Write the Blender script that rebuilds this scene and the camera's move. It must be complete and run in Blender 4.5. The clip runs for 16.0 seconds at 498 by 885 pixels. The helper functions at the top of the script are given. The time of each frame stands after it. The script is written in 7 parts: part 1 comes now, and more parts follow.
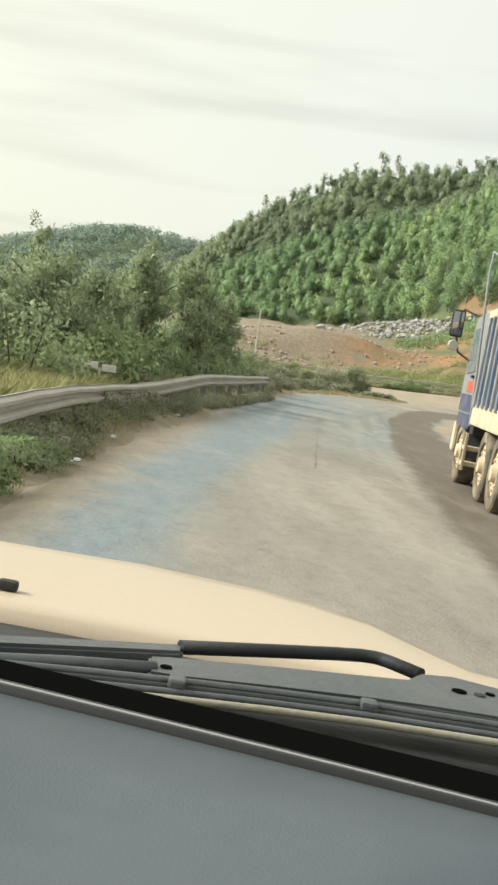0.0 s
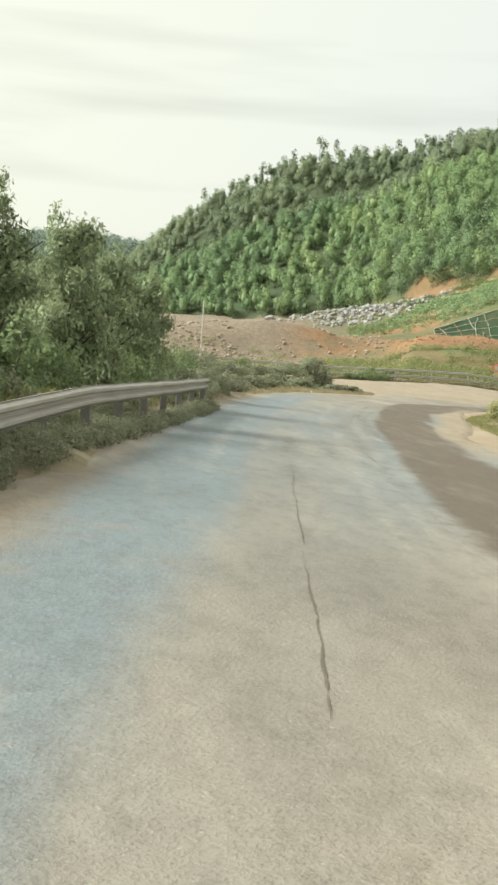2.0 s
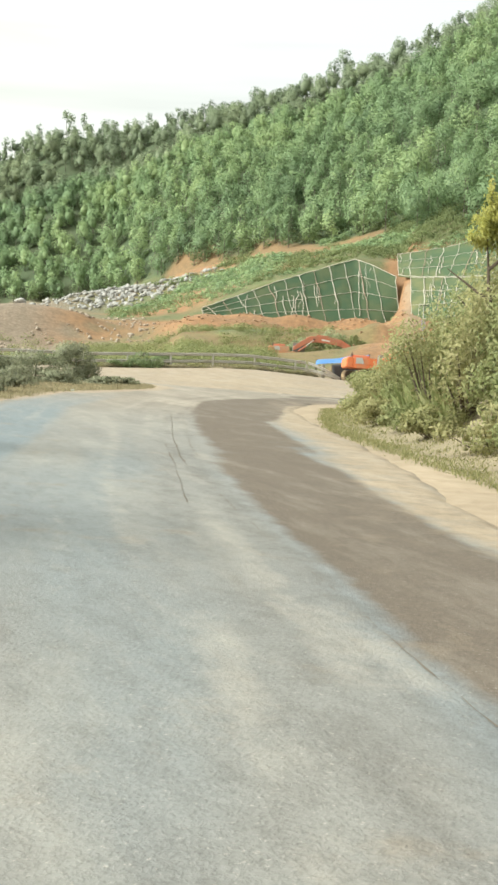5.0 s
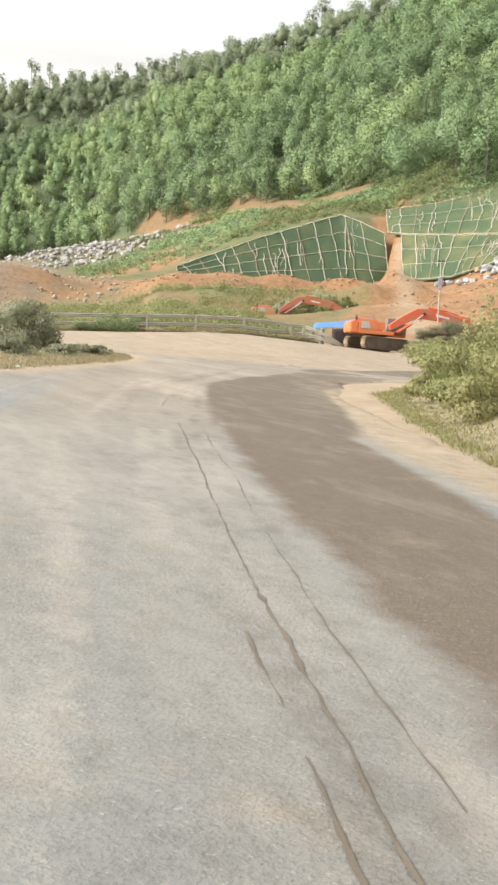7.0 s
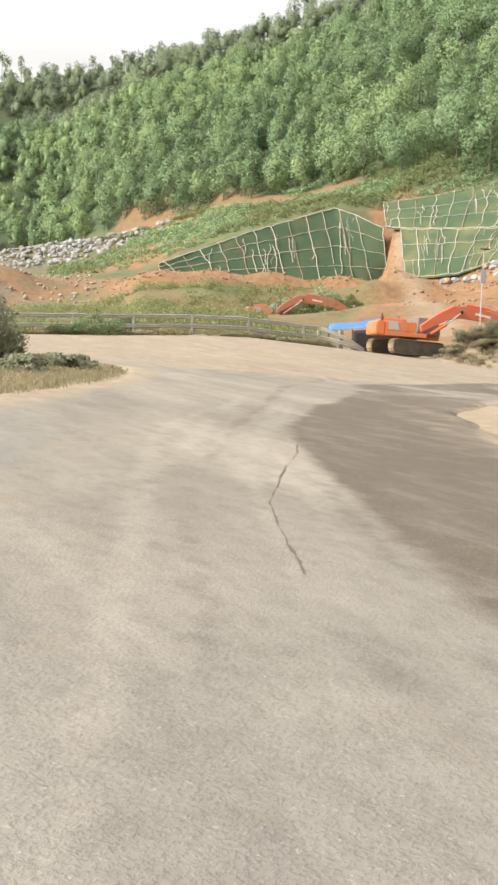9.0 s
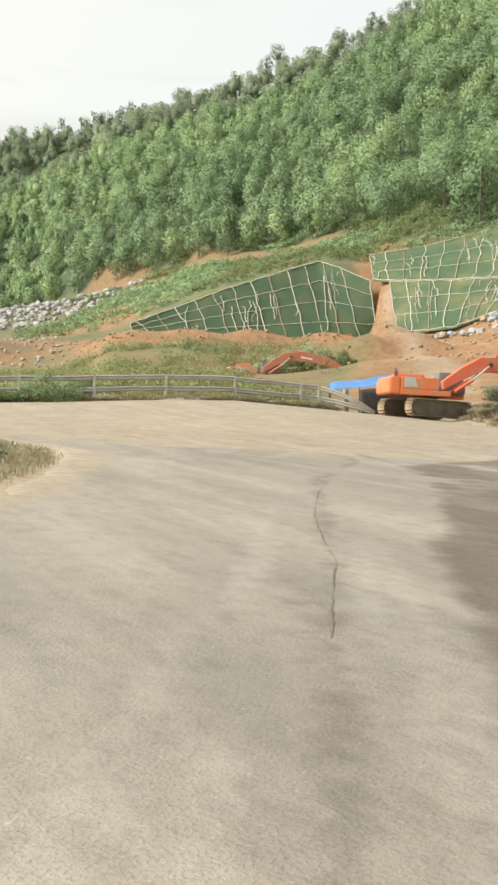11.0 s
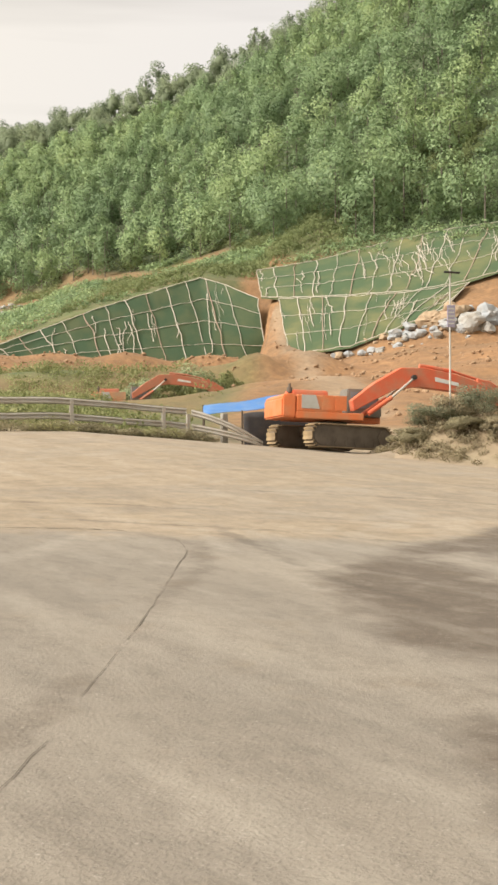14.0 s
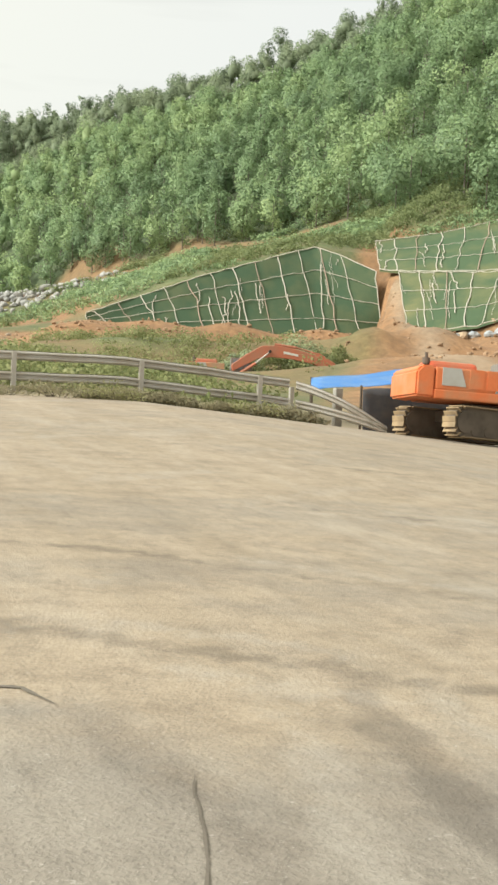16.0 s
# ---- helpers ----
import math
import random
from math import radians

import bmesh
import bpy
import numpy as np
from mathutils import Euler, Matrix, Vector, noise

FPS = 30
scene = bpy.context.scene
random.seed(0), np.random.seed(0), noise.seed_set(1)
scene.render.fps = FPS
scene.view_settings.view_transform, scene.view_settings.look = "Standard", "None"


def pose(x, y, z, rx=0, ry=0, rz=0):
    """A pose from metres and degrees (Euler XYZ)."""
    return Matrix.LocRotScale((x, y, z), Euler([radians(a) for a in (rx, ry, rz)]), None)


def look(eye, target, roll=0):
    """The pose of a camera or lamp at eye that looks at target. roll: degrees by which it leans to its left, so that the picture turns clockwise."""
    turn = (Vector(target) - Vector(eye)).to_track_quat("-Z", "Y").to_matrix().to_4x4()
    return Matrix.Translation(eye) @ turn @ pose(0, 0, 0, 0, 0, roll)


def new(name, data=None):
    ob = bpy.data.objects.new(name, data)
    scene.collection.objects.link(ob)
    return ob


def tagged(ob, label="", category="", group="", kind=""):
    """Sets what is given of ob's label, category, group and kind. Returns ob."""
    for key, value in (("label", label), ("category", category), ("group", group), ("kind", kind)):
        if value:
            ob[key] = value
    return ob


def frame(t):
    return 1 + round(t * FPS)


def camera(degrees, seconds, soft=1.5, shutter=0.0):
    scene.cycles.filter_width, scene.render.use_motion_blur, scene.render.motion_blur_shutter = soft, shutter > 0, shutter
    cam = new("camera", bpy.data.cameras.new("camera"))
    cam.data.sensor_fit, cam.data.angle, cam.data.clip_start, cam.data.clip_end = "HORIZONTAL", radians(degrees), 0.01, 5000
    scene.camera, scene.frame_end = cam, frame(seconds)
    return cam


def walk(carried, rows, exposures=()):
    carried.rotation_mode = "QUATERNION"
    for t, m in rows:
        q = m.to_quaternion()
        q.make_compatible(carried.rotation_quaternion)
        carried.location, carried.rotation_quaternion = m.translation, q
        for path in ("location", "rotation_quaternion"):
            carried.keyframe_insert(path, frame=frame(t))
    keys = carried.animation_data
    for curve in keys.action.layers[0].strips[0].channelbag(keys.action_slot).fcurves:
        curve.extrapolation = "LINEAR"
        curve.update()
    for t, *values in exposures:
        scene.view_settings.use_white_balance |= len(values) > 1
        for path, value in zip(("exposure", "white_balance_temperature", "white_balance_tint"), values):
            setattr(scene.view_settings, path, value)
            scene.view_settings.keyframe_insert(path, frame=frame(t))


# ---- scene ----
cam = camera(24.71, 16.0, soft=2.8)
# seconds, eye x y z, yaw, pitch, roll
PATH = [
    (0.0, 0.000, -0.000, 1.514, -3.41, -4.48, -7.73),
    (0.5, 0.338, 2.974, 1.460, -3.98, -3.84, -6.94),
    (1.0, 0.656, 5.975, 1.435, -4.78, -3.55, -6.35),
    (1.5, 0.959, 9.159, 1.452, -5.31, -4.26, -5.71),
    (2.0, 1.290, 12.342, 1.445, -5.92, -4.40, -3.99),
    (2.5, 1.680, 15.498, 1.390, -6.90, -4.44, -2.03),
    (3.0, 2.227, 18.796, 1.394, -8.76, -4.52, 0.82),
    (3.5, 2.807, 22.258, 1.371, -11.22, -4.54, 1.71),
    (4.0, 3.367, 25.921, 1.371, -14.14, -5.00, 0.73),
    (4.5, 3.933, 29.583, 1.327, -16.47, -4.82, -0.91),
    (5.0, 4.546, 33.200, 1.293, -18.03, -4.52, -1.90),
    (7.5, 8.465, 52.122, 1.108, -20.01, -6.59, -1.91),
    (8.0, 9.233, 56.005, 1.010, -20.35, -6.46, -1.48),
    (8.5, 9.990, 59.926, 0.954, -20.70, -6.57, -1.91),
    (11.0, 15.586, 77.870, 0.655, -22.01, -2.97, -0.69),
    (11.5, 17.035, 80.715, 0.630, -24.43, -3.85, -1.15),
    (12.0, 18.474, 83.317, 0.578, -25.15, -3.86, -2.92),
    (12.5, 19.982, 85.836, 0.531, -26.44, -2.65, -2.08),
    (13.0, 21.523, 88.393, 0.429, -27.95, -2.39, -0.33),
    (13.5, 23.035, 91.099, 0.330, -28.04, -2.56, 0.38),
    (14.0, 24.435, 93.801, 0.260, -27.40, -1.36, 0.38),
    (14.5, 25.703, 96.428, 0.217, -26.44, -0.67, -0.48),
    (15.0, 26.943, 99.053, 0.144, -24.78, -1.05, -1.34),
    (15.5, 28.223, 101.756, 0.042, -23.06, -1.98, -2.17),
    (16.0, 29.424, 104.524, -0.025, -22.03, -2.37, -2.30),
]
walk(cam, [(t, pose(x, y, z, 90 + pitch, roll, yaw)) for t, x, y, z, yaw, pitch, roll in PATH],
     exposures=[(0.0, 0.66, 5600, 1), (3.2, 0.72, 5540, 0), (4.6, 0.88, 5490, 1), (5.4, 0.90, 5510, 3), (7.2, 0.90, 5640, 11), (8.8, 0.88, 5620, 11), (10.7, 0.74, 5570, 5), (11.6, 0.82, 5570, 11), (12.0, 0.96, 5650, 12), (12.5, 0.67, 5690, 8), (13.6, 0.66, 6040, 15), (14.6, 0.58, 5680, 4), (15.5, 0.70, 5590, 4), (16.0, 0.68, 5590, 4)])

# ---- sky and sun ----
SUN_AZ, SUN_EL = -84.0, 37.0          # degrees clockwise from +y, degrees up
world = bpy.data.worlds.new("hazy_sky")
scene.world = world
world.use_nodes = True
nt = world.node_tree
nt.nodes.clear()
w_out = nt.nodes.new("ShaderNodeOutputWorld")
w_bg = nt.nodes.new("ShaderNodeBackground")
w_sky = nt.nodes.new("ShaderNodeTexSky")
w_sky.sky_type, w_sky.sun_disc = "NISHITA", False
w_sky.sun_elevation, w_sky.sun_rotation = radians(SUN_EL), radians(SUN_AZ)
w_sky.air_density, w_sky.dust_density, w_sky.ozone_density = 1.0, 6.0, 1.0
w_haze = nt.nodes.new("ShaderNodeMix")
w_haze.data_type = "RGBA"
w_haze.inputs[0].default_value = 0.80
w_dot = nt.nodes.new("ShaderNodeVectorMath")
w_dot.operation = "DOT_PRODUCT"
w_dot.inputs[1].default_value = (math.sin(radians(SUN_AZ)) * math.cos(radians(SUN_EL)), math.cos(radians(SUN_AZ)) * math.cos(radians(SUN_EL)), math.sin(radians(SUN_EL)))
w_side = nt.nodes.new("ShaderNodeMapRange")
w_side.inputs[1].default_value, w_side.inputs[2].default_value = -0.25, 0.6
w_glow = nt.nodes.new("ShaderNodeMix")
w_glow.data_type = "RGBA"
w_glow.inputs[6].default_value = (7.25, 6.45, 5.5, 1)
w_glow.inputs[7].default_value = (8.9, 7.6, 5.2, 1)
w_co = nt.nodes.new("ShaderNodeTexCoord")
w_map = nt.nodes.new("ShaderNodeMapping")
w_map.inputs["Rotation"].default_value = (0.0, 0.25, 0.3)
w_map.inputs["Scale"].default_value = (1.3, 1.0, 13.0)
w_noise = nt.nodes.new("ShaderNodeTexNoise")
w_noise.inputs["Scale"].default_value, w_noise.inputs["Detail"].default_value = 1.5, 4.0
w_ramp = nt.nodes.new("ShaderNodeMapRange")
w_ramp.inputs[1].default_value, w_ramp.inputs[2].default_value = 0.52, 0.76
w_ramp.inputs[3].default_value, w_ramp.inputs[4].default_value = 1.0, 0.80
w_mul = nt.nodes.new("ShaderNodeMix")
w_mul.data_type, w_mul.blend_type = "RGBA", "MULTIPLY"
w_mul.inputs[0].default_value = 1.0
nt.links.new(w_co.outputs["Generated"], w_dot.inputs[0])
nt.links.new(w_dot.outputs["Value"], w_side.inputs[0])
nt.links.new(w_side.outputs[0], w_glow.inputs[0])
nt.links.new(w_glow.outputs[2], w_haze.inputs[7])
nt.links.new(w_co.outputs["Generated"], w_map.inputs[0])
nt.links.new(w_map.outputs[0], w_noise.inputs["Vector"])
nt.links.new(w_noise.outputs["Fac"], w_ramp.inputs[0])
nt.links.new(w_sky.outputs[0], w_haze.inputs[6])
nt.links.new(w_haze.outputs[2], w_mul.inputs[6])
nt.links.new(w_ramp.outputs[0], w_mul.inputs[7])
nt.links.new(w_mul.outputs[2], w_bg.inputs[0])
w_bg.inputs[1].default_value = 0.096
nt.links.new(w_bg.outputs[0], w_out.inputs[0])

sun = new("sun", bpy.data.lights.new("sun", "SUN"))
sun.data.energy, sun.data.angle, sun.data.color = 3.6, radians(22.0), (1.0, 0.90, 0.76)
sun_dir = Vector((math.sin(radians(SUN_AZ)) * math.cos(radians(SUN_EL)),
                  math.cos(radians(SUN_AZ)) * math.cos(radians(SUN_EL)), math.sin(radians(SUN_EL))))
sun.matrix_basis = look(sun_dir * 200, (0, 0, 0))

rng = np.random.default_rng(7)


# ---- materials ----
def node(tree, kind, **values):
    n = tree.nodes.new(kind)
    for key, value in values.items():
        n.inputs[key].default_value = value
    return n


def base_material(name, rough=0.8, metal=0.0):
    m = bpy.data.materials.new(name)
    m.use_nodes = True
    tree = m.node_tree
    bsdf = tree.nodes["Principled BSDF"]
    bsdf.inputs["Roughness"].default_value = rough
    bsdf.inputs["Metallic"].default_value = metal
    return m, tree, bsdf


def mixed(tree, fac, a, b):
    """A colour mix of two sockets or colours."""
    n = tree.nodes.new("ShaderNodeMix")
    n.data_type = "RGBA"
    for slot, v in ((0, fac), (6, a), (7, b)):
        if isinstance(v, bpy.types.NodeSocket):
            tree.links.new(v, n.inputs[slot])
        elif slot == 0:
            n.inputs[slot].default_value = v
        else:
            n.inputs[slot].default_value = (*v, 1)
    return n.outputs[2]


def noise_fac(tree, scale, detail=4.0, lo=0.35, hi=0.65, stretch=None, rough=0.55, object_space=True):
    co = tree.nodes.new("ShaderNodeTexCoord")
    mp = tree.nodes.new("ShaderNodeMapping")
    if stretch:
        mp.inputs["Scale"].default_value = stretch
    nz = node(tree, "ShaderNodeTexNoise", Scale=scale, Detail=detail, Roughness=rough)
    tree.links.new(co.outputs["Object" if object_space else "Generated"], mp.inputs[0])
    tree.links.new(mp.outputs[0], nz.inputs["Vector"])
    mr = tree.nodes.new("ShaderNodeMapRange")
    mr.inputs[1].default_value, mr.inputs[2].default_value = lo, hi
    tree.links.new(nz.outputs["Fac"], mr.inputs[0])
    return mr.outputs[0]


def attr_fac(tree, name):
    a = tree.nodes.new("ShaderNodeAttribute")
    a.attribute_name = name
    return a.outputs["Fac"]


def bump(tree, bsdf, fac, strength=0.3, distance=0.02):
    b = node(tree, "ShaderNodeBump", Strength=strength, Distance=distance)
    tree.links.new(fac, b.inputs["Height"])
    tree.links.new(b.outputs[0], bsdf.inputs["Normal"])


def worn(name, colour, dirt, rough=0.7, metal=0.0, scale=3.0, amount=0.6, grain=40.0, bump_strength=0.15, stretch=None):
    """A painted or bare surface with broad dirt and fine grain."""
    m, tree, bsdf = base_material(name, rough, metal)
    broad = noise_fac(tree, scale, 5.0, 0.42, 0.72, stretch)
    n = tree.nodes.new("ShaderNodeMath")
    n.operation = "MULTIPLY"
    n.inputs[1].default_value = amount
    tree.links.new(broad, n.inputs[0])
    col = mixed(tree, n.outputs[0], colour, dirt)
    fine = noise_fac(tree, grain, 3.0, 0.3, 0.7)
    dark = tuple(c * 0.8 for c in colour)
    n2 = tree.nodes.new("ShaderNodeMath")
    n2.operation = "MULTIPLY"
    n2.inputs[1].default_value = 0.35
    tree.links.new(fine, n2.inputs[0])
    col = mixed(tree, n2.outputs[0], col, dark)
    tree.links.new(col, bsdf.inputs["Base Color"])
    bump(tree, bsdf, fine, bump_strength, 0.01)
    return m


def leaf_material(name, colours, translucent=0.35, rough=0.55, single=0.45):
    """Leaves whose tint varies from leaf to leaf and in broad patches, with inner-clump shade painted into it."""
    m, tree, bsdf = base_material(name, rough)
    geo = tree.nodes.new("ShaderNodeNewGeometry")
    ramp = tree.nodes.new("ShaderNodeValToRGB")
    ramp.color_ramp.elements[0].color = (*colours[0], 1)
    ramp.color_ramp.elements[1].color = (*colours[-1], 1)
    for i, c in enumerate(colours[1:-1]):
        e = ramp.color_ramp.elements.new((i + 1) / (len(colours) - 1))
        e.color = (*c, 1)
    mixer = tree.nodes.new("ShaderNodeMath")
    mixer.operation = "MULTIPLY_ADD"
    mixer.inputs[1].default_value = single
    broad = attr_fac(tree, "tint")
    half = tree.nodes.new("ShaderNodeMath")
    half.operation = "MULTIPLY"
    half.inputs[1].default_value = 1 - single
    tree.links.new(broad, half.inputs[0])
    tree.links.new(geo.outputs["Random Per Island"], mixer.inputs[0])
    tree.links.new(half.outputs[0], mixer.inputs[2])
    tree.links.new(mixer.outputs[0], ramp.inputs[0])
    tree.links.new(ramp.outputs[0], bsdf.inputs["Base Color"])
    bsdf.inputs["Specular IOR Level"].default_value = 0.25
    tr = tree.nodes.new("ShaderNodeBsdfTranslucent")
    tree.links.new(ramp.outputs[0], tr.inputs[0])
    mix = tree.nodes.new("ShaderNodeMixShader")
    mix.inputs[0].default_value = translucent
    out = tree.nodes["Material Output"]
    tree.links.new(bsdf.outputs[0], mix.inputs[1])
    tree.links.new(tr.outputs[0], mix.inputs[2])
    tree.links.new(mix.outputs[0], out.inputs[0])
    return m


def ground_material():
    m, tree, bsdf = base_material("ground_earth", 0.95)
    fine = noise_fac(tree, 2.2, 8.0, 0.3, 0.7)
    broad = noise_fac(tree, 0.12, 5.0, 0.38, 0.62)
    mid = noise_fac(tree, 0.5, 6.0, 0.4, 0.6)
    grass = mixed(tree, fine, (0.055, 0.085, 0.025), (0.13, 0.155, 0.055))
    grass = mixed(tree, mid, grass, mixed(tree, 0.5, grass, (0.19, 0.165, 0.08)))
    dirt = mixed(tree, fine, (0.235, 0.125, 0.056), (0.385, 0.226, 0.108))
    dirt = mixed(tree, mid, dirt, (0.30, 0.165, 0.072))
    gully = noise_fac(tree, 0.9, 9.0, 0.42, 0.62, rough=0.68)
    dirt = mixed(tree, gully, dirt, mixed(tree, 0.5, dirt, (0.13, 0.075, 0.04)))
    gravel = mixed(tree, fine, (0.20, 0.152, 0.105), (0.32, 0.255, 0.185))
    gravel = mixed(tree, gully, gravel, mixed(tree, 0.45, gravel, (0.11, 0.085, 0.06)))
    wood = mixed(tree, fine, (0.04, 0.062, 0.028), (0.085, 0.115, 0.05))
    sand = mixed(tree, fine, (0.30, 0.232, 0.155), (0.40, 0.32, 0.225))
    col = grass
    for nm, c in (("wood", wood), ("gravel", gravel), ("dirt", dirt), ("sand", sand)):
        col = mixed(tree, attr_fac(tree, nm), col, c)
    col = mixed(tree, broad, col, mixed(tree, 0.25, col, (0.10, 0.08, 0.05)))
    tree.links.new(col, bsdf.inputs["Base Color"])
    bump(tree, bsdf, fine, 0.5, 0.05)
    return m


def ragged_fac(tree, name, jitter, lo, hi, amount=0.7):
    """A mask from an attribute whose edge is broken up by a noise."""
    n = tree.nodes.new("ShaderNodeMath")
    n.operation = "MULTIPLY_ADD"
    n.inputs[1].default_value = amount
    n.inputs[2].default_value = -0.5 * amount
    tree.links.new(jitter, n.inputs[0])
    s = tree.nodes.new("ShaderNodeMath")
    s.operation = "ADD"
    tree.links.new(attr_fac(tree, name), s.inputs[0])
    tree.links.new(n.outputs[0], s.inputs[1])
    mr = tree.nodes.new("ShaderNodeMapRange")
    mr.inputs[1].default_value, mr.inputs[2].default_value = lo, hi
    tree.links.new(s.outputs[0], mr.inputs[0])
    return mr.outputs[0]


def road_material():
    m, tree, bsdf = base_material("dusty_asphalt", 0.85)
    fine = noise_fac(tree, 26.0, 6.0, 0.25, 0.75)
    grit = noise_fac(tree, 5.0, 10.0, 0.46, 0.64, rough=0.8, stretch=(1, 0.5, 1))
    patch = noise_fac(tree, 1.1, 8.0, 0.50, 0.66, rough=0.7, stretch=(1.2, 0.3, 1))
    streak = noise_fac(tree, 0.9, 6.0, 0.35, 0.7, stretch=(1.6, 0.12, 1))
    blot = noise_fac(tree, 0.28, 6.0, 0.38, 0.66, stretch=(1.6, 0.4, 1))
    dust = mixed(tree, fine, (0.222, 0.190, 0.150), (0.305, 0.265, 0.212))
    dust = mixed(tree, streak, dust, (0.35, 0.308, 0.25))
    # bluish asphalt tone stands for the skylit shade of the roadside trees
    blue = mixed(tree, fine, (0.158, 0.186, 0.202), (0.218, 0.248, 0.262))
    dark = mixed(tree, fine, (0.105, 0.082, 0.060), (0.150, 0.119, 0.089))
    sand = mixed(tree, fine, (0.345, 0.276, 0.196), (0.45, 0.365, 0.262))
    sand = mixed(tree, streak, sand, (0.325, 0.258, 0.175))
    churn = noise_fac(tree, 1.3, 10.0, 0.44, 0.62, stretch=(0.7, 1.2, 1), rough=0.8)
    sand = mixed(tree, churn, sand, mixed(tree, 0.42, sand, (0.14, 0.105, 0.07)))
    col = mixed(tree, blot, dust, (0.205, 0.178, 0.145))
    col = mixed(tree, attr_fac(tree, "blue"), col, blue)
    crumble = noise_fac(tree, 1.3, 10.0, 0.25, 0.75, rough=0.66)
    col = mixed(tree, ragged_fac(tree, "damp", crumble, 0.18, 0.72, 0.8), col, dark)
    col = mixed(tree, ragged_fac(tree, "sand", crumble, 0.1, 0.85, 0.7), col, sand)
    col = mixed(tree, grit, col, mixed(tree, 0.27, col, (0.055, 0.044, 0.034)))
    speck = noise_fac(tree, 48.0, 3.0, 0.56, 0.66, rough=0.7)
    col = mixed(tree, speck, col, mixed(tree, 0.25, col, (0.055, 0.048, 0.04)))
    chip = noise_fac(tree, 34.0, 3.0, 0.62, 0.70, rough=0.7)
    col = mixed(tree, chip, col, mixed(tree, 0.4, col, (0.5, 0.46, 0.4)))
    col = mixed(tree, patch, col, mixed(tree, 0.18, col, (0.46, 0.42, 0.35)))
    wear = noise_fac(tree, 3.4, 10.0, 0.32, 0.68, stretch=(1, 0.6, 1), rough=0.85)
    col = mixed(tree, ragged_fac(tree, "dim", wear, 0.3, 0.9, 1.0), col, mixed(tree, 0.40, col, (0.065, 0.05, 0.036)))
    col = mixed(tree, ragged_fac(tree, "pale", wear, 0.3, 0.9, 1.0), col, mixed(tree, 0.36, col, (0.42, 0.38, 0.32)))
    coarse = noise_fac(tree, 42.0, 3.0, 0.44, 0.66, rough=0.6)
    col = mixed(tree, coarse, col, mixed(tree, 0.12, col, (0.05, 0.043, 0.036)))
    tree.links.new(col, bsdf.inputs["Base Color"])
    bump(tree, bsdf, coarse, 0.3, 0.012)
    return m


GROUND, ROAD = ground_material(), road_material()
TREE_LEAF = leaf_material("roadside_tree_leaves", [(0.185, 0.228, 0.13), (0.31, 0.362, 0.205), (0.43, 0.47, 0.26)], 0.42)
FOREST = leaf_material("forest_leaves", [(0.16, 0.228, 0.128), (0.262, 0.358, 0.178), (0.395, 0.482, 0.22)], 0.36, single=0.16)
OLD_FOREST = leaf_material("old_forest_leaves", [(0.20, 0.245, 0.158), (0.275, 0.325, 0.20), (0.36, 0.405, 0.235)], 0.44, single=0.16)
BUSH = leaf_material("bush_leaves", [(0.14, 0.185, 0.085), (0.245, 0.31, 0.145), (0.365, 0.42, 0.195)], 0.48)
SCRUB = leaf_material("scrub_leaves", [(0.155, 0.19, 0.07), (0.27, 0.295, 0.12), (0.41, 0.40, 0.20)], 0.48)
DRYWEED = leaf_material("dry_weed_leaves", [(0.22, 0.185, 0.115), (0.34, 0.29, 0.18), (0.47, 0.405, 0.26)], 0.45)
TERRACE = leaf_material("terrace_scrub_leaves", [(0.13, 0.165, 0.07), (0.21, 0.25, 0.105), (0.31, 0.335, 0.15)], 0.45)
# far leaves made pale and bluish: distance haze put into their colour
HAZY_DISTANT = leaf_material("hazy_distant_leaves", [(0.22, 0.28, 0.225), (0.255, 0.315, 0.255), (0.29, 0.35, 0.285)], 0.4)
DRYBUSH = leaf_material("dry_bush_leaves", [(0.185, 0.195, 0.078), (0.35, 0.345, 0.15), (0.52, 0.475, 0.26)], 0.5)
YELLOWLEAF = leaf_material("yellow_leaf", [(0.26, 0.27, 0.07), (0.46, 0.45, 0.12), (0.62, 0.58, 0.2)], 0.5)
GREYBUSH = leaf_material("grey_bush_leaves", [(0.21, 0.185, 0.11), (0.335, 0.30, 0.18), (0.46, 0.41, 0.26)], 0.48)
# roadside posts toned darker grey than the zinc beams
GREY_POST = worn("grey_post", (0.23, 0.22, 0.195), (0.15, 0.13, 0.11), 0.8, 0.2, scale=3.0)
VERGE = leaf_material("dusty_verge_leaves", [(0.165, 0.18, 0.115), (0.275, 0.288, 0.18), (0.385, 0.385, 0.26)], 0.45)
GRASS = leaf_material("grass_blades", [(0.05, 0.08, 0.02), (0.11, 0.145, 0.045), (0.24, 0.22, 0.10)], 0.4)
DRYGRASS = leaf_material("dry_grass_blades", [(0.17, 0.185, 0.075), (0.30, 0.295, 0.13), (0.46, 0.42, 0.23)], 0.5)
PALE_BARK = worn("pale_bark", (0.20, 0.175, 0.14), (0.11, 0.09, 0.07), 0.9)
BARK = worn("bark", (0.10, 0.075, 0.05), (0.05, 0.04, 0.03), 0.9)
ROCK = worn("pale_rock", (0.36, 0.355, 0.335), (0.29, 0.24, 0.17), 0.9, scale=0.8, grain=6.0, bump_strength=0.6)
BLUE_ROCK = worn("blue_grey_rock", (0.36, 0.38, 0.395), (0.33, 0.27, 0.19), 0.9, scale=0.8, grain=6.0, bump_strength=0.7)
RUST_ROCK = worn("brown_rock", (0.40, 0.30, 0.195), (0.27, 0.18, 0.11), 0.95, scale=0.8, grain=6.0, bump_strength=0.6)
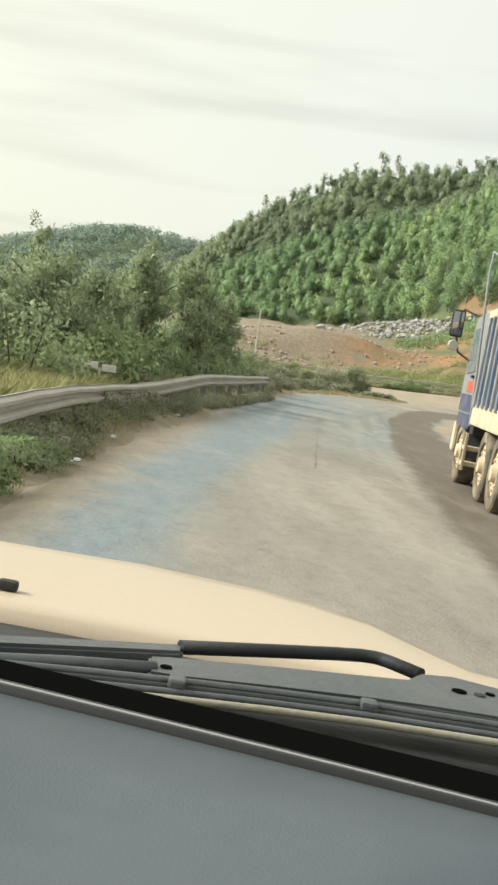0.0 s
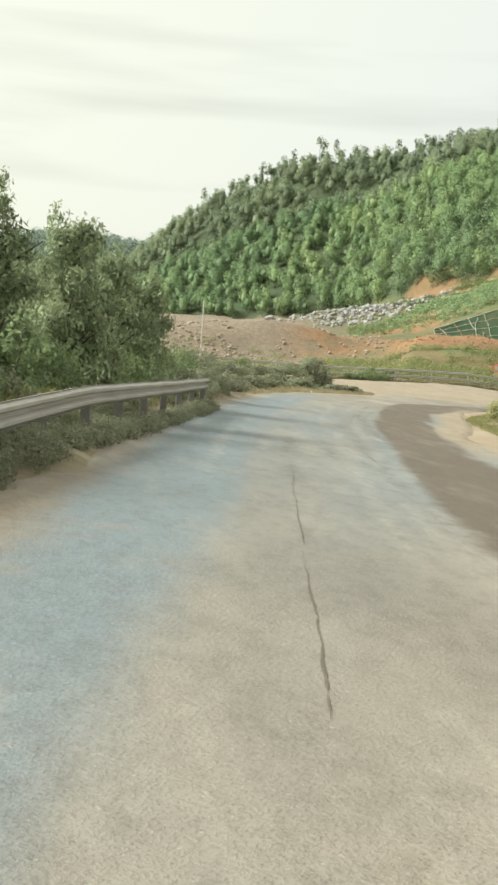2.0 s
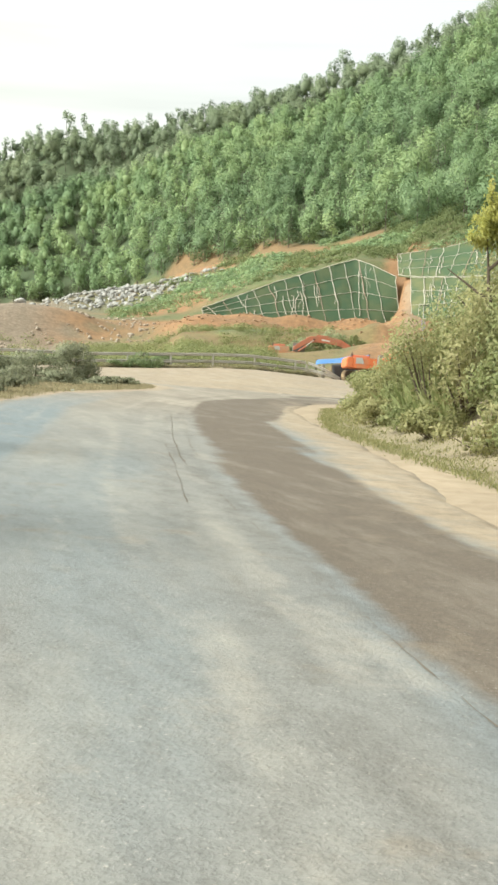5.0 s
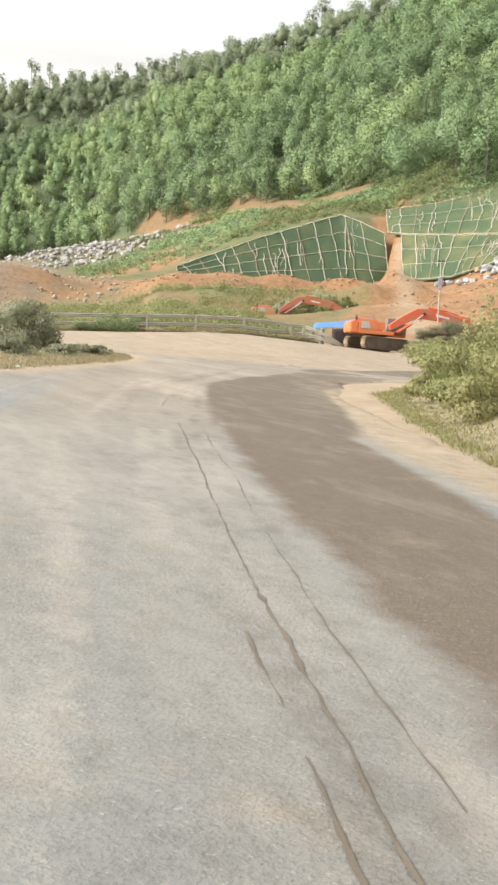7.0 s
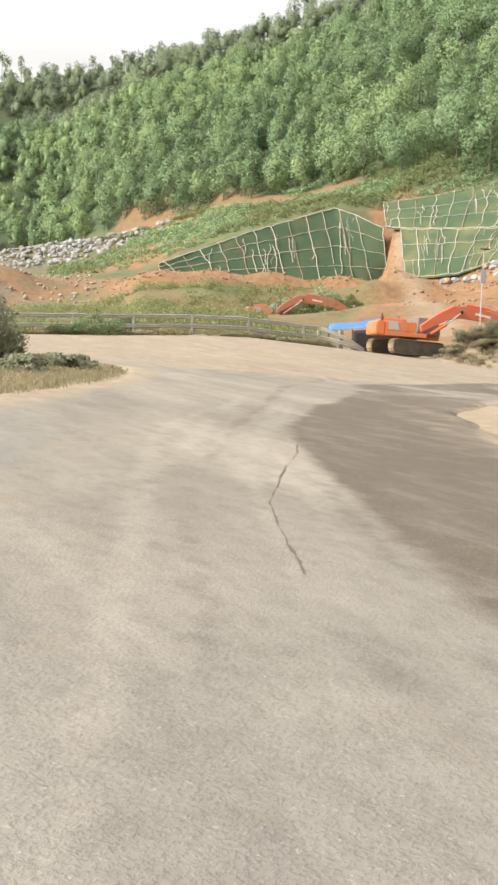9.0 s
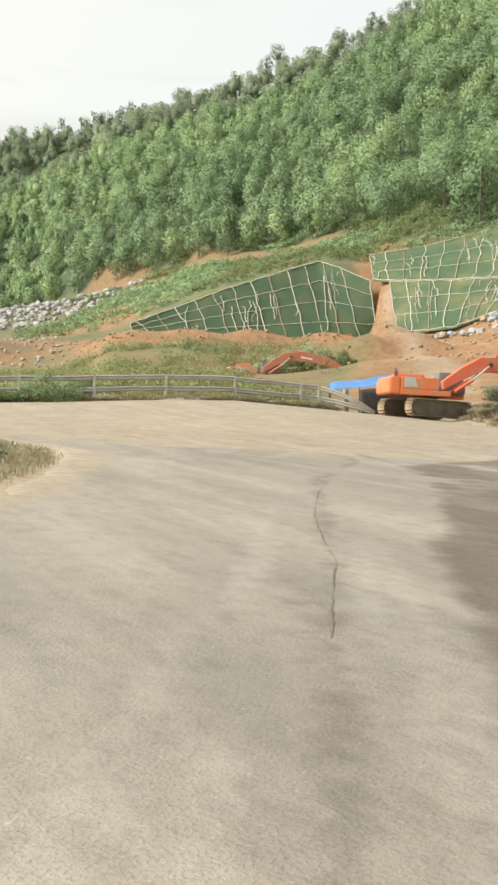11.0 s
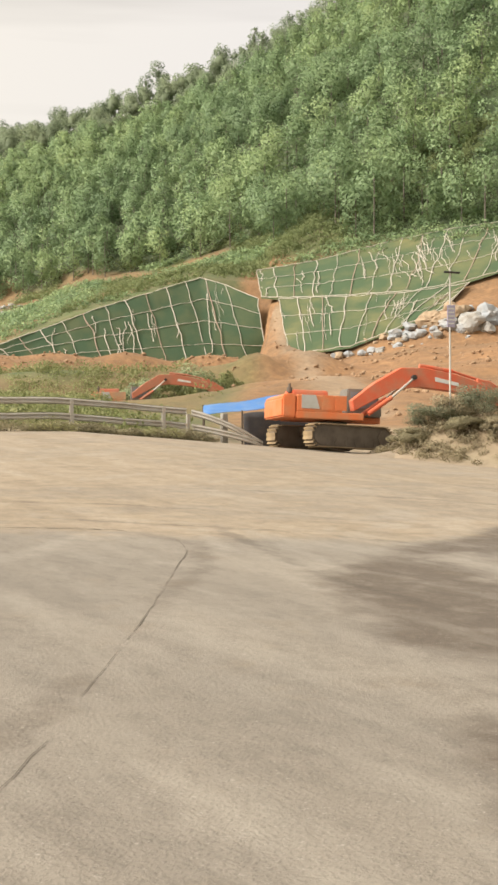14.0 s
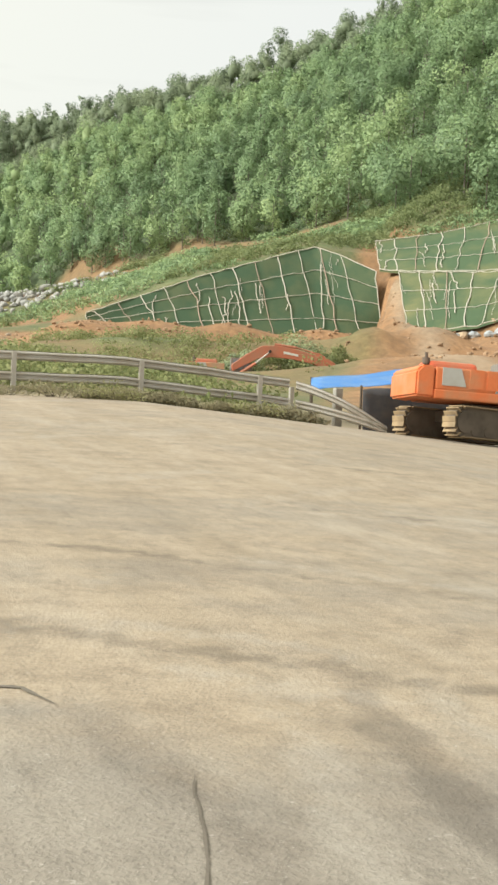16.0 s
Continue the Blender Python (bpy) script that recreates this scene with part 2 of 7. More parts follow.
GRAVEL_ROCK = worn("beige_rock", (0.37, 0.31, 0.24), (0.27, 0.205, 0.145), 0.95, scale=0.8, grain=6.0, bump_strength=0.6)
CLOD = worn("earth_clod", (0.34, 0.225, 0.13), (0.27, 0.175, 0.10), 0.95, scale=0.8, grain=6.0, bump_strength=0.6)
ZINC = worn("dusty_zinc", (0.52, 0.49, 0.44), (0.36, 0.30, 0.22), 0.55, 0.3, scale=1.5)
ORANGE = worn("orange_paint", (0.62, 0.125, 0.05), (0.42, 0.21, 0.12), 0.6, scale=1.3, amount=0.95, grain=14.0)
ORANGE_PALE = worn("faded_orange_paint", (0.66, 0.18, 0.055), (0.46, 0.25, 0.13), 0.65, scale=1.3, amount=0.95, grain=14.0)
DUSTY_RED = worn("dusty_red_paint", (0.46, 0.15, 0.08), (0.32, 0.19, 0.12), 0.7, scale=0.9, amount=0.9)
DUSTY_ORANGE = worn("dusty_orange_paint", (0.52, 0.26, 0.13), (0.40, 0.30, 0.20), 0.7, scale=0.9, amount=0.9)
TRACK = worn("dusty_steel_track", (0.13, 0.105, 0.08), (0.05, 0.04, 0.032), 0.85, scale=2.0, amount=0.8)
TRACK_SHOE = worn("sandy_track_shoe", (0.33, 0.24, 0.13), (0.14, 0.10, 0.06), 0.85, scale=1.2, amount=0.9)
CAB_GREY = worn("dusty_grey_cab", (0.22, 0.20, 0.17), (0.14, 0.11, 0.08), 0.6, scale=2.0)
BLACK = worn("black_rubber", (0.025, 0.024, 0.023), (0.10, 0.08, 0.06), 0.8, amount=0.5)
GLASS_DARK = worn("tinted_glass", (0.20, 0.23, 0.25), (0.30, 0.29, 0.26), 0.15, amount=0.4)
NET = worn("green_net", (0.052, 0.092, 0.045), (0.115, 0.125, 0.055), 0.9, scale=0.35, grain=8.0, amount=0.7)
# green net with broad random yellow-olive patches
YELLOWISH_NET = worn("yellowish_net", (0.062, 0.10, 0.045), (0.20, 0.185, 0.075), 0.9, scale=0.16, grain=6.0, amount=0.95)
ROPE = worn("pale_rope", (0.58, 0.54, 0.46), (0.42, 0.36, 0.27), 0.9)
BROWN_ROPE = worn("rusty_rope", (0.42, 0.32, 0.25), (0.30, 0.22, 0.16), 0.9)
# pale grey holds the whitish reflection of the excavator's side pane
HATCH_REFLECTION = worn("hatch_reflection_grey", (0.46, 0.45, 0.42), (0.36, 0.31, 0.24), 0.6, scale=2.0)
TARP = worn("blue_tarpaulin", (0.06, 0.19, 0.48), (0.20, 0.28, 0.40), 0.5, scale=1.5)
SHEET = worn("grey_sheet", (0.065, 0.063, 0.07), (0.13, 0.11, 0.09), 0.7)
CONCRETE = worn("grey_concrete", (0.34, 0.32, 0.28), (0.2, 0.17, 0.13), 0.9)
PALE_STEEL = worn("pale_painted_steel", (0.50, 0.48, 0.43), (0.36, 0.32, 0.26), 0.6)
WHITE = worn("white_paint", (0.70, 0.69, 0.65), (0.45, 0.40, 0.32), 0.6)


# ---- mesh helpers ----
def mesh_object(name, verts, faces, material, smooth=False, attrs=None, normals=None):
    """One mesh object from arrays; faces all have the same number of corners."""
    verts, faces = np.asarray(verts, np.float32), np.asarray(faces, np.int32)
    if normals is not None:
        # every face looks the way its shading normals look
        a, b, c = (verts[faces[:, i]] for i in (0, 1, 2))
        away = (np.cross(b - a, c - a) * np.asarray(normals, np.float32)[faces].mean(1)).sum(1) < 0
        faces = np.where(away[:, None], faces[:, ::-1], faces)
    me = bpy.data.meshes.new(name)
    me.vertices.add(len(verts))
    me.vertices.foreach_set("co", verts.ravel())
    k = faces.shape[1]
    me.loops.add(faces.size)
    me.loops.foreach_set("vertex_index", faces.ravel())
    me.polygons.add(len(faces))
    me.polygons.foreach_set("loop_start", np.arange(0, faces.size, k, dtype=np.int32))
    if smooth:
        me.polygons.foreach_set("use_smooth", np.ones(len(faces), bool))
    for key, values in (attrs or {}).items():
        a = me.attributes.new(key, "FLOAT", "POINT")
        a.data.foreach_set("value", np.asarray(values, np.float32))
    me.update(calc_edges=True)
    if normals is not None:
        a = me.attributes.new("custom_normal", "FLOAT_VECTOR", "POINT")
        a.data.foreach_set("vector", np.asarray(normals, np.float32).ravel())
    me.materials.append(material)
    return new(name, me)


def part(name, bm, material, parent=None, label=""):
    """Links a bmesh as one mesh object under a thing or a part."""
    me = bpy.data.meshes.new(name)
    bm.to_mesh(me)
    bm.free()
    me.materials.append(material)
    ob = new(name, me)
    if parent is not None:
        ob.parent = parent
    if label:
        ob["label"] = label
    return ob


def thing(name, m, label, category, group=""):
    ob = new(name)
    ob.empty_display_size = 0.2
    ob.matrix_basis = m
    return tagged(ob, label, category, group)


def box(bm, centre, size, m=None, bevel=0.0, taper=None):
    """A box into bm, bevelled; taper scales its top in x and y."""
    r = bmesh.ops.create_cube(bm, size=1.0)
    vs = r["verts"]
    for v in vs:
        top = v.co.z > 0
        v.co = Vector((v.co.x * size[0], v.co.y * size[1], v.co.z * size[2]))
        if taper and top:
            v.co.x, v.co.y = v.co.x * taper[0], v.co.y * taper[1]
        v.co += Vector(centre)
        if m is not None:
            v.co = m @ v.co
    if bevel > 0:
        es = list({e for v in vs for e in v.link_edges})
        bmesh.ops.bevel(bm, geom=es, offset=bevel, segments=2, affect="EDGES", profile=0.6)
    return bm


def prism(bm, outline, width, axis="y", offset=0.0):
    """An outline in the x-z plane, thickened along y."""
    a = [bm.verts.new((x, offset - width / 2, z)) for x, z in outline]
    b = [bm.verts.new((x, offset + width / 2, z)) for x, z in outline]
    n = len(outline)
    bm.faces.new(a)
    bm.faces.new(b[::-1])
    for i in range(n):
        j = (i + 1) % n
        bm.faces.new((a[j], a[i], b[i], b[j]))
    bmesh.ops.recalc_face_normals(bm, faces=bm.faces)
    return bm


def rod(bm, a, b, radius, sides=8, radius_b=None):
    a, b = Vector(a), Vector(b)
    d = b - a
    m = Matrix.Translation((a + b) / 2) @ d.to_track_quat("Z", "Y").to_matrix().to_4x4()
    bmesh.ops.create_cone(bm, cap_ends=True, segments=sides, radius1=radius, radius2=radius if radius_b is None else radius_b, depth=d.length, matrix=m)
    return bm


def polyline_side(px, py, line):
    """Signed distance of points to a polyline, positive on its right as it runs."""
    line = np.asarray(line, float)
    best = np.full(np.shape(px), 1e9)
    sign = np.ones(np.shape(px))
    for (ax, ay), (bx, by) in zip(line[:-1], line[1:]):
        dx, dy = bx - ax, by - ay
        t = np.clip(((px - ax) * dx + (py - ay) * dy) / (dx * dx + dy * dy), 0, 1)
        qx, qy = px - ax - t * dx, py - ay - t * dy
        d = np.hypot(qx, qy)
        s = np.sign(dy * (px - ax) - dx * (py - ay))
        near = d < best - 1e-9
        best = np.where(near, d, best)
        sign = np.where(near, s, sign)
    return best * sign


def smooth(x, a, b):
    t = np.clip((np.asarray(x, float) - a) / (b - a), 0, 1)
    return t * t * (3 - 2 * t)


_lat = np.random.default_rng(3).random((256, 256))


def vnoise(x, y):
    """Smooth lattice noise, 0 to 1."""
    x, y = np.asarray(x, float), np.asarray(y, float)
    xi, yi = np.floor(x).astype(int), np.floor(y).astype(int)
    u, v = x - xi, y - yi
    u, v = u * u * (3 - 2 * u), v * v * (3 - 2 * v)
    g = lambda i, j: _lat[i % 256, j % 256]
    return (g(xi, yi) * (1 - u) + g(xi + 1, yi) * u) * (1 - v) + (g(xi, yi + 1) * (1 - u) + g(xi + 1, yi + 1) * u) * v


def fbm(x, y, octaves=4):
    return sum(vnoise(x * 2 ** k + 17 * k, y * 2 ** k + 5 * k) / 2 ** (k + 1) for k in range(octaves))


# ---- the lie of the land ----
ROAD_LEFT = [(-5, -60), (-2.6, -12), (-1.6, 5), (-0.7, 13.6), (0.3, 22.4), (2.0, 36), (4.1, 49), (7.8, 67), (12.1, 80.7),
             (15.5, 88), (18.5, 94), (21, 101), (22, 106), (20.5, 112), (10, 117.5), (-30, 124), (-90, 128)]
ROAD_RIGHT = [(9.5, -60), (9.9, 30), (11.1, 44.2), (12.1, 47.8), (15.1, 57.2), (17.2, 65.3), (21.3, 79), (26.3, 89.5), (31, 95),
              (40, 99.5), (60, 104), (120, 110)]
FAR_EDGE = [(-90, 150), (0, 143.5), (24, 142.2), (38, 141.6), (46, 140.6), (50, 141.5), (56, 140.5), (53.5, 136.2), (51.6, 133.2), (53.0, 130.0), (57, 125.5), (64, 121), (120, 116)]
BUSH_LINE = [(13.5, -60), (12.9, 30), (13.2, 44), (14, 49.2), (15.4, 55.9), (16.9, 62.8), (19.5, 70), (24.5, 82.3), (28, 87), (40, 93.5), (120, 104)]
OX, OY = 20.0, 95.0


def berm(x, y):
    """The weedy ridge of dust on which the roadside guard rail stands."""
    d = -polyline_side(x, y, ROAD_LEFT)
    return 0.34 * np.exp(-((d - 0.75) / 0.5) ** 2) * smooth(y, 12, 17) * smooth(y, 66, 56)


def height(x, y):
    x, y = np.asarray(x, float), np.asarray(y, float)
    plane = -0.05 * np.clip(x, -40, 75)
    far = np.interp(x, [-60, 0, 15, 24, 36, 40, 44, 49, 54, 75, 120], [1, -0.1, -0.5, -0.6, -0.3, -0.3, -0.65, -1.1, -1.5, -2.4, -3.5])
    z = plane + (far - plane) * smooth(y, 104, 146)
    # bank on the inside of the bend
    bank = polyline_side(x, y, BUSH_LINE)
    z = z + np.clip(bank, 0, 11) * 0.36 * smooth(bank, 0.3, 3) * smooth(130 - y, 0, 60)
    # polar profile of the far hill
    dx, dy = x - OX, y - OY
    r = np.hypot(dx, dy)
    th = np.degrees(np.arctan2(dx, dy))
    base_r = np.interp(th, [-60, 8, 16.2, 26.6, 29.9, 34.3, 38, 45, 60, 90], [158, 158, 157, 164, 165, 153, 140, 128, 122, 120])
    base_z = np.interp(th, [-60, -20, -10, -7, 0, 3.5, 10, 16.2, 22, 30, 36, 45, 90], [2, 2.5, 5.2, 7.2, 7.9, 8.6, 6.5, 7.2, 6.6, 7.6, 8.0, 8.5, 9])
    wall = np.interp(th, [-60, 10, 15, 16.2, 20, 26.6, 29.4, 30.2, 36, 45, 70], [0, 0.5, 1.5, 2.4, 8.0, 14.0, 12.5, 14.0, 18.5, 20, 20])
    foot_r = np.interp(th, [-60, -5, 3, 9.8, 15, 20.5, 24.7, 30, 36, 45, 70], [420, 380, 350, 325, 270, 243, 234, 212, 202, 190, 190])
    foot_z = np.interp(th, [-60, -10, 3, 9.8, 15, 20.5, 24.7, 30, 36, 45, 70], [10, 13, 14, 18, 25, 30, 31.5, 34, 41, 48, 48])
    ridge_r = np.interp(th, [-60, -3, 3.5, 11, 16.2, 21.8, 27.4, 33, 40, 50, 90], [520, 470, 450, 426, 398, 400, 362, 335, 310, 290, 290])
    ridge_z = np.interp(th, [-60, -12, -3.4, 0, 3.5, 8, 11, 16.2, 21.8, 27.4, 33, 40, 50, 90],
                        [4, 8, 34, 59, 78, 90, 89, 92, 104, 108, 117, 128, 130, 110])
    e_r = np.maximum(base_r * 0.0 + 46 + 6 * smooth(th, 20, 40), 30)
    z2 = np.where(r < base_r, far + (base_z - far) * np.clip((r - e_r) / np.maximum(base_r - e_r, 1), 0, 1) ** np.interp(th, [-60, 9, 15, 30], [5.0, 5.0, 1.15, 1.1]), 0)
    w = (r - base_r) / 9.0
    z2 = np.where((r >= base_r) & (w < 1), base_z + wall * w, z2)
    top = base_z + wall
    u = np.clip((r - base_r - 9) / np.maximum(foot_r - base_r - 9, 1), 0, 1)
    z2 = np.where(w >= 1, top + (foot_z - top) * u, z2)
    h = np.clip((r - foot_r) / (ridge_r - foot_r), 0, 1)
    hill = foot_z + (ridge_z - foot_z) * (0.75 * h + 0.25 * np.sin(h * np.pi / 2))
    part_up = np.interp(th, [-8, 2, 10, 16, 22, 28, 34, 46], [0.40, 0.50, 0.60, 0.66, 0.72, 0.76, 0.80, 0.84])
    hill = hill - np.interp(th, [-8, 8, 18, 28, 40], [7, 7, 5, 2.5, 1]) * np.exp(-((h - part_up - 0.05) / 0.06) ** 2)
    z2 = np.where(r > foot_r, hill, z2)
    z2 = np.where(r > ridge_r, ridge_z - (r - ridge_r) * 0.18, z2)
    # the planar cut to the right of the gully
    cut = 16.1 + 0.44 * (x - 104.3) + 0.40 * (y - 237.5)
    cut = cut + np.maximum(foot_z - cut, 0) * smooth(u, 0.82, 1.0)
    ramp = far + (base_z - far) * np.clip((r - e_r) / np.maximum(base_r - e_r, 1), 0, 1)
    bench = np.minimum(23.0 + 0.27 * (x - 106), 34)
    bench = bench + (foot_z - bench) * u ** 1.5
    z3 = np.where(r > foot_r, hill, np.clip(cut, np.minimum(ramp, bench), bench))
    z2 = z2 + (z3 - z2) * smooth(th, 29.6, 30.2) * (r < ridge_r)
    # far hills beyond the valley
    far_hill = 88 * np.exp(-((th + 4) / 12) ** 2) * np.exp(-((r - 900) / 170) ** 2) + 45 * np.exp(-((th + 26) / 10) ** 2) * np.exp(-((r - 1000) / 200) ** 2)
    z2 = np.where(r > 600, np.maximum(z2, far_hill + 2), np.maximum(z2, -6))
    rough_amp = smooth(r, 55, 120) * (0.5 + 1.6 * smooth(r, 180, 320))
    z2 = z2 + (fbm(x / 14, y / 14) - 0.47) * 2.6 * rough_amp * (1 - 0.7 * ((w > -0.3) & (w < 1.3) & (th > 14)))
    z2 = z2 + (fbm(x / 5 + 31, y / 5) - 0.47) * 2.2 * smooth(th, 27, 30) * smooth(r, 60, 80) * smooth(base_r - r, 2, 14)
    # spoil heaps of broken stone
    for cx, cy, hx, hy, hz in HEAPS:
        z2 = z2 + hz * np.exp(-((x - cx) / hx) ** 2 - ((y - cy) / hy) ** 2)
    front = smooth(polyline_side(x, y, FAR_EDGE) * -1, 0, 6) * (y > 60) * (th < 62) * (th > -75)
    z = z + (z2 - z) * np.where(r > 60, smooth(r, 40, 62) * (y > 90), front)
    z = z + berm(x, y)
    for cx, cy, hx, hy, hz in MOUNDS:
        z = z + hz * np.exp(-((x - cx) / hx) ** 2 - ((y - cy) / hy) ** 2)
    return np.where(y < 60, np.maximum(z, -6), z)


# earth mounds at the edge of the junction
MOUNDS = [(54.6, 134.6, 1.5, 1.3, 1.3), (56.2, 133.0, 1.9, 1.6, 1.7), (58.6, 131.0, 2.2, 1.9, 1.9), (61.6, 128.8, 2.6, 2.2, 2.0), (65, 126.2, 2.6, 2.2, 1.7)]
HEAPS = [(77.4, 195, 2.8, 2.6, 2.6), (70, 236, 5, 3, 2.4), (79, 233, 6, 3, 3.0), (90, 231, 5, 3, 2.4), (96, 224, 3, 5, 3.0), (62, 238, 4, 3, 1.6), (20, 236, 14, 10, 3.5), (36, 240, 12, 9, 3.0), (8, 228, 12, 10, 2.0), (62, 205, 9, 6, 1.6), (74, 200, 8, 5, 2.0),
         (84, 197, 6, 5, 2.4), (70, 175, 12, 8, 1.5), (59, 188, 10, 8, -2.3), (117, 211, 7, 5, 2.2), (62, 322, 16, 8, 4.2), (60, 232, 6, 4, 1.6), (70, 229, 5, 3, 1.8)]


def axis(spans):
    out = []
    for a, b, step in spans:
        out.append(np.arange(a, b, step))
    return np.concatenate(out)


# bare orange earth where the terrace was cut: centre, half widths
CUTS = [(104.2, 309, 7, 22), (114.8, 289, 7, 11), (91.5, 353, 8, 20), (56, 224, 10, 8), (84, 330, 9, 12)]


def bare_cut(x, y):
    """How bare the terrace is cut at a place, from 0 to 1."""
    rag = 0.9 * (fbm(x / 4 + 11, y / 6) - 0.5)
    return np.max([smooth(np.hypot((x - cx) / wx, (y - cy) / wy) + rag, 1.1, 0.75) for cx, cy, wx, wy in CUTS], 0)


def build_ground():
    xs = axis([(-3600, -600, 250), (-600, -200, 40), (-200, -40, 8), (-40, -6, 2), (-6, 64, 0.8), (64, 130, 1.6), (130, 320, 5), (320, 800, 30), (800, 3700, 250)])
    ys = axis([(-1500, -200, 130), (-200, -20, 12), (-20, 150, 0.9), (150, 260, 1.7), (260, 560, 5), (560, 1300, 25), (1300, 3700, 250)])
    X, Y = np.meshgrid(xs, ys)
    Z = height(X, Y)
    on_road = road_mask(X, Y)
    Z = Z - 0.06 * smooth(on_road, -0.5, 0.1) - 0.2 * smooth(on_road, 0.9, 3.0)
    nx, ny = len(xs), len(ys)
    idx = np.arange(nx * ny).reshape(ny, nx)
    F = np.stack([idx[:-1, :-1], idx[:-1, 1:], idx[1:, 1:], idx[1:, :-1]], -1).reshape(-1, 4)
    dx, dy = X - OX, Y - OY
    r, th = np.hypot(dx, dy), np.degrees(np.arctan2(dx, dy))
    n1 = fbm(X / 9, Y / 9)
    n2 = fbm(X / 30 + 40, Y / 30)
    foot = np.interp(th, [-60, -5, 3, 9.8, 15, 20.5, 24.7, 30, 36, 45, 70], [420, 380, 350, 325, 270, 243, 234, 212, 202, 190, 190])
    base = np.interp(th, [-60, 16.2, 26.6, 29.9, 34.3, 38, 45, 60], [158, 157, 164, 165, 153, 140, 128, 122])
    edge_of_wood = foot + np.interp(th, [10, 18, 24.8, 30.8, 35, 40], [-2, -1, -6, -14, -20, -22])
    wood = smooth(r, edge_of_wood - 3, edge_of_wood + 5)
    gravel = smooth(th, 12, 5) * smooth(r, 85, 115) * (1 - wood) * smooth(r, 900, 600)
    dirt = smooth(th, 7, 13) * smooth(th, 28, 25) * smooth(r, base - 45, base - 20) * (1 - wood) * smooth(n1 + 0.3 * n2, 0.62, 0.74)
    dirt = np.maximum(dirt, 0.95 * smooth(th, 11, 14) * smooth(th, 30, 29) * smooth(0.5 * n1 + 0.5 * n2 + (r - base + 60) / 130, 0.56, 0.66) * smooth(base + 3 - r, 0, 6))
    dirt = np.maximum(dirt, smooth(th, 28.5, 31) * smooth(th, 75, 60) * smooth(r, 56, 66) * smooth(base + 2 - r, 0, 6))
    dirt = np.maximum(dirt, smooth(th, 12, 15) * smooth(r, base - 36 + 18 * n1, base - 26 + 18 * n1) * smooth(base + 3 - r, 0, 6))
    dirt = np.maximum(dirt, smooth(th, 9, 12) * smooth(th, 21, 17) * smooth(r, base + 4, base + 20) * smooth(n2, 0.40, 0.52) * (1 - wood))
    dirt = np.maximum(dirt, smooth(th, 28.2, 28.8) * smooth(th, 30.9, 30.4) * smooth(r, base - 10, base) * smooth(r, base + 22, base + 17))
    dirt = np.maximum(dirt, smooth(th, 30.2, 31) * smooth(r, base - 8, base) * smooth(r, 186 - 6 * n1, 176) * (1 - wood))
    dirt = np.maximum(dirt, 0.45 * smooth(th, 9, 13) * smooth(th, 30, 28) * smooth(r, 60, 80) * smooth(base + 3 - r, 0, 6) * smooth(n2, 0.3, 0.5))
    dirt = np.maximum(dirt, 0.85 * smooth(th, 3, 8) * smooth(th, 17, 13) * smooth(r, 85, 110) * smooth(base + 4 - r, 0, 8) * smooth(n1, 0.3, 0.5))
    dirt = np.maximum(dirt, 0.7 * bare_cut(X, Y))
    bank = polyline_side(X, Y, BUSH_LINE)
    sand = smooth(-polyline_side(X, Y, ROAD_LEFT), 0.5, 0.0) * 0.7
    sand = np.maximum(sand, smooth(bank, 0.8, -0.4) * (Y < 125) * (X > 4))
    sand = np.maximum(sand, smooth(polyline_side(X, Y, FAR_EDGE), -3.5, -0.5) * (X > 44) * (Y > 100))
    verge = smooth(-polyline_side(X, Y, ROAD_LEFT), -0.2, 0.15) * smooth(-polyline_side(X, Y, ROAD_LEFT), 1.7, 1.2) * smooth(Y, 70, 60)
    gravel = np.maximum(gravel, 0.8 * verge)
    sand *= 1 - 0.7 * verge
    dirt = np.maximum(dirt, 0.6 * smooth(np.hypot((X - 59) / 1.4, Y - 130.5 + 0.7 * (X - 59)), 5.0, 3.0))
    sand *= smooth(r, 200, 120) * smooth(-road_mask(X, Y), 7.0, 3.5)
    sand = np.maximum(sand, 0.6 * smooth(np.abs(polyline_side(X, Y, [(104, 236), (95, 217), (84, 196), (72, 172), (63, 152)])) + 3 * (n1 - 0.5), 2.4, 1.0))
    ob = mesh_object("ground", np.stack([X, Y, Z], -1).reshape(-1, 3), F, GROUND, True,
                     {"wood": wood.ravel(), "gravel": gravel.ravel(), "dirt": dirt.ravel(), "sand": sand.ravel()})
    return tagged(ob, "grassy and bare earth ground with a wooded hillside", "ground", kind="structure")


def road_mask(x, y):
    """How far inside the roadway a point lies, in metres."""
    left = polyline_side(x, y, ROAD_LEFT)
    right = -polyline_side(x, y, ROAD_RIGHT)
    far = polyline_side(x, y, FAR_EDGE)
    return np.minimum(np.minimum(left, right), far)


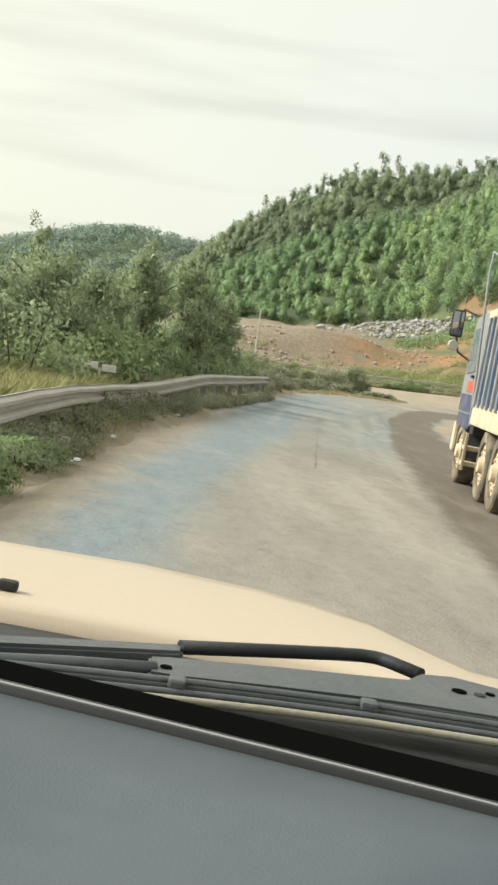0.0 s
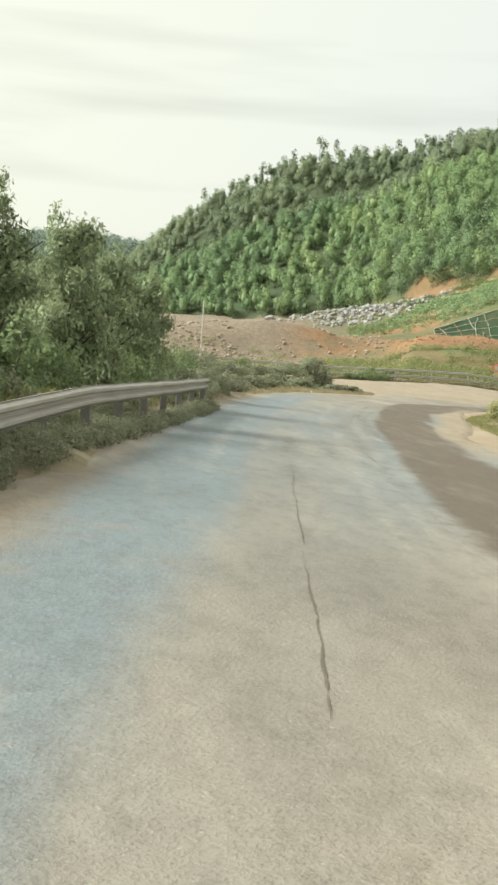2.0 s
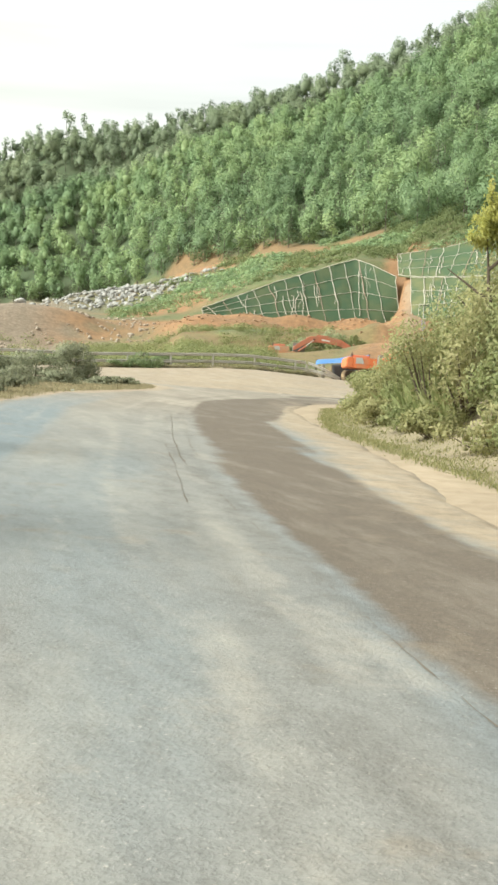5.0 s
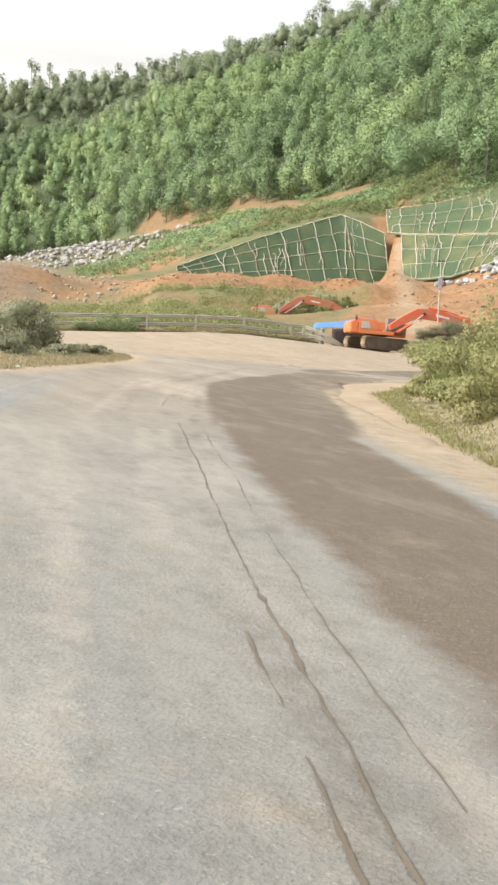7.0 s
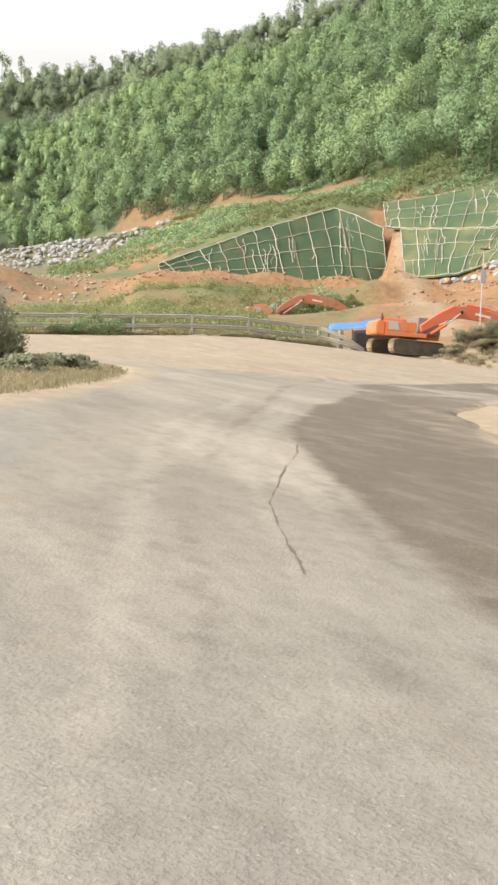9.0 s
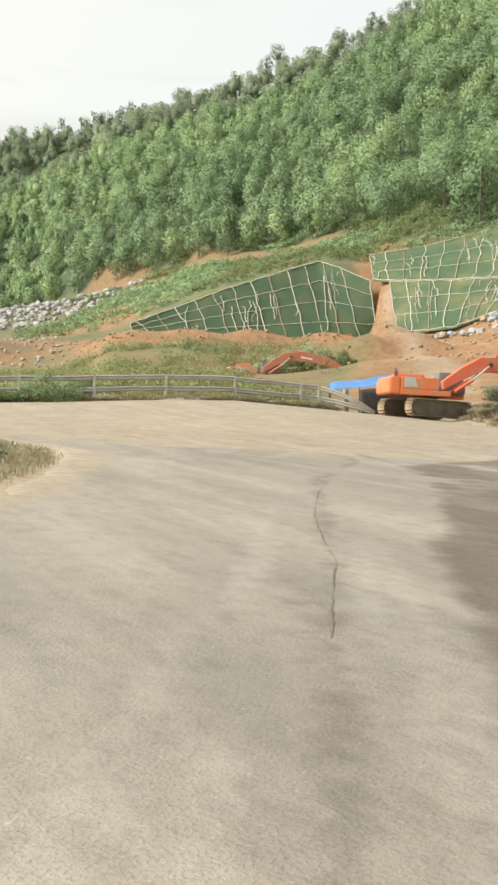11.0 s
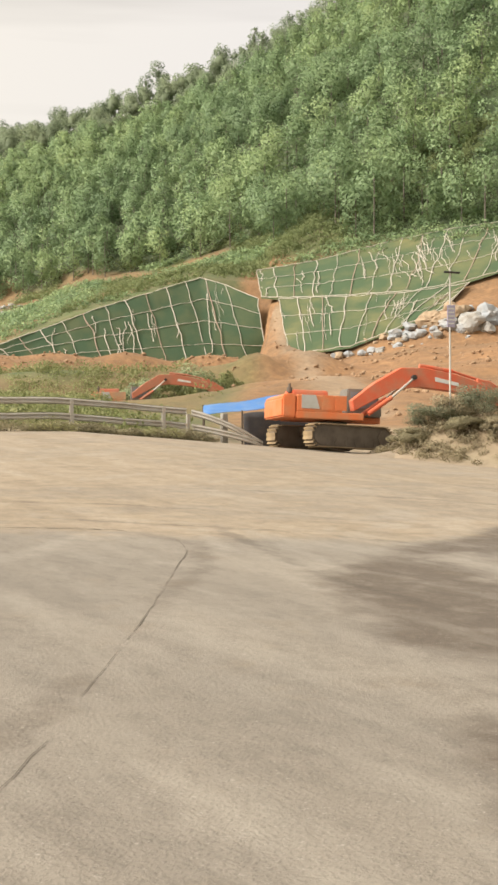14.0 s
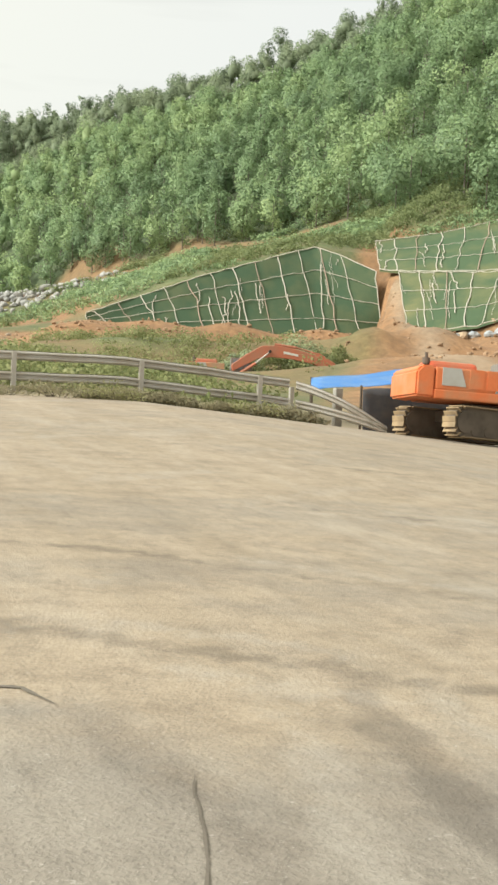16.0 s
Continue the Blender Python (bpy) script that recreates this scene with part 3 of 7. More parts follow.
def build_road():
    xs = axis([(-90, -6, 2.0), (-6, 2.5, 0.3), (2.5, 17.5, 0.15), (17.5, 46, 0.18), (46, 62, 0.3), (62, 120, 2.0)])
    ys = axis([(-60, -4, 2.0), (-4, 26, 0.3), (26, 79, 0.2), (79, 126, 0.18), (126, 150, 0.3)])
    X, Y = np.meshgrid(xs, ys)
    m = road_mask(X, Y)
    ragged = m + 0.5 * (fbm(X / 1.3, Y / 1.3) - 0.5)
    Z = height(X, Y) + 0.03 + 0.015 * (fbm(X / 3, Y / 3) - 0.5) - np.clip(-ragged * 0.4, 0, 0.3)
    nx, ny = len(xs), len(ys)
    idx = np.arange(nx * ny).reshape(ny, nx)
    F = np.stack([idx[:-1, :-1], idx[:-1, 1:], idx[1:, 1:], idx[1:, :-1]], -1).reshape(-1, 4)
    keep = ragged.ravel()[F].max(1) > -0.8
    F = F[keep]
    used = np.unique(F)
    remap = np.zeros(nx * ny, int)
    remap[used] = np.arange(len(used))
    n1, n2 = fbm(X / 1.8 - Y / 9, Y / 15.0), fbm(X / 0.8 + 9 - Y / 4, Y / 9 + 3)
    left = polyline_side(X, Y, ROAD_LEFT[:12])
    # where the left trees' shade is painted bluish on the road
    lane_w = np.interp(Y, [0, 13, 24, 60], [1.25, 1.4, 1.95, 2.2])
    blue = smooth(left + 0.4 * (n2 - 0.5), 0.1, 0.5) * smooth(left + 0.5 * (n1 - 0.5), lane_w + 0.3, lane_w - 0.25) * smooth(Y, 86, 60)
    blue = np.maximum(blue, (0.12 + 0.62 * smooth(Y, 18, 30)) * (0.6 + 0.4 * smooth(n1, 0.4, 0.6)) * smooth(Y, 78, 55) * smooth(left, 0.3, 1))
    dl = polyline_side(X, Y, DAMP_LEFT) + (0.9 - 0.4 * smooth(Y, 70, 90)) * (n1 - 0.5)
    dr = -polyline_side(X, Y, DAMP_RIGHT) + (1.0 + 0.6 * smooth(Y, 92, 102)) * (n2 - 0.5)
    damp = smooth(np.minimum(dl + 0.15, dr + 0.25) / (1 + 0.6 * smooth(Y, 92, 102)), -0.25, 0.3) * (0.8 + 0.2 * smooth(n2, 0.3, 0.5)) * (1 - smooth(Y, 92, 102) * (0.25 + 0.6 * smooth(fbm(X / 3.2 + 1, Y / 3.2), 0.44, 0.58)))
    sand = smooth(np.abs(m) + 1.3 * (n1 - 0.5), 1.1, 0.1) * (1 - 0.85 * smooth(Y, 17, 25) * (left < 2.5) * (Y < 80))
    sand *= 1 - 0.62 * (left < 2.5) * (Y < 20)
    rim = np.abs(polyline_side(X, Y, EDGE_LINE)) + 0.3 * (n2 - 0.5)
    damp = np.maximum(damp, 0.38 * smooth(rim, 0.26, 0.03) * smooth(n1, 0.25, 0.42))
    far = smooth(Y + 0.25 * X + 1.5 * (n1 - 0.5), 115.6, 117.8) * (1 - damp)
    sand = np.maximum(sand, far * (0.6 + 0.4 * smooth(fbm(X / 7, Y / 2.2), 0.35, 0.6)))
    sand = np.maximum(sand, 0.85 * smooth(-polyline_side(X, Y, ROAD_RIGHT) + 1.2 * (n1 - 0.5), 2.0, 0.7) * smooth(Y, 32, 44))
    sand *= 1 - 0.85 * damp * (far < 0.5)
    lane = fbm(left * 1.9 + 0.6 * n1, Y / 16 + 0.02 * X) * 0.6 + 0.4 * fbm(left * 4.5, Y / 9)
    arc, swing = np.hypot(X - 66, Y - 80), np.degrees(np.arctan2(X - 66, Y - 80))
    cross = 0.55 * fbm(X / 2.6 + 3, Y / 2.6) + 0.45 * fbm(arc * 1.7, swing / 9)
    turn = smooth(Y + 0.25 * X, 96, 114)
    lines = lane * (1 - turn) + cross * turn
    pale, dim = smooth(lines, 0.50, 0.64) * 0.6, smooth(lines, 0.42, 0.28) * 0.22
    dim = dim * (1 - 0.4 * turn)
    for line in TYRE_TRACKS:
        off = np.abs(polyline_side(X, Y, line)) + 0.25 * (n2 - 0.5)
        dim = np.maximum(dim, 0.45 * smooth(off, 0.24, 0.08) * smooth(fbm(X / 2 + 7, Y / 4), 0.38, 0.5))
    for line in RUTS:
        off = np.abs(polyline_side(X, Y, line)) + 0.16 * (fbm(X * 2.2, Y * 1.1) - 0.5)
        y0, y1 = min(p[1] for p in line), max(p[1] for p in line)
        ends = smooth(Y, y0 - 0.5, y0 + 1.5) * smooth(Y, y1 + 0.5, y1 - 1.5)
        dim = np.maximum(dim, ends * smooth(off, 0.17, 0.05) * (0.24 + 0.4 * smooth(Y, 98, 106) + 0.45 * smooth(fbm(X * 1.5 + 2, Y * 0.7), 0.4, 0.55)))
        pale = np.maximum(pale, 0.7 * ends * smooth(np.abs(off - 0.45), 0.25, 0.05) * smooth(fbm(X / 2 + 5, Y / 3), 0.42, 0.55))
    pale = pale * (1 - 0.85 * damp)
    V = np.stack([X, Y, Z], -1).reshape(-1, 3)[used]
    ob = mesh_object("road", V, remap[F], ROAD, True,
                     {k: v.ravel()[used] for k, v in (("blue", blue), ("damp", damp), ("sand", sand), ("pale", pale), ("dim", dim))})
    return tagged(ob, "worn dusty asphalt road bending to a sandy junction", "road", kind="structure")


TYRE_TRACKS = [[(3.2, 14), (4.07, 20.5), (4.9, 25.4), (5.85, 33.4), (7.3, 43.8), (9.6, 54), (11.7, 61.8), (14, 70)], [(6.4, 30), (8, 43.7), (10.2, 54), (13.2, 66)], [(13, 68), (14.6, 73), (18, 80)], 
               [(33.8, 128.8), (37.4, 123.9), (40.5, 119.6), (41, 113.8)], [(35.4, 125.5), (39.7, 123.5), (41, 119.7)], [(2.0, 8), (2.62, 20), (3.16, 24.1), (4.18, 32.3), (5.2, 40)], [(24, 118), (33, 115), (40, 109)]]
RUTS = [[(13.5, 69.2), (10.9, 58.8), (9.2, 51.1), (8.6, 46.9), (7.35, 38.5), (6.9, 35.2), (6.05, 31.6), (5.7, 29.3)], [(5.6, 37.5), (5.13, 33.7), (4.8, 31)], [(5.75, 33), (5.52, 30.9), (5.2, 28.6)],
        [(7.0, 40.5), (6.2, 35.7), (5.8, 33)], [(4.9, 37), (4.4, 33.7), (3.9, 30.4)], [(12.2, 67.4), (13.7, 72.7), (14.7, 75.2), (15.8, 77.7), (19.3, 85.9), (22, 91)], [(16.4, 76.2), (14.25, 69.7), (13.3, 66.7), (12.7, 64.6), (12, 62)],
        [(14.7, 70.6), (14, 67.8), (13.2, 65.2)], [(13, 64.2), (12.7, 63), (12.3, 61.4)], [(24, 113.5), (29, 112.3), (33, 109.5), (36, 105.5)], [(26, 116), (32, 114), (37, 110), (40, 106)],
        [(34, 118), (40, 115), (46, 110.5)], [(36, 124), (44, 119), (52, 112)], [(32.4, 110.6), (31.8, 108.2), (30.9, 104.5), (30.6, 101)], [(38, 128), (46, 124.5), (54, 118)]]
EDGE_LINE = [(-20, 119), (8, 113.5), (19, 109.8), (25.9, 109.1), (29, 109.6), (30.6, 109.4), (30.9, 107.8), (30, 105.6), (28, 102.6), (25, 97.6), (21.6, 90.2), (19.3, 85.4), (17.5, 81.5)]
DAMP_LEFT = [(2.5, 2), (2.8, 9), (3.3, 12.6), (3.85, 16.2), (4.8, 22.6), (5.75, 28), (6.7, 32.75), (7.5, 37), (8.35, 43), (9.6, 49.7), (11.9, 59.7), (14.8, 70.7), (15.9, 74.6), (18.4, 81.4), (21, 86.2),
             (22.4, 88.7), (25.6, 94), (28.2, 98.5), (29.6, 101.4), (31.2, 104.8), (34, 107.1), (38, 110), (43, 113.7), (60, 119)]
DAMP_RIGHT = [(7.0, 2), (7.6, 25), (8.3, 36), (9.9, 42.8), (11.8, 51.4), (15.2, 64.3), (18.6, 73), (22.5, 82), (27.5, 91), (34, 99), (52, 106)]
ground = build_ground()
road = build_road()


# ---- foliage ----
def along_plan(line, step):
    line = np.asarray(line, float)
    s = np.concatenate([[0], np.cumsum(np.hypot(*np.diff(line, axis=0).T))])
    k = np.arange(0, s[-1], step)
    return np.stack([np.interp(k, s, line[:, 0]), np.interp(k, s, line[:, 1])], 1)


def leaves(centres, radii, count, length, width=0.5, shell=0.55, droop=0.0, gen=None, scatter_n=0.6, full=False, even=1.0):
    """Pointed leaves spread over clumps: centres (n, 3), radii (n, 3), count leaves in all. Returns verts, faces, tint."""
    g = gen or rng
    n = len(centres)
    w = np.prod(radii, 1) ** (even * 2 / 3)
    pick = g.choice(n, count, p=w / w.sum())
    d = g.normal(size=(count, 3))
    d /= np.linalg.norm(d, axis=1)[:, None]
    rad = shell + (1 - shell) * g.random(count) ** 0.6
    p = centres[pick] + d * radii[pick] * rad[:, None]
    nrm = d + g.normal(size=(count, 3)) * scatter_n + np.array([0, 0, 0.35])
    nrm /= np.linalg.norm(nrm, axis=1)[:, None]
    a = np.cross(nrm, g.normal(size=(count, 3)))
    a[:, 2] -= droop
    a /= np.linalg.norm(a, axis=1)[:, None]
    b = np.cross(nrm, a)
    L = length * (0.6 + 0.8 * g.random(count))[:, None]
    W = L * width
    v = np.stack([p - a * L / 2, p + b * W / 2 + a * L * 0.05, p + a * L / 2 - nrm * L * 0.12, p - b * W / 2 + a * L * 0.05], 1).reshape(-1, 3)
    f = np.arange(count * 4).reshape(-1, 4)[:, ::-1]
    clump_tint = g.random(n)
    # leaves deep in a clump get a darker tint, painting its inner shade
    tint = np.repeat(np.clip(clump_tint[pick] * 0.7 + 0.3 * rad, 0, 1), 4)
    if full:
        return v, f, tint, np.repeat(d, 4, 0), np.repeat(pick, 4)
    return v, f, tint


def three_cornered(v, t, d, pick):
    """Turns four-cornered leaves into three-cornered ones, for far foliage."""
    v = v.reshape(-1, 4, 3)
    v = np.stack([v[:, 0] * 0.4 + v[:, 1] * 0.6, v[:, 2], v[:, 0] * 0.4 + v[:, 3] * 0.6], 1).reshape(-1, 3)
    f = np.arange(len(v)).reshape(-1, 3)
    return v, f, t.reshape(-1, 4)[:, :3].ravel(), d.reshape(-1, 4, 3)[:, :3].reshape(-1, 3), pick.reshape(-1, 4)[:, :3].ravel()


def lumpy_cores(centres, radii, seed):
    """Low-poly lumpy crown bodies, one for each centre. Returns verts, faces, directions and owner of each vertex."""
    g = np.random.default_rng(seed)
    ico = bmesh.new()
    bmesh.ops.create_icosphere(ico, subdivisions=2, radius=1.0)
    bv = np.array([v.co[:] for v in ico.verts])
    bf = np.array([[v.index for v in f.verts] for f in ico.faces])
    ico.free()
    n = len(centres)
    k = g.normal(size=(n, 3, 3)) * 2.2
    ph = g.uniform(0, 6.28, (n, 1, 3))
    lump = 1 + 0.16 * np.sin(np.einsum("vj,nij->nvi", bv, k) + ph).sum(2, keepdims=True)
    V = bv[None] * radii[:, None, :] * lump + centres[:, None, :]
    F = bf[None] + (np.arange(n) * len(bv))[:, None, None]
    return V.reshape(-1, 3), F.reshape(-1, 3), np.tile(bv, (n, 1)), np.repeat(np.arange(n), len(bv))


FOOT_K = ([-60, -5, 3, 9.8, 15, 20.5, 24.7, 30, 36, 45, 70], [420, 380, 350, 325, 270, 243, 234, 212, 202, 190, 190])
RIDGE_K = ([-60, -3, 3.5, 11, 16.2, 21.8, 27.4, 33, 40, 50, 90], [520, 470, 450, 426, 398, 400, 362, 335, 310, 290, 290])


def front_share(th):
    """How far up the hill the young plantation reaches; older, darker wood stands above it."""
    return np.interp(th, [-8, 2, 10, 16, 22, 28, 34, 46], [0.40, 0.50, 0.60, 0.66, 0.72, 0.76, 0.80, 0.84])


def build_forest():
    g = np.random.default_rng(11)
    pts = []
    r = 180.0
    while r < 500:
        step = 4.4 if r < 300 else 4.3
        dth = np.degrees(step / r)
        th = np.arange(-8, 47, dth)
        th = th + g.uniform(-0.55, 0.55, len(th)) * dth
        rr = r + g.uniform(-0.6, 0.6, len(th)) * step
        f = np.interp(th, *FOOT_K) + 8 * (fbm(th / 2.0, rr / 30) - 0.5) + np.interp(th, [10, 18, 24.8, 30.8, 35, 40], [-2, -1, -6, -14, -20, -22])
        k = np.interp(th, *RIDGE_K)
        ok = (rr > f) & (rr < k + 8) & (th > -7 + 2 * (rr > 400))
        pts.append(np.stack([th[ok], rr[ok]], 1))
        r += step
    pts = np.concatenate(pts)
    th, r = pts[:, 0], pts[:, 1]
    share = (r - np.interp(th, *FOOT_K)) / (np.interp(th, *RIDGE_K) - np.interp(th, *FOOT_K))
    old = smooth(share - front_share(th) + 0.05 * g.normal(size=len(th)), -0.02, 0.03)
    keep = (g.random(len(th)) < 0.86) | (old < 0.5)
    big = smooth(th, 22, 31) * smooth(share, 0.65, 0.3)
    keep &= g.random(len(th)) > 0.36 * big
    th, r, share, old, big = th[keep], r[keep], share[keep], old[keep], big[keep]
    n = len(th)
    x, y = OX + r * np.sin(np.radians(th)), OY + r * np.cos(np.radians(th))
    z = height(x, y)
    h = 7.4 + 4.0 * fbm(x / 25, y / 25) + g.normal(0, 1.2, n).clip(-2.2, 3.0)
    h = h * (1 + 0.16 * big)
    ridge = np.interp(th, *RIDGE_K)
    crest = r > ridge - 12
    h = np.where(crest, h * g.uniform(0.5, 0.8, n), h)
    tall = (r > ridge - 16) & (g.random(n) < 0.10 + 0.24 * smooth(th, 10, 16))
    h = np.where(tall, h * g.uniform(1.1, 1.65, n), h)
    cw = h * g.uniform(0.24, 0.35, n) * (1 + 0.24 * big) * np.where(tall, 0.6, 1.0)
    lift = np.where(tall, 0.68, np.where(old > 0.5, 0.56, 0.47))
    tallness = np.where(tall, 0.30, 0.44)
    cz = z + h * lift
    mid = np.stack([x, y, cz], 1)
    size = np.stack([cw, cw, h * tallness], 1)
    own = g.random(n)
    C, R, tree_id = [], [], []
    for k in range(9):
        ang = g.uniform(0, 2 * np.pi, n)
        up = -0.85 + 1.8 * (k + g.random(n)) / 9
        flat = np.sqrt(np.clip(1 - up * up, 0.03, 1))
        C.append(mid + size * np.stack([0.62 * flat * np.cos(ang), 0.62 * flat * np.sin(ang), 0.80 * up], 1))
        s = cw * g.uniform(0.30, 0.62, n)
        R.append(np.stack([s, s, s * 1.05], 1))
        tree_id.append(np.arange(n))
    C, R, tree_id = np.concatenate(C), np.concatenate(R), np.concatenate(tree_id)
    v, f, t, d, pick = leaves(C, R, n * 470, 0.68, 0.9, 0.62, 0.2, g, 0.40, True, 0.8)
    v, f, t, d, pick = three_cornered(v, t, d, pick)
    tid = tree_id[pick]
    cv, cf, cd, cid = lumpy_cores(mid, size * np.where(tall, 0.25, np.interp(r, [290, 360], [0.03, 0.44]))[:, None], 14)
    # trunks
    tk = np.array([[1, 0, 0], [-0.5, 0.87, 0], [-0.5, -0.87, 0]])
    rad = (0.012 * h + 0.03)[:, None, None]
    low = tk[None] * rad + np.stack([x, y, z - 0.6], 1)[:, None]
    high = tk[None] * rad * 0.45 + np.stack([x, y, cz + h * 0.2], 1)[:, None]
    V = np.concatenate([low, high], 1).reshape(-1, 3)
    base = np.array([(0, 1, 4), (0, 4, 3), (1, 2, 5), (1, 5, 4), (2, 0, 3), (2, 3, 5)])
    F = (base[None] + 6 * np.arange(n)[:, None, None]).reshape(-1, 3)
    trunks = tagged(mesh_object("forest_trunks", V, F, PALE_BARK, True), "slender pale trunks of the plantation trees on the hillside", "trunks", kind="stuff")
    v, f = np.concatenate([v, cv]), np.concatenate([f, cf + len(v)])
    d, tid = np.concatenate([d, cd]), np.concatenate([tid, cid])
    t = np.concatenate([t, np.full(len(cv), 0.3)])
    ball = (v - mid[tid]) / size[tid]
    nrm = 0.20 * d + 0.90 * ball + np.array([0, -0.1, 0.22])
    nrm += g.normal(size=nrm.shape) * 0.07
    nrm /= np.linalg.norm(nrm, axis=1)[:, None]
    # each tree has its own tint, within broad lighter and darker stands; the old wood is duller
    stand = np.clip(fbm(v[:, 0] / 30 + 5, v[:, 1] / 30) * 2.4 - 0.7, 0, 1)
    t = np.clip(0.10 * t + 0.55 * own[tid] + 0.40 * stand, 0, 1)
    corner = old[tid][f].mean(1) > 0.5
    out = []
    for pick_f, mat, lab in ((~corner, FOREST, "dense young green plantation trees covering the hillside"), (corner, OLD_FOREST, "older dull olive trees along the crest of the hill")):
        sub = f[pick_f]
        used = np.unique(sub)
        new_id = np.zeros(len(v), np.int64)
        new_id[used] = np.arange(len(used))
        out.append(tagged(mesh_object("forest", v[used], new_id[sub], mat, True, {"tint": t[used]}, nrm[used]), lab, "forest", kind="stuff"))
    return out


def trunk_bmesh(height_m, radius, g, lean=0.1, limbs=5):
    bm = bmesh.new()
    pts = [Vector((0, 0, -0.15))]
    for i in range(1, 6):
        pts.append(Vector((lean * height_m * (i / 5) ** 1.5 * math.cos(lean * 50), lean * height_m * (i / 5) ** 1.5 * math.sin(lean * 50), height_m * i / 5)))
    for i in range(5):
        rod(bm, pts[i], pts[i + 1], radius * (1 - i * 0.17), 7, radius * (1 - (i + 1) * 0.17))
    for k in range(limbs):
        s = pts[2 + k % 3]
        a = g.uniform(0, 6.28)
        L = height_m * g.uniform(0.25, 0.42)
        rod(bm, s, s + Vector((math.cos(a) * L * 0.8, math.sin(a) * L * 0.8, L * 0.6)), radius * 0.45, 5, radius * 0.12)
    return bm


def tree(name, x, y, h, spread, leaf_count, leaf, seed, label, material=None, droop=0.3, group="", lean=0.06, squat=0.30):
    """A broad-leaved tree: tapered trunk with limbs, and a crown of leaf clumps."""
    g = np.random.default_rng(seed)
    t = thing(name, pose(x, y, float(height(x, y))), label, "tree", group)
    part("trunk", trunk_bmesh(h * 0.75, 0.035 * h * 0.6, g, lean), BARK, t)
    C, R = [], []
    for b in range(17):
        u = (b + g.random()) / 17
        z0, az = h * (squat * 0.7 + (0.93 - squat * 0.7) * u), b * 2.4 + g.normal() * 0.4
        reach = spread * (1.15 - 0.75 * u) * g.uniform(0.65, 1.2)
        for q in (0.35, 0.65, 1.0):
            C.append((reach * q * math.cos(az), reach * q * math.sin(az), z0 + reach * (0.45 * q - 0.42 * q * q) + g.normal() * 0.03 * h))
            w = spread * g.uniform(0.22, 0.42) * (1.05 - 0.35 * q) * (1.1 - 0.45 * u)
            R.append((w, w, w * g.uniform(0.7, 1.25)))
    for q in (0.82, 0.92, 1.0):
        C.append((g.normal() * 0.05 * h, g.normal() * 0.05 * h, h * q))
        R.append((spread * 0.22 * (1.2 - q * 0.6),) * 2 + (h * 0.06,))
    C, R = np.array(C), np.array(R)
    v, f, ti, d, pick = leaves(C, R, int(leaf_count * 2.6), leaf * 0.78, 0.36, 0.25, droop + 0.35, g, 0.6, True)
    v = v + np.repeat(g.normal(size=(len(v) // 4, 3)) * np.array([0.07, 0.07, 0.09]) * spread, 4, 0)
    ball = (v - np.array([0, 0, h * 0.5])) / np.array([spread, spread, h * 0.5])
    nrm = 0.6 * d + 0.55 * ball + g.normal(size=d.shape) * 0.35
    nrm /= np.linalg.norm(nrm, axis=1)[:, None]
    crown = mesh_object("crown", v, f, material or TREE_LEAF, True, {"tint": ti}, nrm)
    crown.parent = t
    return t


def bush(name, x, y, h, w, count, leaf, seed, label, material=None, category="bush", group="", z=None, depth=None):
    g = np.random.default_rng(seed)
    n = 14
    d = depth or w
    C = np.stack([g.uniform(-0.38, 0.38, n) * w, g.uniform(-0.38, 0.38, n) * d, g.uniform(0.12, 0.75, n) * h], 1)
    C[:, 2] *= 1 - 0.5 * (np.hypot(C[:, 0] / w, C[:, 1] / d) / 0.55) ** 2
    s = g.uniform(0.16, 0.28, n)
    R = np.stack([s * w, s * d, s * h * 0.95], 1)
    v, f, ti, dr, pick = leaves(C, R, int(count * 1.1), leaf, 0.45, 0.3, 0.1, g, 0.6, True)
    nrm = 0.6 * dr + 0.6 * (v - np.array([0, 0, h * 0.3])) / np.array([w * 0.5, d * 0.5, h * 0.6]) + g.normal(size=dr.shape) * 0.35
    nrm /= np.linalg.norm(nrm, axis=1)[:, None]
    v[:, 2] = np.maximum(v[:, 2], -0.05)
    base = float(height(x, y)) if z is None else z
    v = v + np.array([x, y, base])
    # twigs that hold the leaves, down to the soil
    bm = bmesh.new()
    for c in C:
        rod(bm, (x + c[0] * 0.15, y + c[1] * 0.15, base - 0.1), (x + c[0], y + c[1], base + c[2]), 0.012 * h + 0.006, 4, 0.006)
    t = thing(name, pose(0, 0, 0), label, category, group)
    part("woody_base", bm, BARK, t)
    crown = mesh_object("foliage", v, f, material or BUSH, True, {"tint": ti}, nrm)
    crown.parent = t
    return t


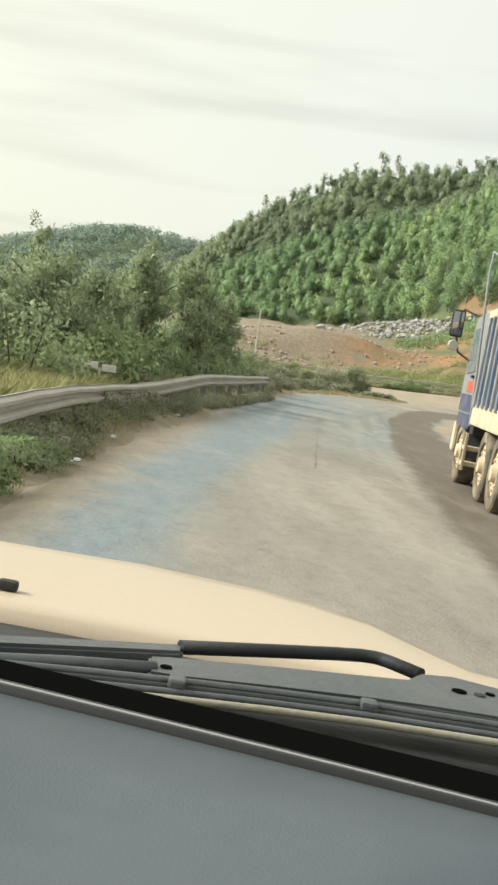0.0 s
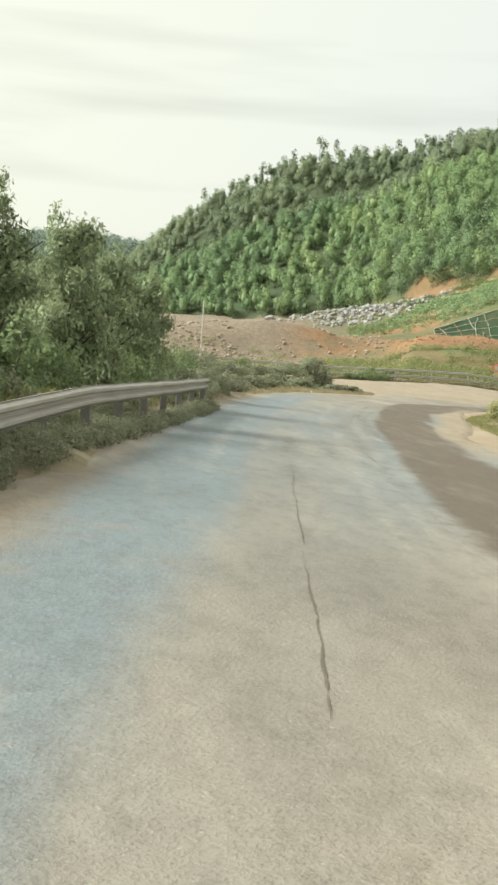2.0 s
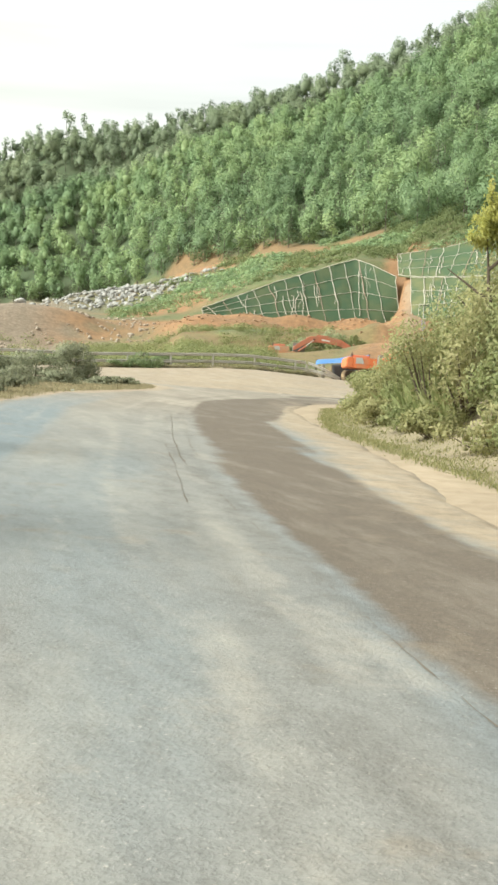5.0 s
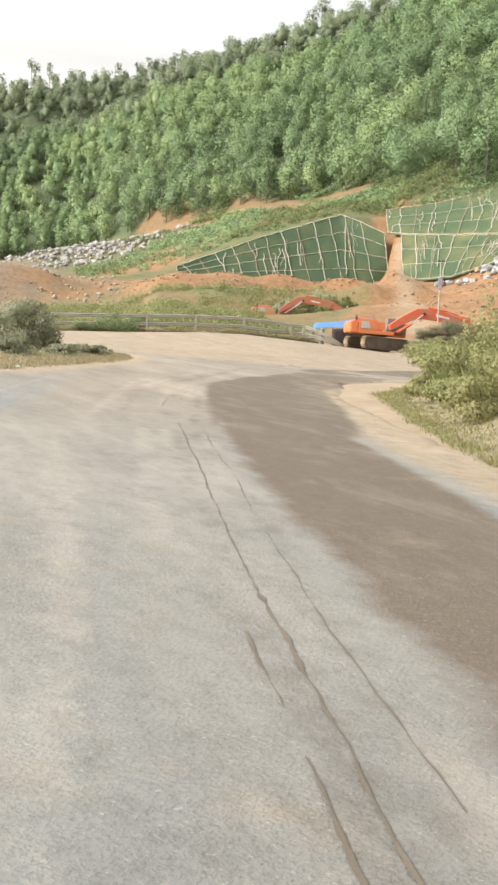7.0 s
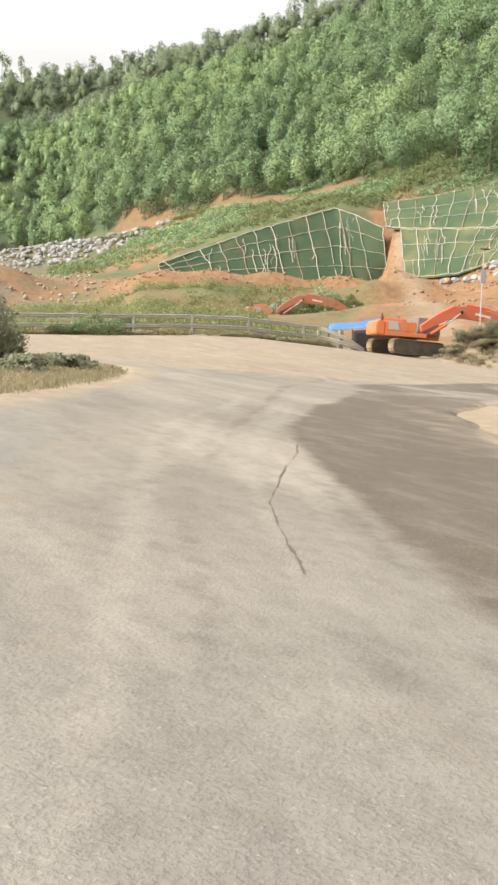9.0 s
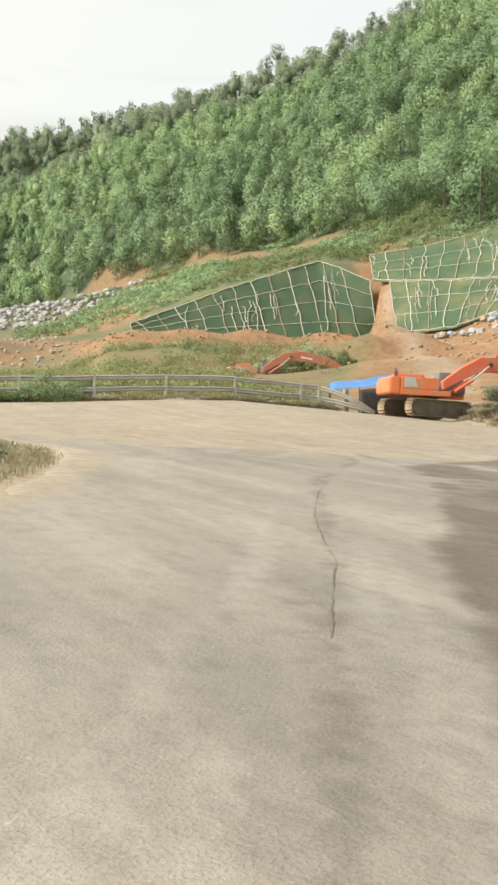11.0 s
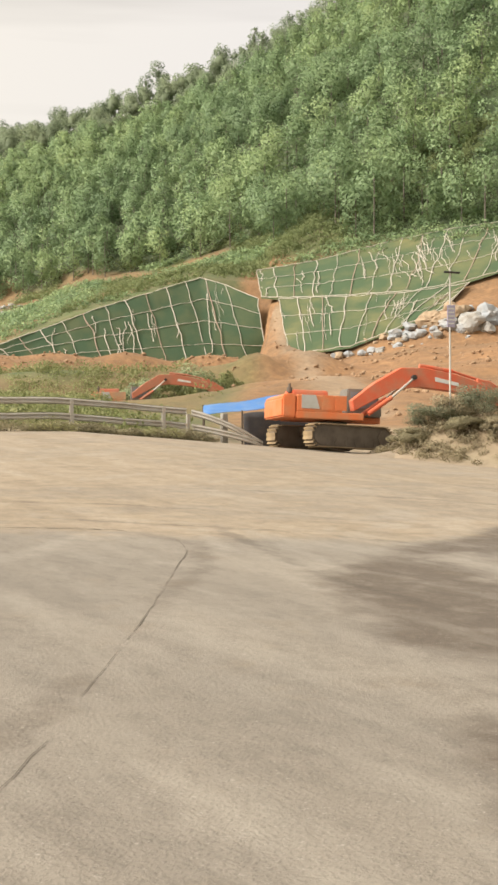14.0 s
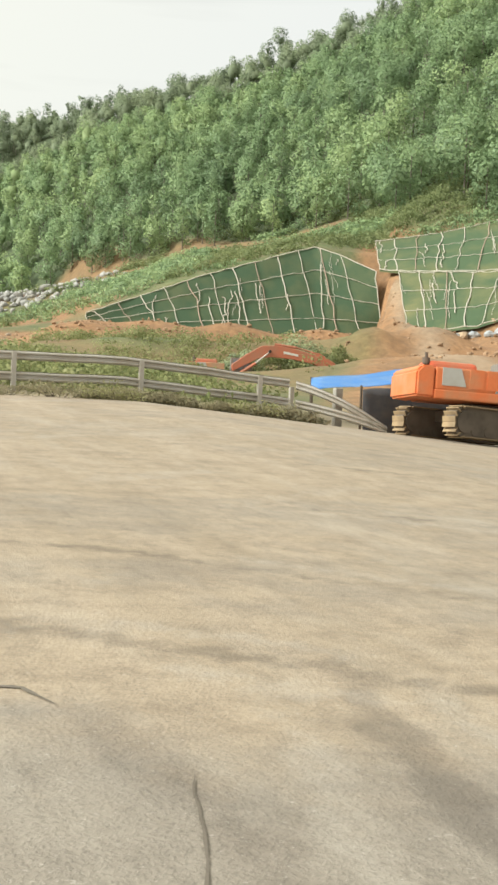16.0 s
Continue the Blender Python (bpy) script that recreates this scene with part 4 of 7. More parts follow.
def grass_field(name, x, y, label, blade=0.5, per=14, material=None, seed=5):
    """Tufts of blades at the given places, as one object."""
    g = np.random.default_rng(seed)
    x, y = np.repeat(x, per), np.repeat(y, per)
    n = len(x)
    x, y = x + g.normal(0, 0.12, n), y + g.normal(0, 0.12, n)
    z = height(x, y) - 0.03
    L = blade * g.uniform(0.5, 1.3, n)
    a = g.uniform(0, 6.28, n)
    lean = g.uniform(0.1, 0.6, n) * L
    wd = 0.005 + 0.007 * g.random(n)
    dx, dy = np.cos(a), np.sin(a)
    p0 = np.stack([x - dy * wd, y + dx * wd, z], 1)
    p1 = np.stack([x + dy * wd, y - dx * wd, z], 1)
    m0 = np.stack([x + dx * lean * 0.3 + dy * wd * 0.8, y + dy * lean * 0.3 - dx * wd * 0.8, z + L * 0.6], 1)
    tip = np.stack([x + dx * lean, y + dy * lean, z + L * 0.92], 1)
    v = np.stack([p0, p1, m0, tip], 1).reshape(-1, 3)
    t = np.repeat(g.random(n), 4)
    ob = mesh_object(name, v, np.arange(n * 4).reshape(-1, 4), material or GRASS, False, {"tint": t})
    return tagged(ob, label, "grass", kind="stuff")


forest = build_forest()


def build_distant_forest():
    g = np.random.default_rng(12)
    th, r = g.uniform(-30, 12, 2600), g.uniform(640, 930, 2600)
    x, y = OX + r * np.sin(np.radians(th)), OY + r * np.cos(np.radians(th))
    C = np.stack([x, y, height(x, y) + 3.0], 1)
    R = np.stack([g.uniform(4, 7, 2600)] * 2 + [g.uniform(3, 5.5, 2600)], 1)
    v, f, t, d, pick = three_cornered(*np.array(leaves(C, R, 2600 * 44, 2.4, 0.9, 0.7, 0.0, g, 0.25, True), dtype=object)[[0, 2, 3, 4]])
    d = d * 0.5 + np.array([0, -0.2, 0.6])
    d /= np.linalg.norm(d, axis=1)[:, None]
    return tagged(mesh_object("distant_forest", v, f, HAZY_DISTANT, True, {"tint": t}, d), "distant wooded hills beyond the valley", "forest", kind="stuff")


build_distant_forest()

# trees and shrubs behind the roadside guard rail
LEFT_TREES = [(-1.2, 32.7, 4.1, 0.95, 4200, 0.16, 0.15, "slender leafy roadside tree with drooping branches"), (0.0, 35.5, 3.9, 1.2, 5200, 0.16, 0.12, "dark green roadside tree hung with creepers"),
              (0.75, 43.5, 4.0, 1.4, 4600, 0.18, 0.12, "dark green roadside tree with hanging branches"), (1.7, 51.5, 3.9, 1.2, 3600, 0.19, 0.3, "thin roadside tree with hanging leaves"),
              (-3.0, 25.0, 2.8, 1.6, 5600, 0.15, 0.12, "broad leafy roadside tree hung with creepers"), (-4.6, 24.0, 2.8, 1.7, 5200, 0.15, 0.1, "broad leafy roadside tree"),
              (-6.2, 26.5, 2.9, 1.8, 4200, 0.16, 0.1, "broad leafy roadside tree"), (-4.3, 19.5, 2.1, 1.4, 4600, 0.13, 0.08, "low leafy roadside tree"), (-2.3, 28.7, 2.8, 1.4, 4600, 0.16, 0.1, "broad dark green roadside tree"),
              (-3.6, 27.0, 3.8, 0.55, 900, 0.15, 0.35, "thin sapling rising above the bushes"), (-4.5, 33, 3.0, 2.0, 3600, 0.2, 0.1, "broad dark green roadside tree"), (-2.5, 40, 3.4, 2.0, 3600, 0.2, 0.1, "broad dark green roadside tree"),
              (-8.5, 31, 3.0, 2.4, 3600, 0.2, 0.1, "broad dark green roadside tree"), (-2.0, 52, 3.6, 2.2, 3000, 0.22, 0.1, "broad dark green roadside tree")]
for i, (x, y, h, s, n, lf, sq, lab) in enumerate(LEFT_TREES):
    tree("tree", x, y, h, s, n, lf, 100 + i, lab, group="trees behind the guard rail", lean=0.03 + 0.02 * (i % 3), squat=sq)
for i in range(24):
    y = 21 + i * 1.5
    x = np.interp(y, [5, 22.4, 36, 49, 67], [-3.0, -1.2, 0.5, 2.7, 6.0]) - 0.6 - 1.5 * rng.random()
    bush("bush", x, y, 1.5 + 0.9 * rng.random(), 2.0 + 0.7 * rng.random(), 1900, 0.13, 230 + i, "tall leafy bush between the roadside trees", BUSH if i % 3 else TREE_LEAF, group="bushes along the guard rail")
for i in range(30):
    y = 15 + i * 1.55
    x = np.interp(y, [5, 22.4, 36, 49, 67], [-3.0, -1.2, 0.5, 2.7, 6.0]) - (0.9 if y < 22 else 0.25) - 1.3 * rng.random()
    bush("bush", x, y, 0.75 + 0.6 * rng.random(), 1.3 + 0.8 * rng.random(), 1100, 0.09, 200 + i, "low dusty green bush beside the guard rail", BUSH if i % 3 else VERGE, group="bushes along the guard rail")
for i in range(52):
    y = 8.6 + 0.13 * i if i < 34 else 13 + (i - 34) * 2.1
    x = np.interp(y, [5, 22.4, 36, 49, 67], [-2.0, -0.25, 1.35, 3.5, 7.0]) + (0.02 if i < 34 else -0.25) - (0.85 if i < 34 else 0.4) * rng.random()
    bush("bush", x, y, (0.20 if i < 34 else 0.16) + 0.16 * rng.random(), 0.5 + 0.35 * rng.random(), 420, 0.055, 2600 + i,
         "low bright green weeds growing under the guard rail" if i < 34 else "low dusty weeds growing under the guard rail", (BUSH if i % 3 else TREE_LEAF) if i < 34 else VERGE, group="weeds under the guard rail")
g_y = rng.uniform(13, 36, 2600)
g_x = np.interp(g_y, [5, 22.4, 36, 49], [-2.4, -0.9, 0.8, 2.9]) - 0.45 - 2.6 * rng.random(2600) ** 1.2
grass_field("tall_grass", g_x, g_y, "tall yellow green grass behind the guard rail", 0.62, 16, DRYGRASS, seed=21)
g_y = rng.uniform(4, 56, 2200)
g_x = np.interp(g_y, [5, 22.4, 36, 49, 67], [-1.75, 0.1, 1.75, 3.9, 7.5]) - 0.25 - 0.8 * rng.random(2200)
grass_field("verge_grass", g_x, g_y, "short weedy grass along the road edge", 0.10, 6, DRYGRASS, seed=22)
for i, (x, y, h, w) in enumerate([(3.0, 45.6, 0.9, 1.5), (3.3, 47.6, 0.8, 1.4), (3.6, 49.8, 0.9, 1.5), (4.1, 52.2, 0.8, 1.5), (4.6, 55.0, 0.9, 1.6), (5.2, 58.0, 0.8, 1.6), (2.4, 43.2, 1.0, 1.4), (5.9, 61.0, 0.8, 1.6), (3.0, 57.0, 2.7, 1.5), (3.9, 58.5, 2.5, 1.3), (2.2, 55.5, 1.9, 1.8), (4.9, 60.0, 1.7, 1.5)]):
    bush("bush", x, y, h, w, 1300, 0.085, 2700 + i, "dusty dark bush beyond the end of the guard rail", VERGE, group="bushes along the guard rail")
# bushes on the tongue of land before the junction
TONGUE = [(16.0, 103.5, 2.9, 3.6, 4600), (13.2, 100, 2.0, 3.6, 3000), (10.0, 95, 1.6, 3.4, 2600), (8.0, 88, 1.7, 3.2, 2600), (11.0, 88.5, 1.0, 2.6, 1800),
          (6.0, 82, 1.6, 3.0, 2400), (4.6, 75, 1.7, 2.8, 2400), (3.2, 68, 1.8, 2.6, 2400), (2.6, 61, 1.8, 2.4, 2400), (5.0, 62, 1.0, 1.8, 1400), (6.2, 68, 0.9, 1.8, 1400), (7.9, 75, 0.9, 2.0, 1400),
          (9.6, 81, 0.9, 2.0, 1400), (13.8, 94, 0.9, 2.4, 1500), (16.5, 97.5, 0.7, 2.0, 1200), (18.6, 101, 0.6, 1.8, 1200), (6.4, 104, 2.4, 4.2, 2600), (0, 96, 2.8, 5.0, 2600),
          (-3, 84, 2.8, 4.5, 2600), (-3, 70, 3.0, 4.0, 2600), (-1.2, 61, 2.8, 3.0, 2600), (3.4, 57.5, 1.6, 1.8, 1800)]
for i, (x, y, h, w, n) in enumerate(TONGUE):
    bush("bush", x, y, h, w, n, 0.16, 300 + i, "dark dusty green bush on the roadside verge", VERGE, group="bushes on the verge before the junction")
g_s = rng.random(2600)
g_y = 64 + 46 * g_s
g_x = np.interp(g_y, [64, 67, 80.7, 88, 94, 101, 106, 112], [7.0, 7.6, 11.8, 15.2, 18.2, 20.7, 21.7, 20.5]) - 0.2 - 4.5 * rng.random(2600) ** 1.4
grass_field("verge_grass", g_x, g_y, "short dull grass on the verge before the junction", 0.16, 9, GREYBUSH, seed=23)
# bushes on the bank inside the bend
BANK_ROWS = ((0.8, 1.1, 1.7), (1.7, 2.9, 2.3), (2.9, 3.6, 2.7), (4.4, 4.0, 3.0), (6.2, 4.0, 3.4))
for i in range(65):
    k = i % 5
    y = 38.5 + 47 * (i // 5) / 12 + rng.normal() * 0.7
    off, h0, w0 = BANK_ROWS[k]
    bx = np.interp(y, [30, 44, 49.2, 55.9, 62.8, 70, 82.3, 87], [12.9, 13.2, 14, 15.4, 16.9, 19.5, 24.5, 28])
    hh = h0 * (0.75 + 0.5 * rng.random()) * np.interp(y, [40, 62, 70, 78, 87], [1.1, 1.05, 0.9, 0.65, 0.4])
    bush("bush", bx + 0.8 + off + 0.8 * rng.normal() * (k > 0) * 0.6, y, hh, w0 * (0.85 + 0.4 * rng.random()), 2200 if k < 4 else 1700, 0.11 + 0.012 * k, 400 + i, "dusty olive green bush on the roadside bank",
         DRYBUSH if i % 3 else SCRUB, group="bushes on the bank inside the bend")
for i, (x, y, h, w) in enumerate([(18.6, 55.2, 3.8, 2.8), (19.6, 57.8, 3.6, 3.0), (20.0, 55.8, 4.6, 3.2), (21.2, 58.5, 4.2, 3.4), (19.0, 53.0, 4.2, 3.0)]):
    bush("bush", x, y, h, w, 3200, 0.13, 480 + i, "tall dusty yellow green bush on the roadside bank", DRYBUSH if i % 2 else SCRUB, group="bushes on the bank inside the bend")
tree("tree", 20.3, 60.5, 5.6, 0.7, 2200, 0.15, 91, "slim yellowish green tree above the bank", YELLOWLEAF, squat=1.0)
tree("tree", 19.6, 55.0, 3.4, 1.5, 4200, 0.16, 92, "yellowish green tree on the bank", DRYBUSH, squat=0.2)
g_y = rng.uniform(36, 88, 3600)
g_x = np.interp(g_y, [30, 44, 49.2, 55.9, 62.8, 70, 82.3, 87], [12.9, 13.2, 14, 15.4, 16.9, 19.5, 24.5, 28]) - 0.2 + 2.4 * rng.random(3600) ** 1.5
grass_field("bank_grass", g_x, g_y, "short dry grass at the foot of the bank", 0.11, 7, DRYGRASS, seed=24)

g_y = rng.uniform(38, 84, 1500)
g_x = np.interp(g_y, [30, 44, 49.2, 55.9, 62.8, 70, 82.3, 87], [12.9, 13.2, 14, 15.4, 16.9, 19.5, 24.5, 28]) + 1.6 + 6.0 * rng.random(1500)
keep = fbm(g_x / 2.2, g_y / 2.2) > 0.46
grass_field("bank_tall_grass", g_x[keep], g_y[keep], "tall dull green grass between the bushes on the bank", 0.8, 9, SCRUB, seed=25)


def scatter(name, x, y, size, leaf, per, label, material, seed):
    """Low scrub at many places, as one object."""
    g = np.random.default_rng(seed)
    z = height(x, y)
    C = np.stack([x, y, z + size * 0.35], 1)
    R = np.stack([size, size, size * 0.6], 1)
    v, f, t, d, pick = leaves(C, R, len(x) * per, leaf, 0.55, 0.3, 0.0, g, 0.6, True)
    nrm = d + g.normal(size=d.shape) * 0.35 + np.array([0, 0, 0.4])
    nrm /= np.linalg.norm(nrm, axis=1)[:, None]
    return tagged(mesh_object(name, v, f, material, True, {"tint": t}, nrm), label, "scrub", kind="stuff")


def polar_points(n, th0, th1, r_of, seed):
    g = np.random.default_rng(seed)
    th = g.uniform(th0, th1, n)
    r = r_of(th, g.random(n))
    return OX + r * np.sin(np.radians(th)), OY + r * np.cos(np.radians(th)), g


def base_radius(th):
    return np.interp(th, [-60, 8, 16.2, 26.6, 29.9, 34.3, 38, 45, 60, 90], [158, 158, 157, 164, 165, 153, 140, 128, 122, 120])


def foot_radius(th):
    return np.interp(th, [-60, -5, 3, 9.8, 15, 20.5, 24.7, 30, 36, 45, 70], [420, 380, 350, 325, 270, 243, 234, 212, 202, 190, 190])


RAIL_FOOT = ([5, 22.4, 36, 49, 67], [-2.0, -0.25, 1.35, 3.5, 7.0])
g_y = rng.uniform(13.0, 60, 3400)
g_in = -0.42 + 1.3 * rng.random(3400)
g_x = np.interp(g_y, *RAIL_FOOT) - g_in
clump = fbm(g_x * 0.9 + 4, g_y * 0.55)
keep = clump + 0.45 * smooth(g_in, -0.35, 0.15) > 0.56
g_x, g_y, g_in, clump = g_x[keep], g_y[keep], g_in[keep], clump[keep]
scatter("verge_weeds", g_x, g_y, rng.uniform(0.06, 0.16, len(g_x)) * (0.45 + 1.3 * clump) + 0.17 * clump * smooth(g_in, 0.0, 0.5), 0.036, 95, "grey dusty weeds covering the verge under the guard rail", VERGE, 38)
g_y = rng.uniform(17, 45, 600)
g_x = np.interp(g_y, [16, 22, 29, 38, 44.5], [-1.35, -0.4, 0.8, 2.4, 3.5]) - 0.02 + 0.24 * rng.random(600)
scatter("verge_weeds", g_x, g_y, rng.uniform(0.06, 0.26, 600) * (0.5 + fbm(g_x + 2, g_y * 0.7)) + 0.10 * smooth(g_y, 25, 34), 0.045, 90, "grey dusty weeds before the posts of the guard rail", VERGE, 39)
g_x = rng.uniform(2, 47.5, 1500)
keep = fbm(g_x / 2.5, g_x * 0 + 3) > 0.36
g_x = g_x[keep]
g_y = np.interp(g_x, [2, 24, 38, 46, 48], [142.7, 141.9, 141.5, 141.0, 140.3]) - 0.1 - 0.5 * rng.random(len(g_x))
scatter("rail_weeds", g_x, g_y, rng.uniform(0.12, 0.5, len(g_x)) * (0.4 + fbm(g_x / 2.5, g_x * 0 + 3)), 0.085, 60, "dry grey brown weeds along the foot of the guard rail", GREYBUSH, 48)
g_x = rng.uniform(52.6, 66, 900)
g_y = 134.0 - 0.80 * (g_x - 53.4) + rng.normal(0, 1.3, 900)
scatter("mound_weeds", g_x, g_y, rng.uniform(0.12, 0.42, 900), 0.085, 60, "dry yellow brown weeds covering the earth mound", DRYWEED, 40)
x, y, g = polar_points(9500, 10, 50, lambda th, u: np.where(th > 29.2, 177, base_radius(th) + 13) + (foot_radius(th) + 8 - np.where(th > 29.2, 177, base_radius(th) + 13)) * u ** 0.8, 31)
patch = fbm(x / 16, y / 16)
keep = (patch > np.where(x > 92, 0.15, 0.34)) & (fbm(x / 5 + 3, y / 5) > 0.26) & (bare_cut(x, y) < 0.35)
for mask, stuff, seed in ((keep & (patch > 0.46), FOREST, 32), (keep & (patch <= 0.46), TERRACE, 37)):
    scatter("bench_scrub", x[mask], y[mask], g.uniform(0.4, 1.5, mask.sum()), 0.40, 20, "low green scrub on the terrace under the forest", stuff, seed)
x, y, g = polar_points(2600, 6, 28.5, lambda th, u: 52 + (base_radius(th) - 82) * u, 33)
keep = fbm(x / 11 + 3, y / 11) > 0.37
# trodden lane from the road to the second excavator
keep &= ~((np.abs((x - 62.5) * 0.95 - (y - 189) * 0.31) < 4.0) & (y < 188.5) & (y > 146))
scatter("slope_scrub", x[keep], y[keep], g.uniform(0.4, 1.5, keep.sum()), 0.22, 44, "yellow green weeds and grass on the slope", SCRUB, 34)
x, y, g = polar_points(900, -20, 12, lambda th, u: 50 + 80 * u, 35)
scatter("slope_scrub", x, y, g.uniform(0.4, 1.3, 900), 0.22, 44, "green scrub beyond the road", SCRUB, 36)
for i, (x, y, h, w) in enumerate([(66.6, 190, 2.8, 4.4), (69.2, 190.5, 4.0, 5.0), (71.6, 191, 3.2, 4.4), (64.8, 193, 2.6, 4.0), (73.0, 192, 2.2, 3.4)]):
    bush("bush", x, y, h, w, 2200, 0.26, 495 + i, "yellow green bush on the dirt bank behind the excavator", TREE_LEAF if i % 2 else SCRUB, group="bushes on the dirt bank")
# bushes along the junction's guard rail
for i in range(26):
    x = 4 + i * 1.68
    bush("bush", x, np.interp(x, [0, 24, 38, 46], [143.3, 142.0, 141.5, 141.0]) - 0.1 - 0.5 * rng.random(), 0.45 + 0.45 * rng.random(), 1.5 + rng.random(), 1300, 0.075, 500 + i,
         "dusty grey brown bush at the guard rail", GREYBUSH if i % 3 else DRYBUSH, group="bushes along the junction guard rail")
for i, (x, y, h, w) in enumerate([(29, 141.2, 2.0, 3.4), (26.5, 141.6, 1.3, 2.6), (31.5, 143.5, 1.7, 2.6), (20, 142.5, 1.6, 3), (13, 143, 2.2, 4)]):
    bush("bush", x, y, h, w, 1900, 0.17, 530 + i, "grey green bush growing through the guard rail", BUSH, group="bushes along the junction guard rail")
for i, (x, y, h, w) in enumerate([(53.4, 134.4, 1.0, 1.6), (54.3, 134.2, 1.5, 2.0), (55.4, 133.8, 1.7, 2.2), (54.9, 132.9, 0.9, 1.6), (56.3, 133.2, 1.9, 2.4), (56.0, 131.8, 0.8, 1.6), (57.4, 132.2, 1.8, 2.4), (57.2, 130.9, 0.8, 1.8), (58.5, 131.4, 2.0, 2.6),
                                  (58.8, 129.6, 0.8, 1.8), (59.9, 130.2, 1.9, 2.6), (61.4, 129.2, 2.0, 2.8), (61.0, 127.8, 0.8, 2.0), (63.2, 127.8, 2.0, 3.0), (65, 126.4, 2.0, 3.0), (56.8, 134.6, 1.8, 2.6), (59.6, 132.6, 2.0, 3.0)]):
    bush("bush", x, y, h * 0.78, w * 1.1, 6500, 0.075, 560 + i, "dry grey brown bush on a mound beside the excavator", (GREYBUSH, VERGE, DRYWEED)[i % 3], group="bushes beside the excavator")


# ---- guard rails ----
def w_beam(bm, line, z, scale=1.0):
    """A W-profile beam along a list of (x, y, z) points, facing the road on its right."""
    prof = [(0.0, 0.155), (-0.03, 0.15), (0.05, 0.10), (0.05, 0.06), (-0.03, 0.02), (-0.03, -0.02), (0.05, -0.06), (0.05, -0.10), (-0.03, -0.15), (0.0, -0.155)]
    rows = []
    for i, p in enumerate(line):
        a, b = Vector(line[max(i - 1, 0)]), Vector(line[min(i + 1, len(line) - 1)])
        d = (b - a).normalized()
        side = Vector((d.y, -d.x, 0)).normalized()
        out = [bm.verts.new(Vector(p) + side * u * scale + Vector((0, 0, z + v * scale))) for u, v in prof]
        back = [bm.verts.new(Vector(p) + side * (u * scale - 0.006) + Vector((0, 0, z + v * scale))) for u, v in prof[::-1]]
        rows.append(out + back)
    n = len(rows[0])
    for r0, r1 in zip(rows[:-1], rows[1:]):
        for k in range(n):
            bm.faces.new((r0[k], r0[(k + 1) % n], r1[(k + 1) % n], r1[k]))
    bm.faces.new(rows[0][::-1])
    bm.faces.new(rows[-1])
    bmesh.ops.recalc_face_normals(bm, faces=bm.faces)


def along(line, step):
    """Points at even steps along a plan line, with the ground's height."""
    line = np.asarray(line, float)
    seg = np.hypot(*np.diff(line, axis=0).T)
    s = np.concatenate([[0], np.cumsum(seg)])
    k = np.arange(0, s[-1], step)
    x, y = np.interp(k, s, line[:, 0]), np.interp(k, s, line[:, 1])
    return [(float(a), float(b), float(c)) for a, b, c in zip(x, y, height(x, y))]


def guard_rail(line, tops, label, post_step, post_size=0.14, wobble=0.006, seed=1, lift=0.0):
    g = np.random.default_rng(seed)
    t = thing("guard_rail", pose(0, 0, 0), label, "guard rail")
    pts = [(x, y, z - float(berm(x, y)) + lift * float(smooth(y, 20, 30))) for x, y, z in along(line, 1.0)]
    for k, top in enumerate(tops):
        bm = bmesh.new()
        w_beam(bm, [(x, y, z + float(g.normal()) * wobble) for x, y, z in pts], top - 0.155)
        part("beam", bm, ZINC, t)
    for x, y, z in along(line, post_step):
        z += lift * float(smooth(y, 20, 30)) - float(berm(x, y))
        bm = bmesh.new()
        d = 0.13
        box(bm, (x - d, y, z + max(tops) / 2 - 0.25), (post_size, post_size, max(tops) + 0.44), bevel=0.012)
        part("post", bm, GREY_POST if lift else ZINC, t)
    return t


guard_rail([(-4.4, -20), (-2.5, 0), (-1.75, 10), (-1.35, 16), (-0.4, 22), (0.8, 29), (2.4, 38), (3.5, 44.5)], [0.70],
           "weathered galvanised steel guard rail along the road edge", 2.6, lift=0.20)
guard_rail([(2, 143.2), (24, 142.4), (38, 142.0), (46.0, 141.6)], [1.48, 0.80],
           "double steel guard rail with a bent end at the junction", 4.3, 0.16, 0.01, 2)


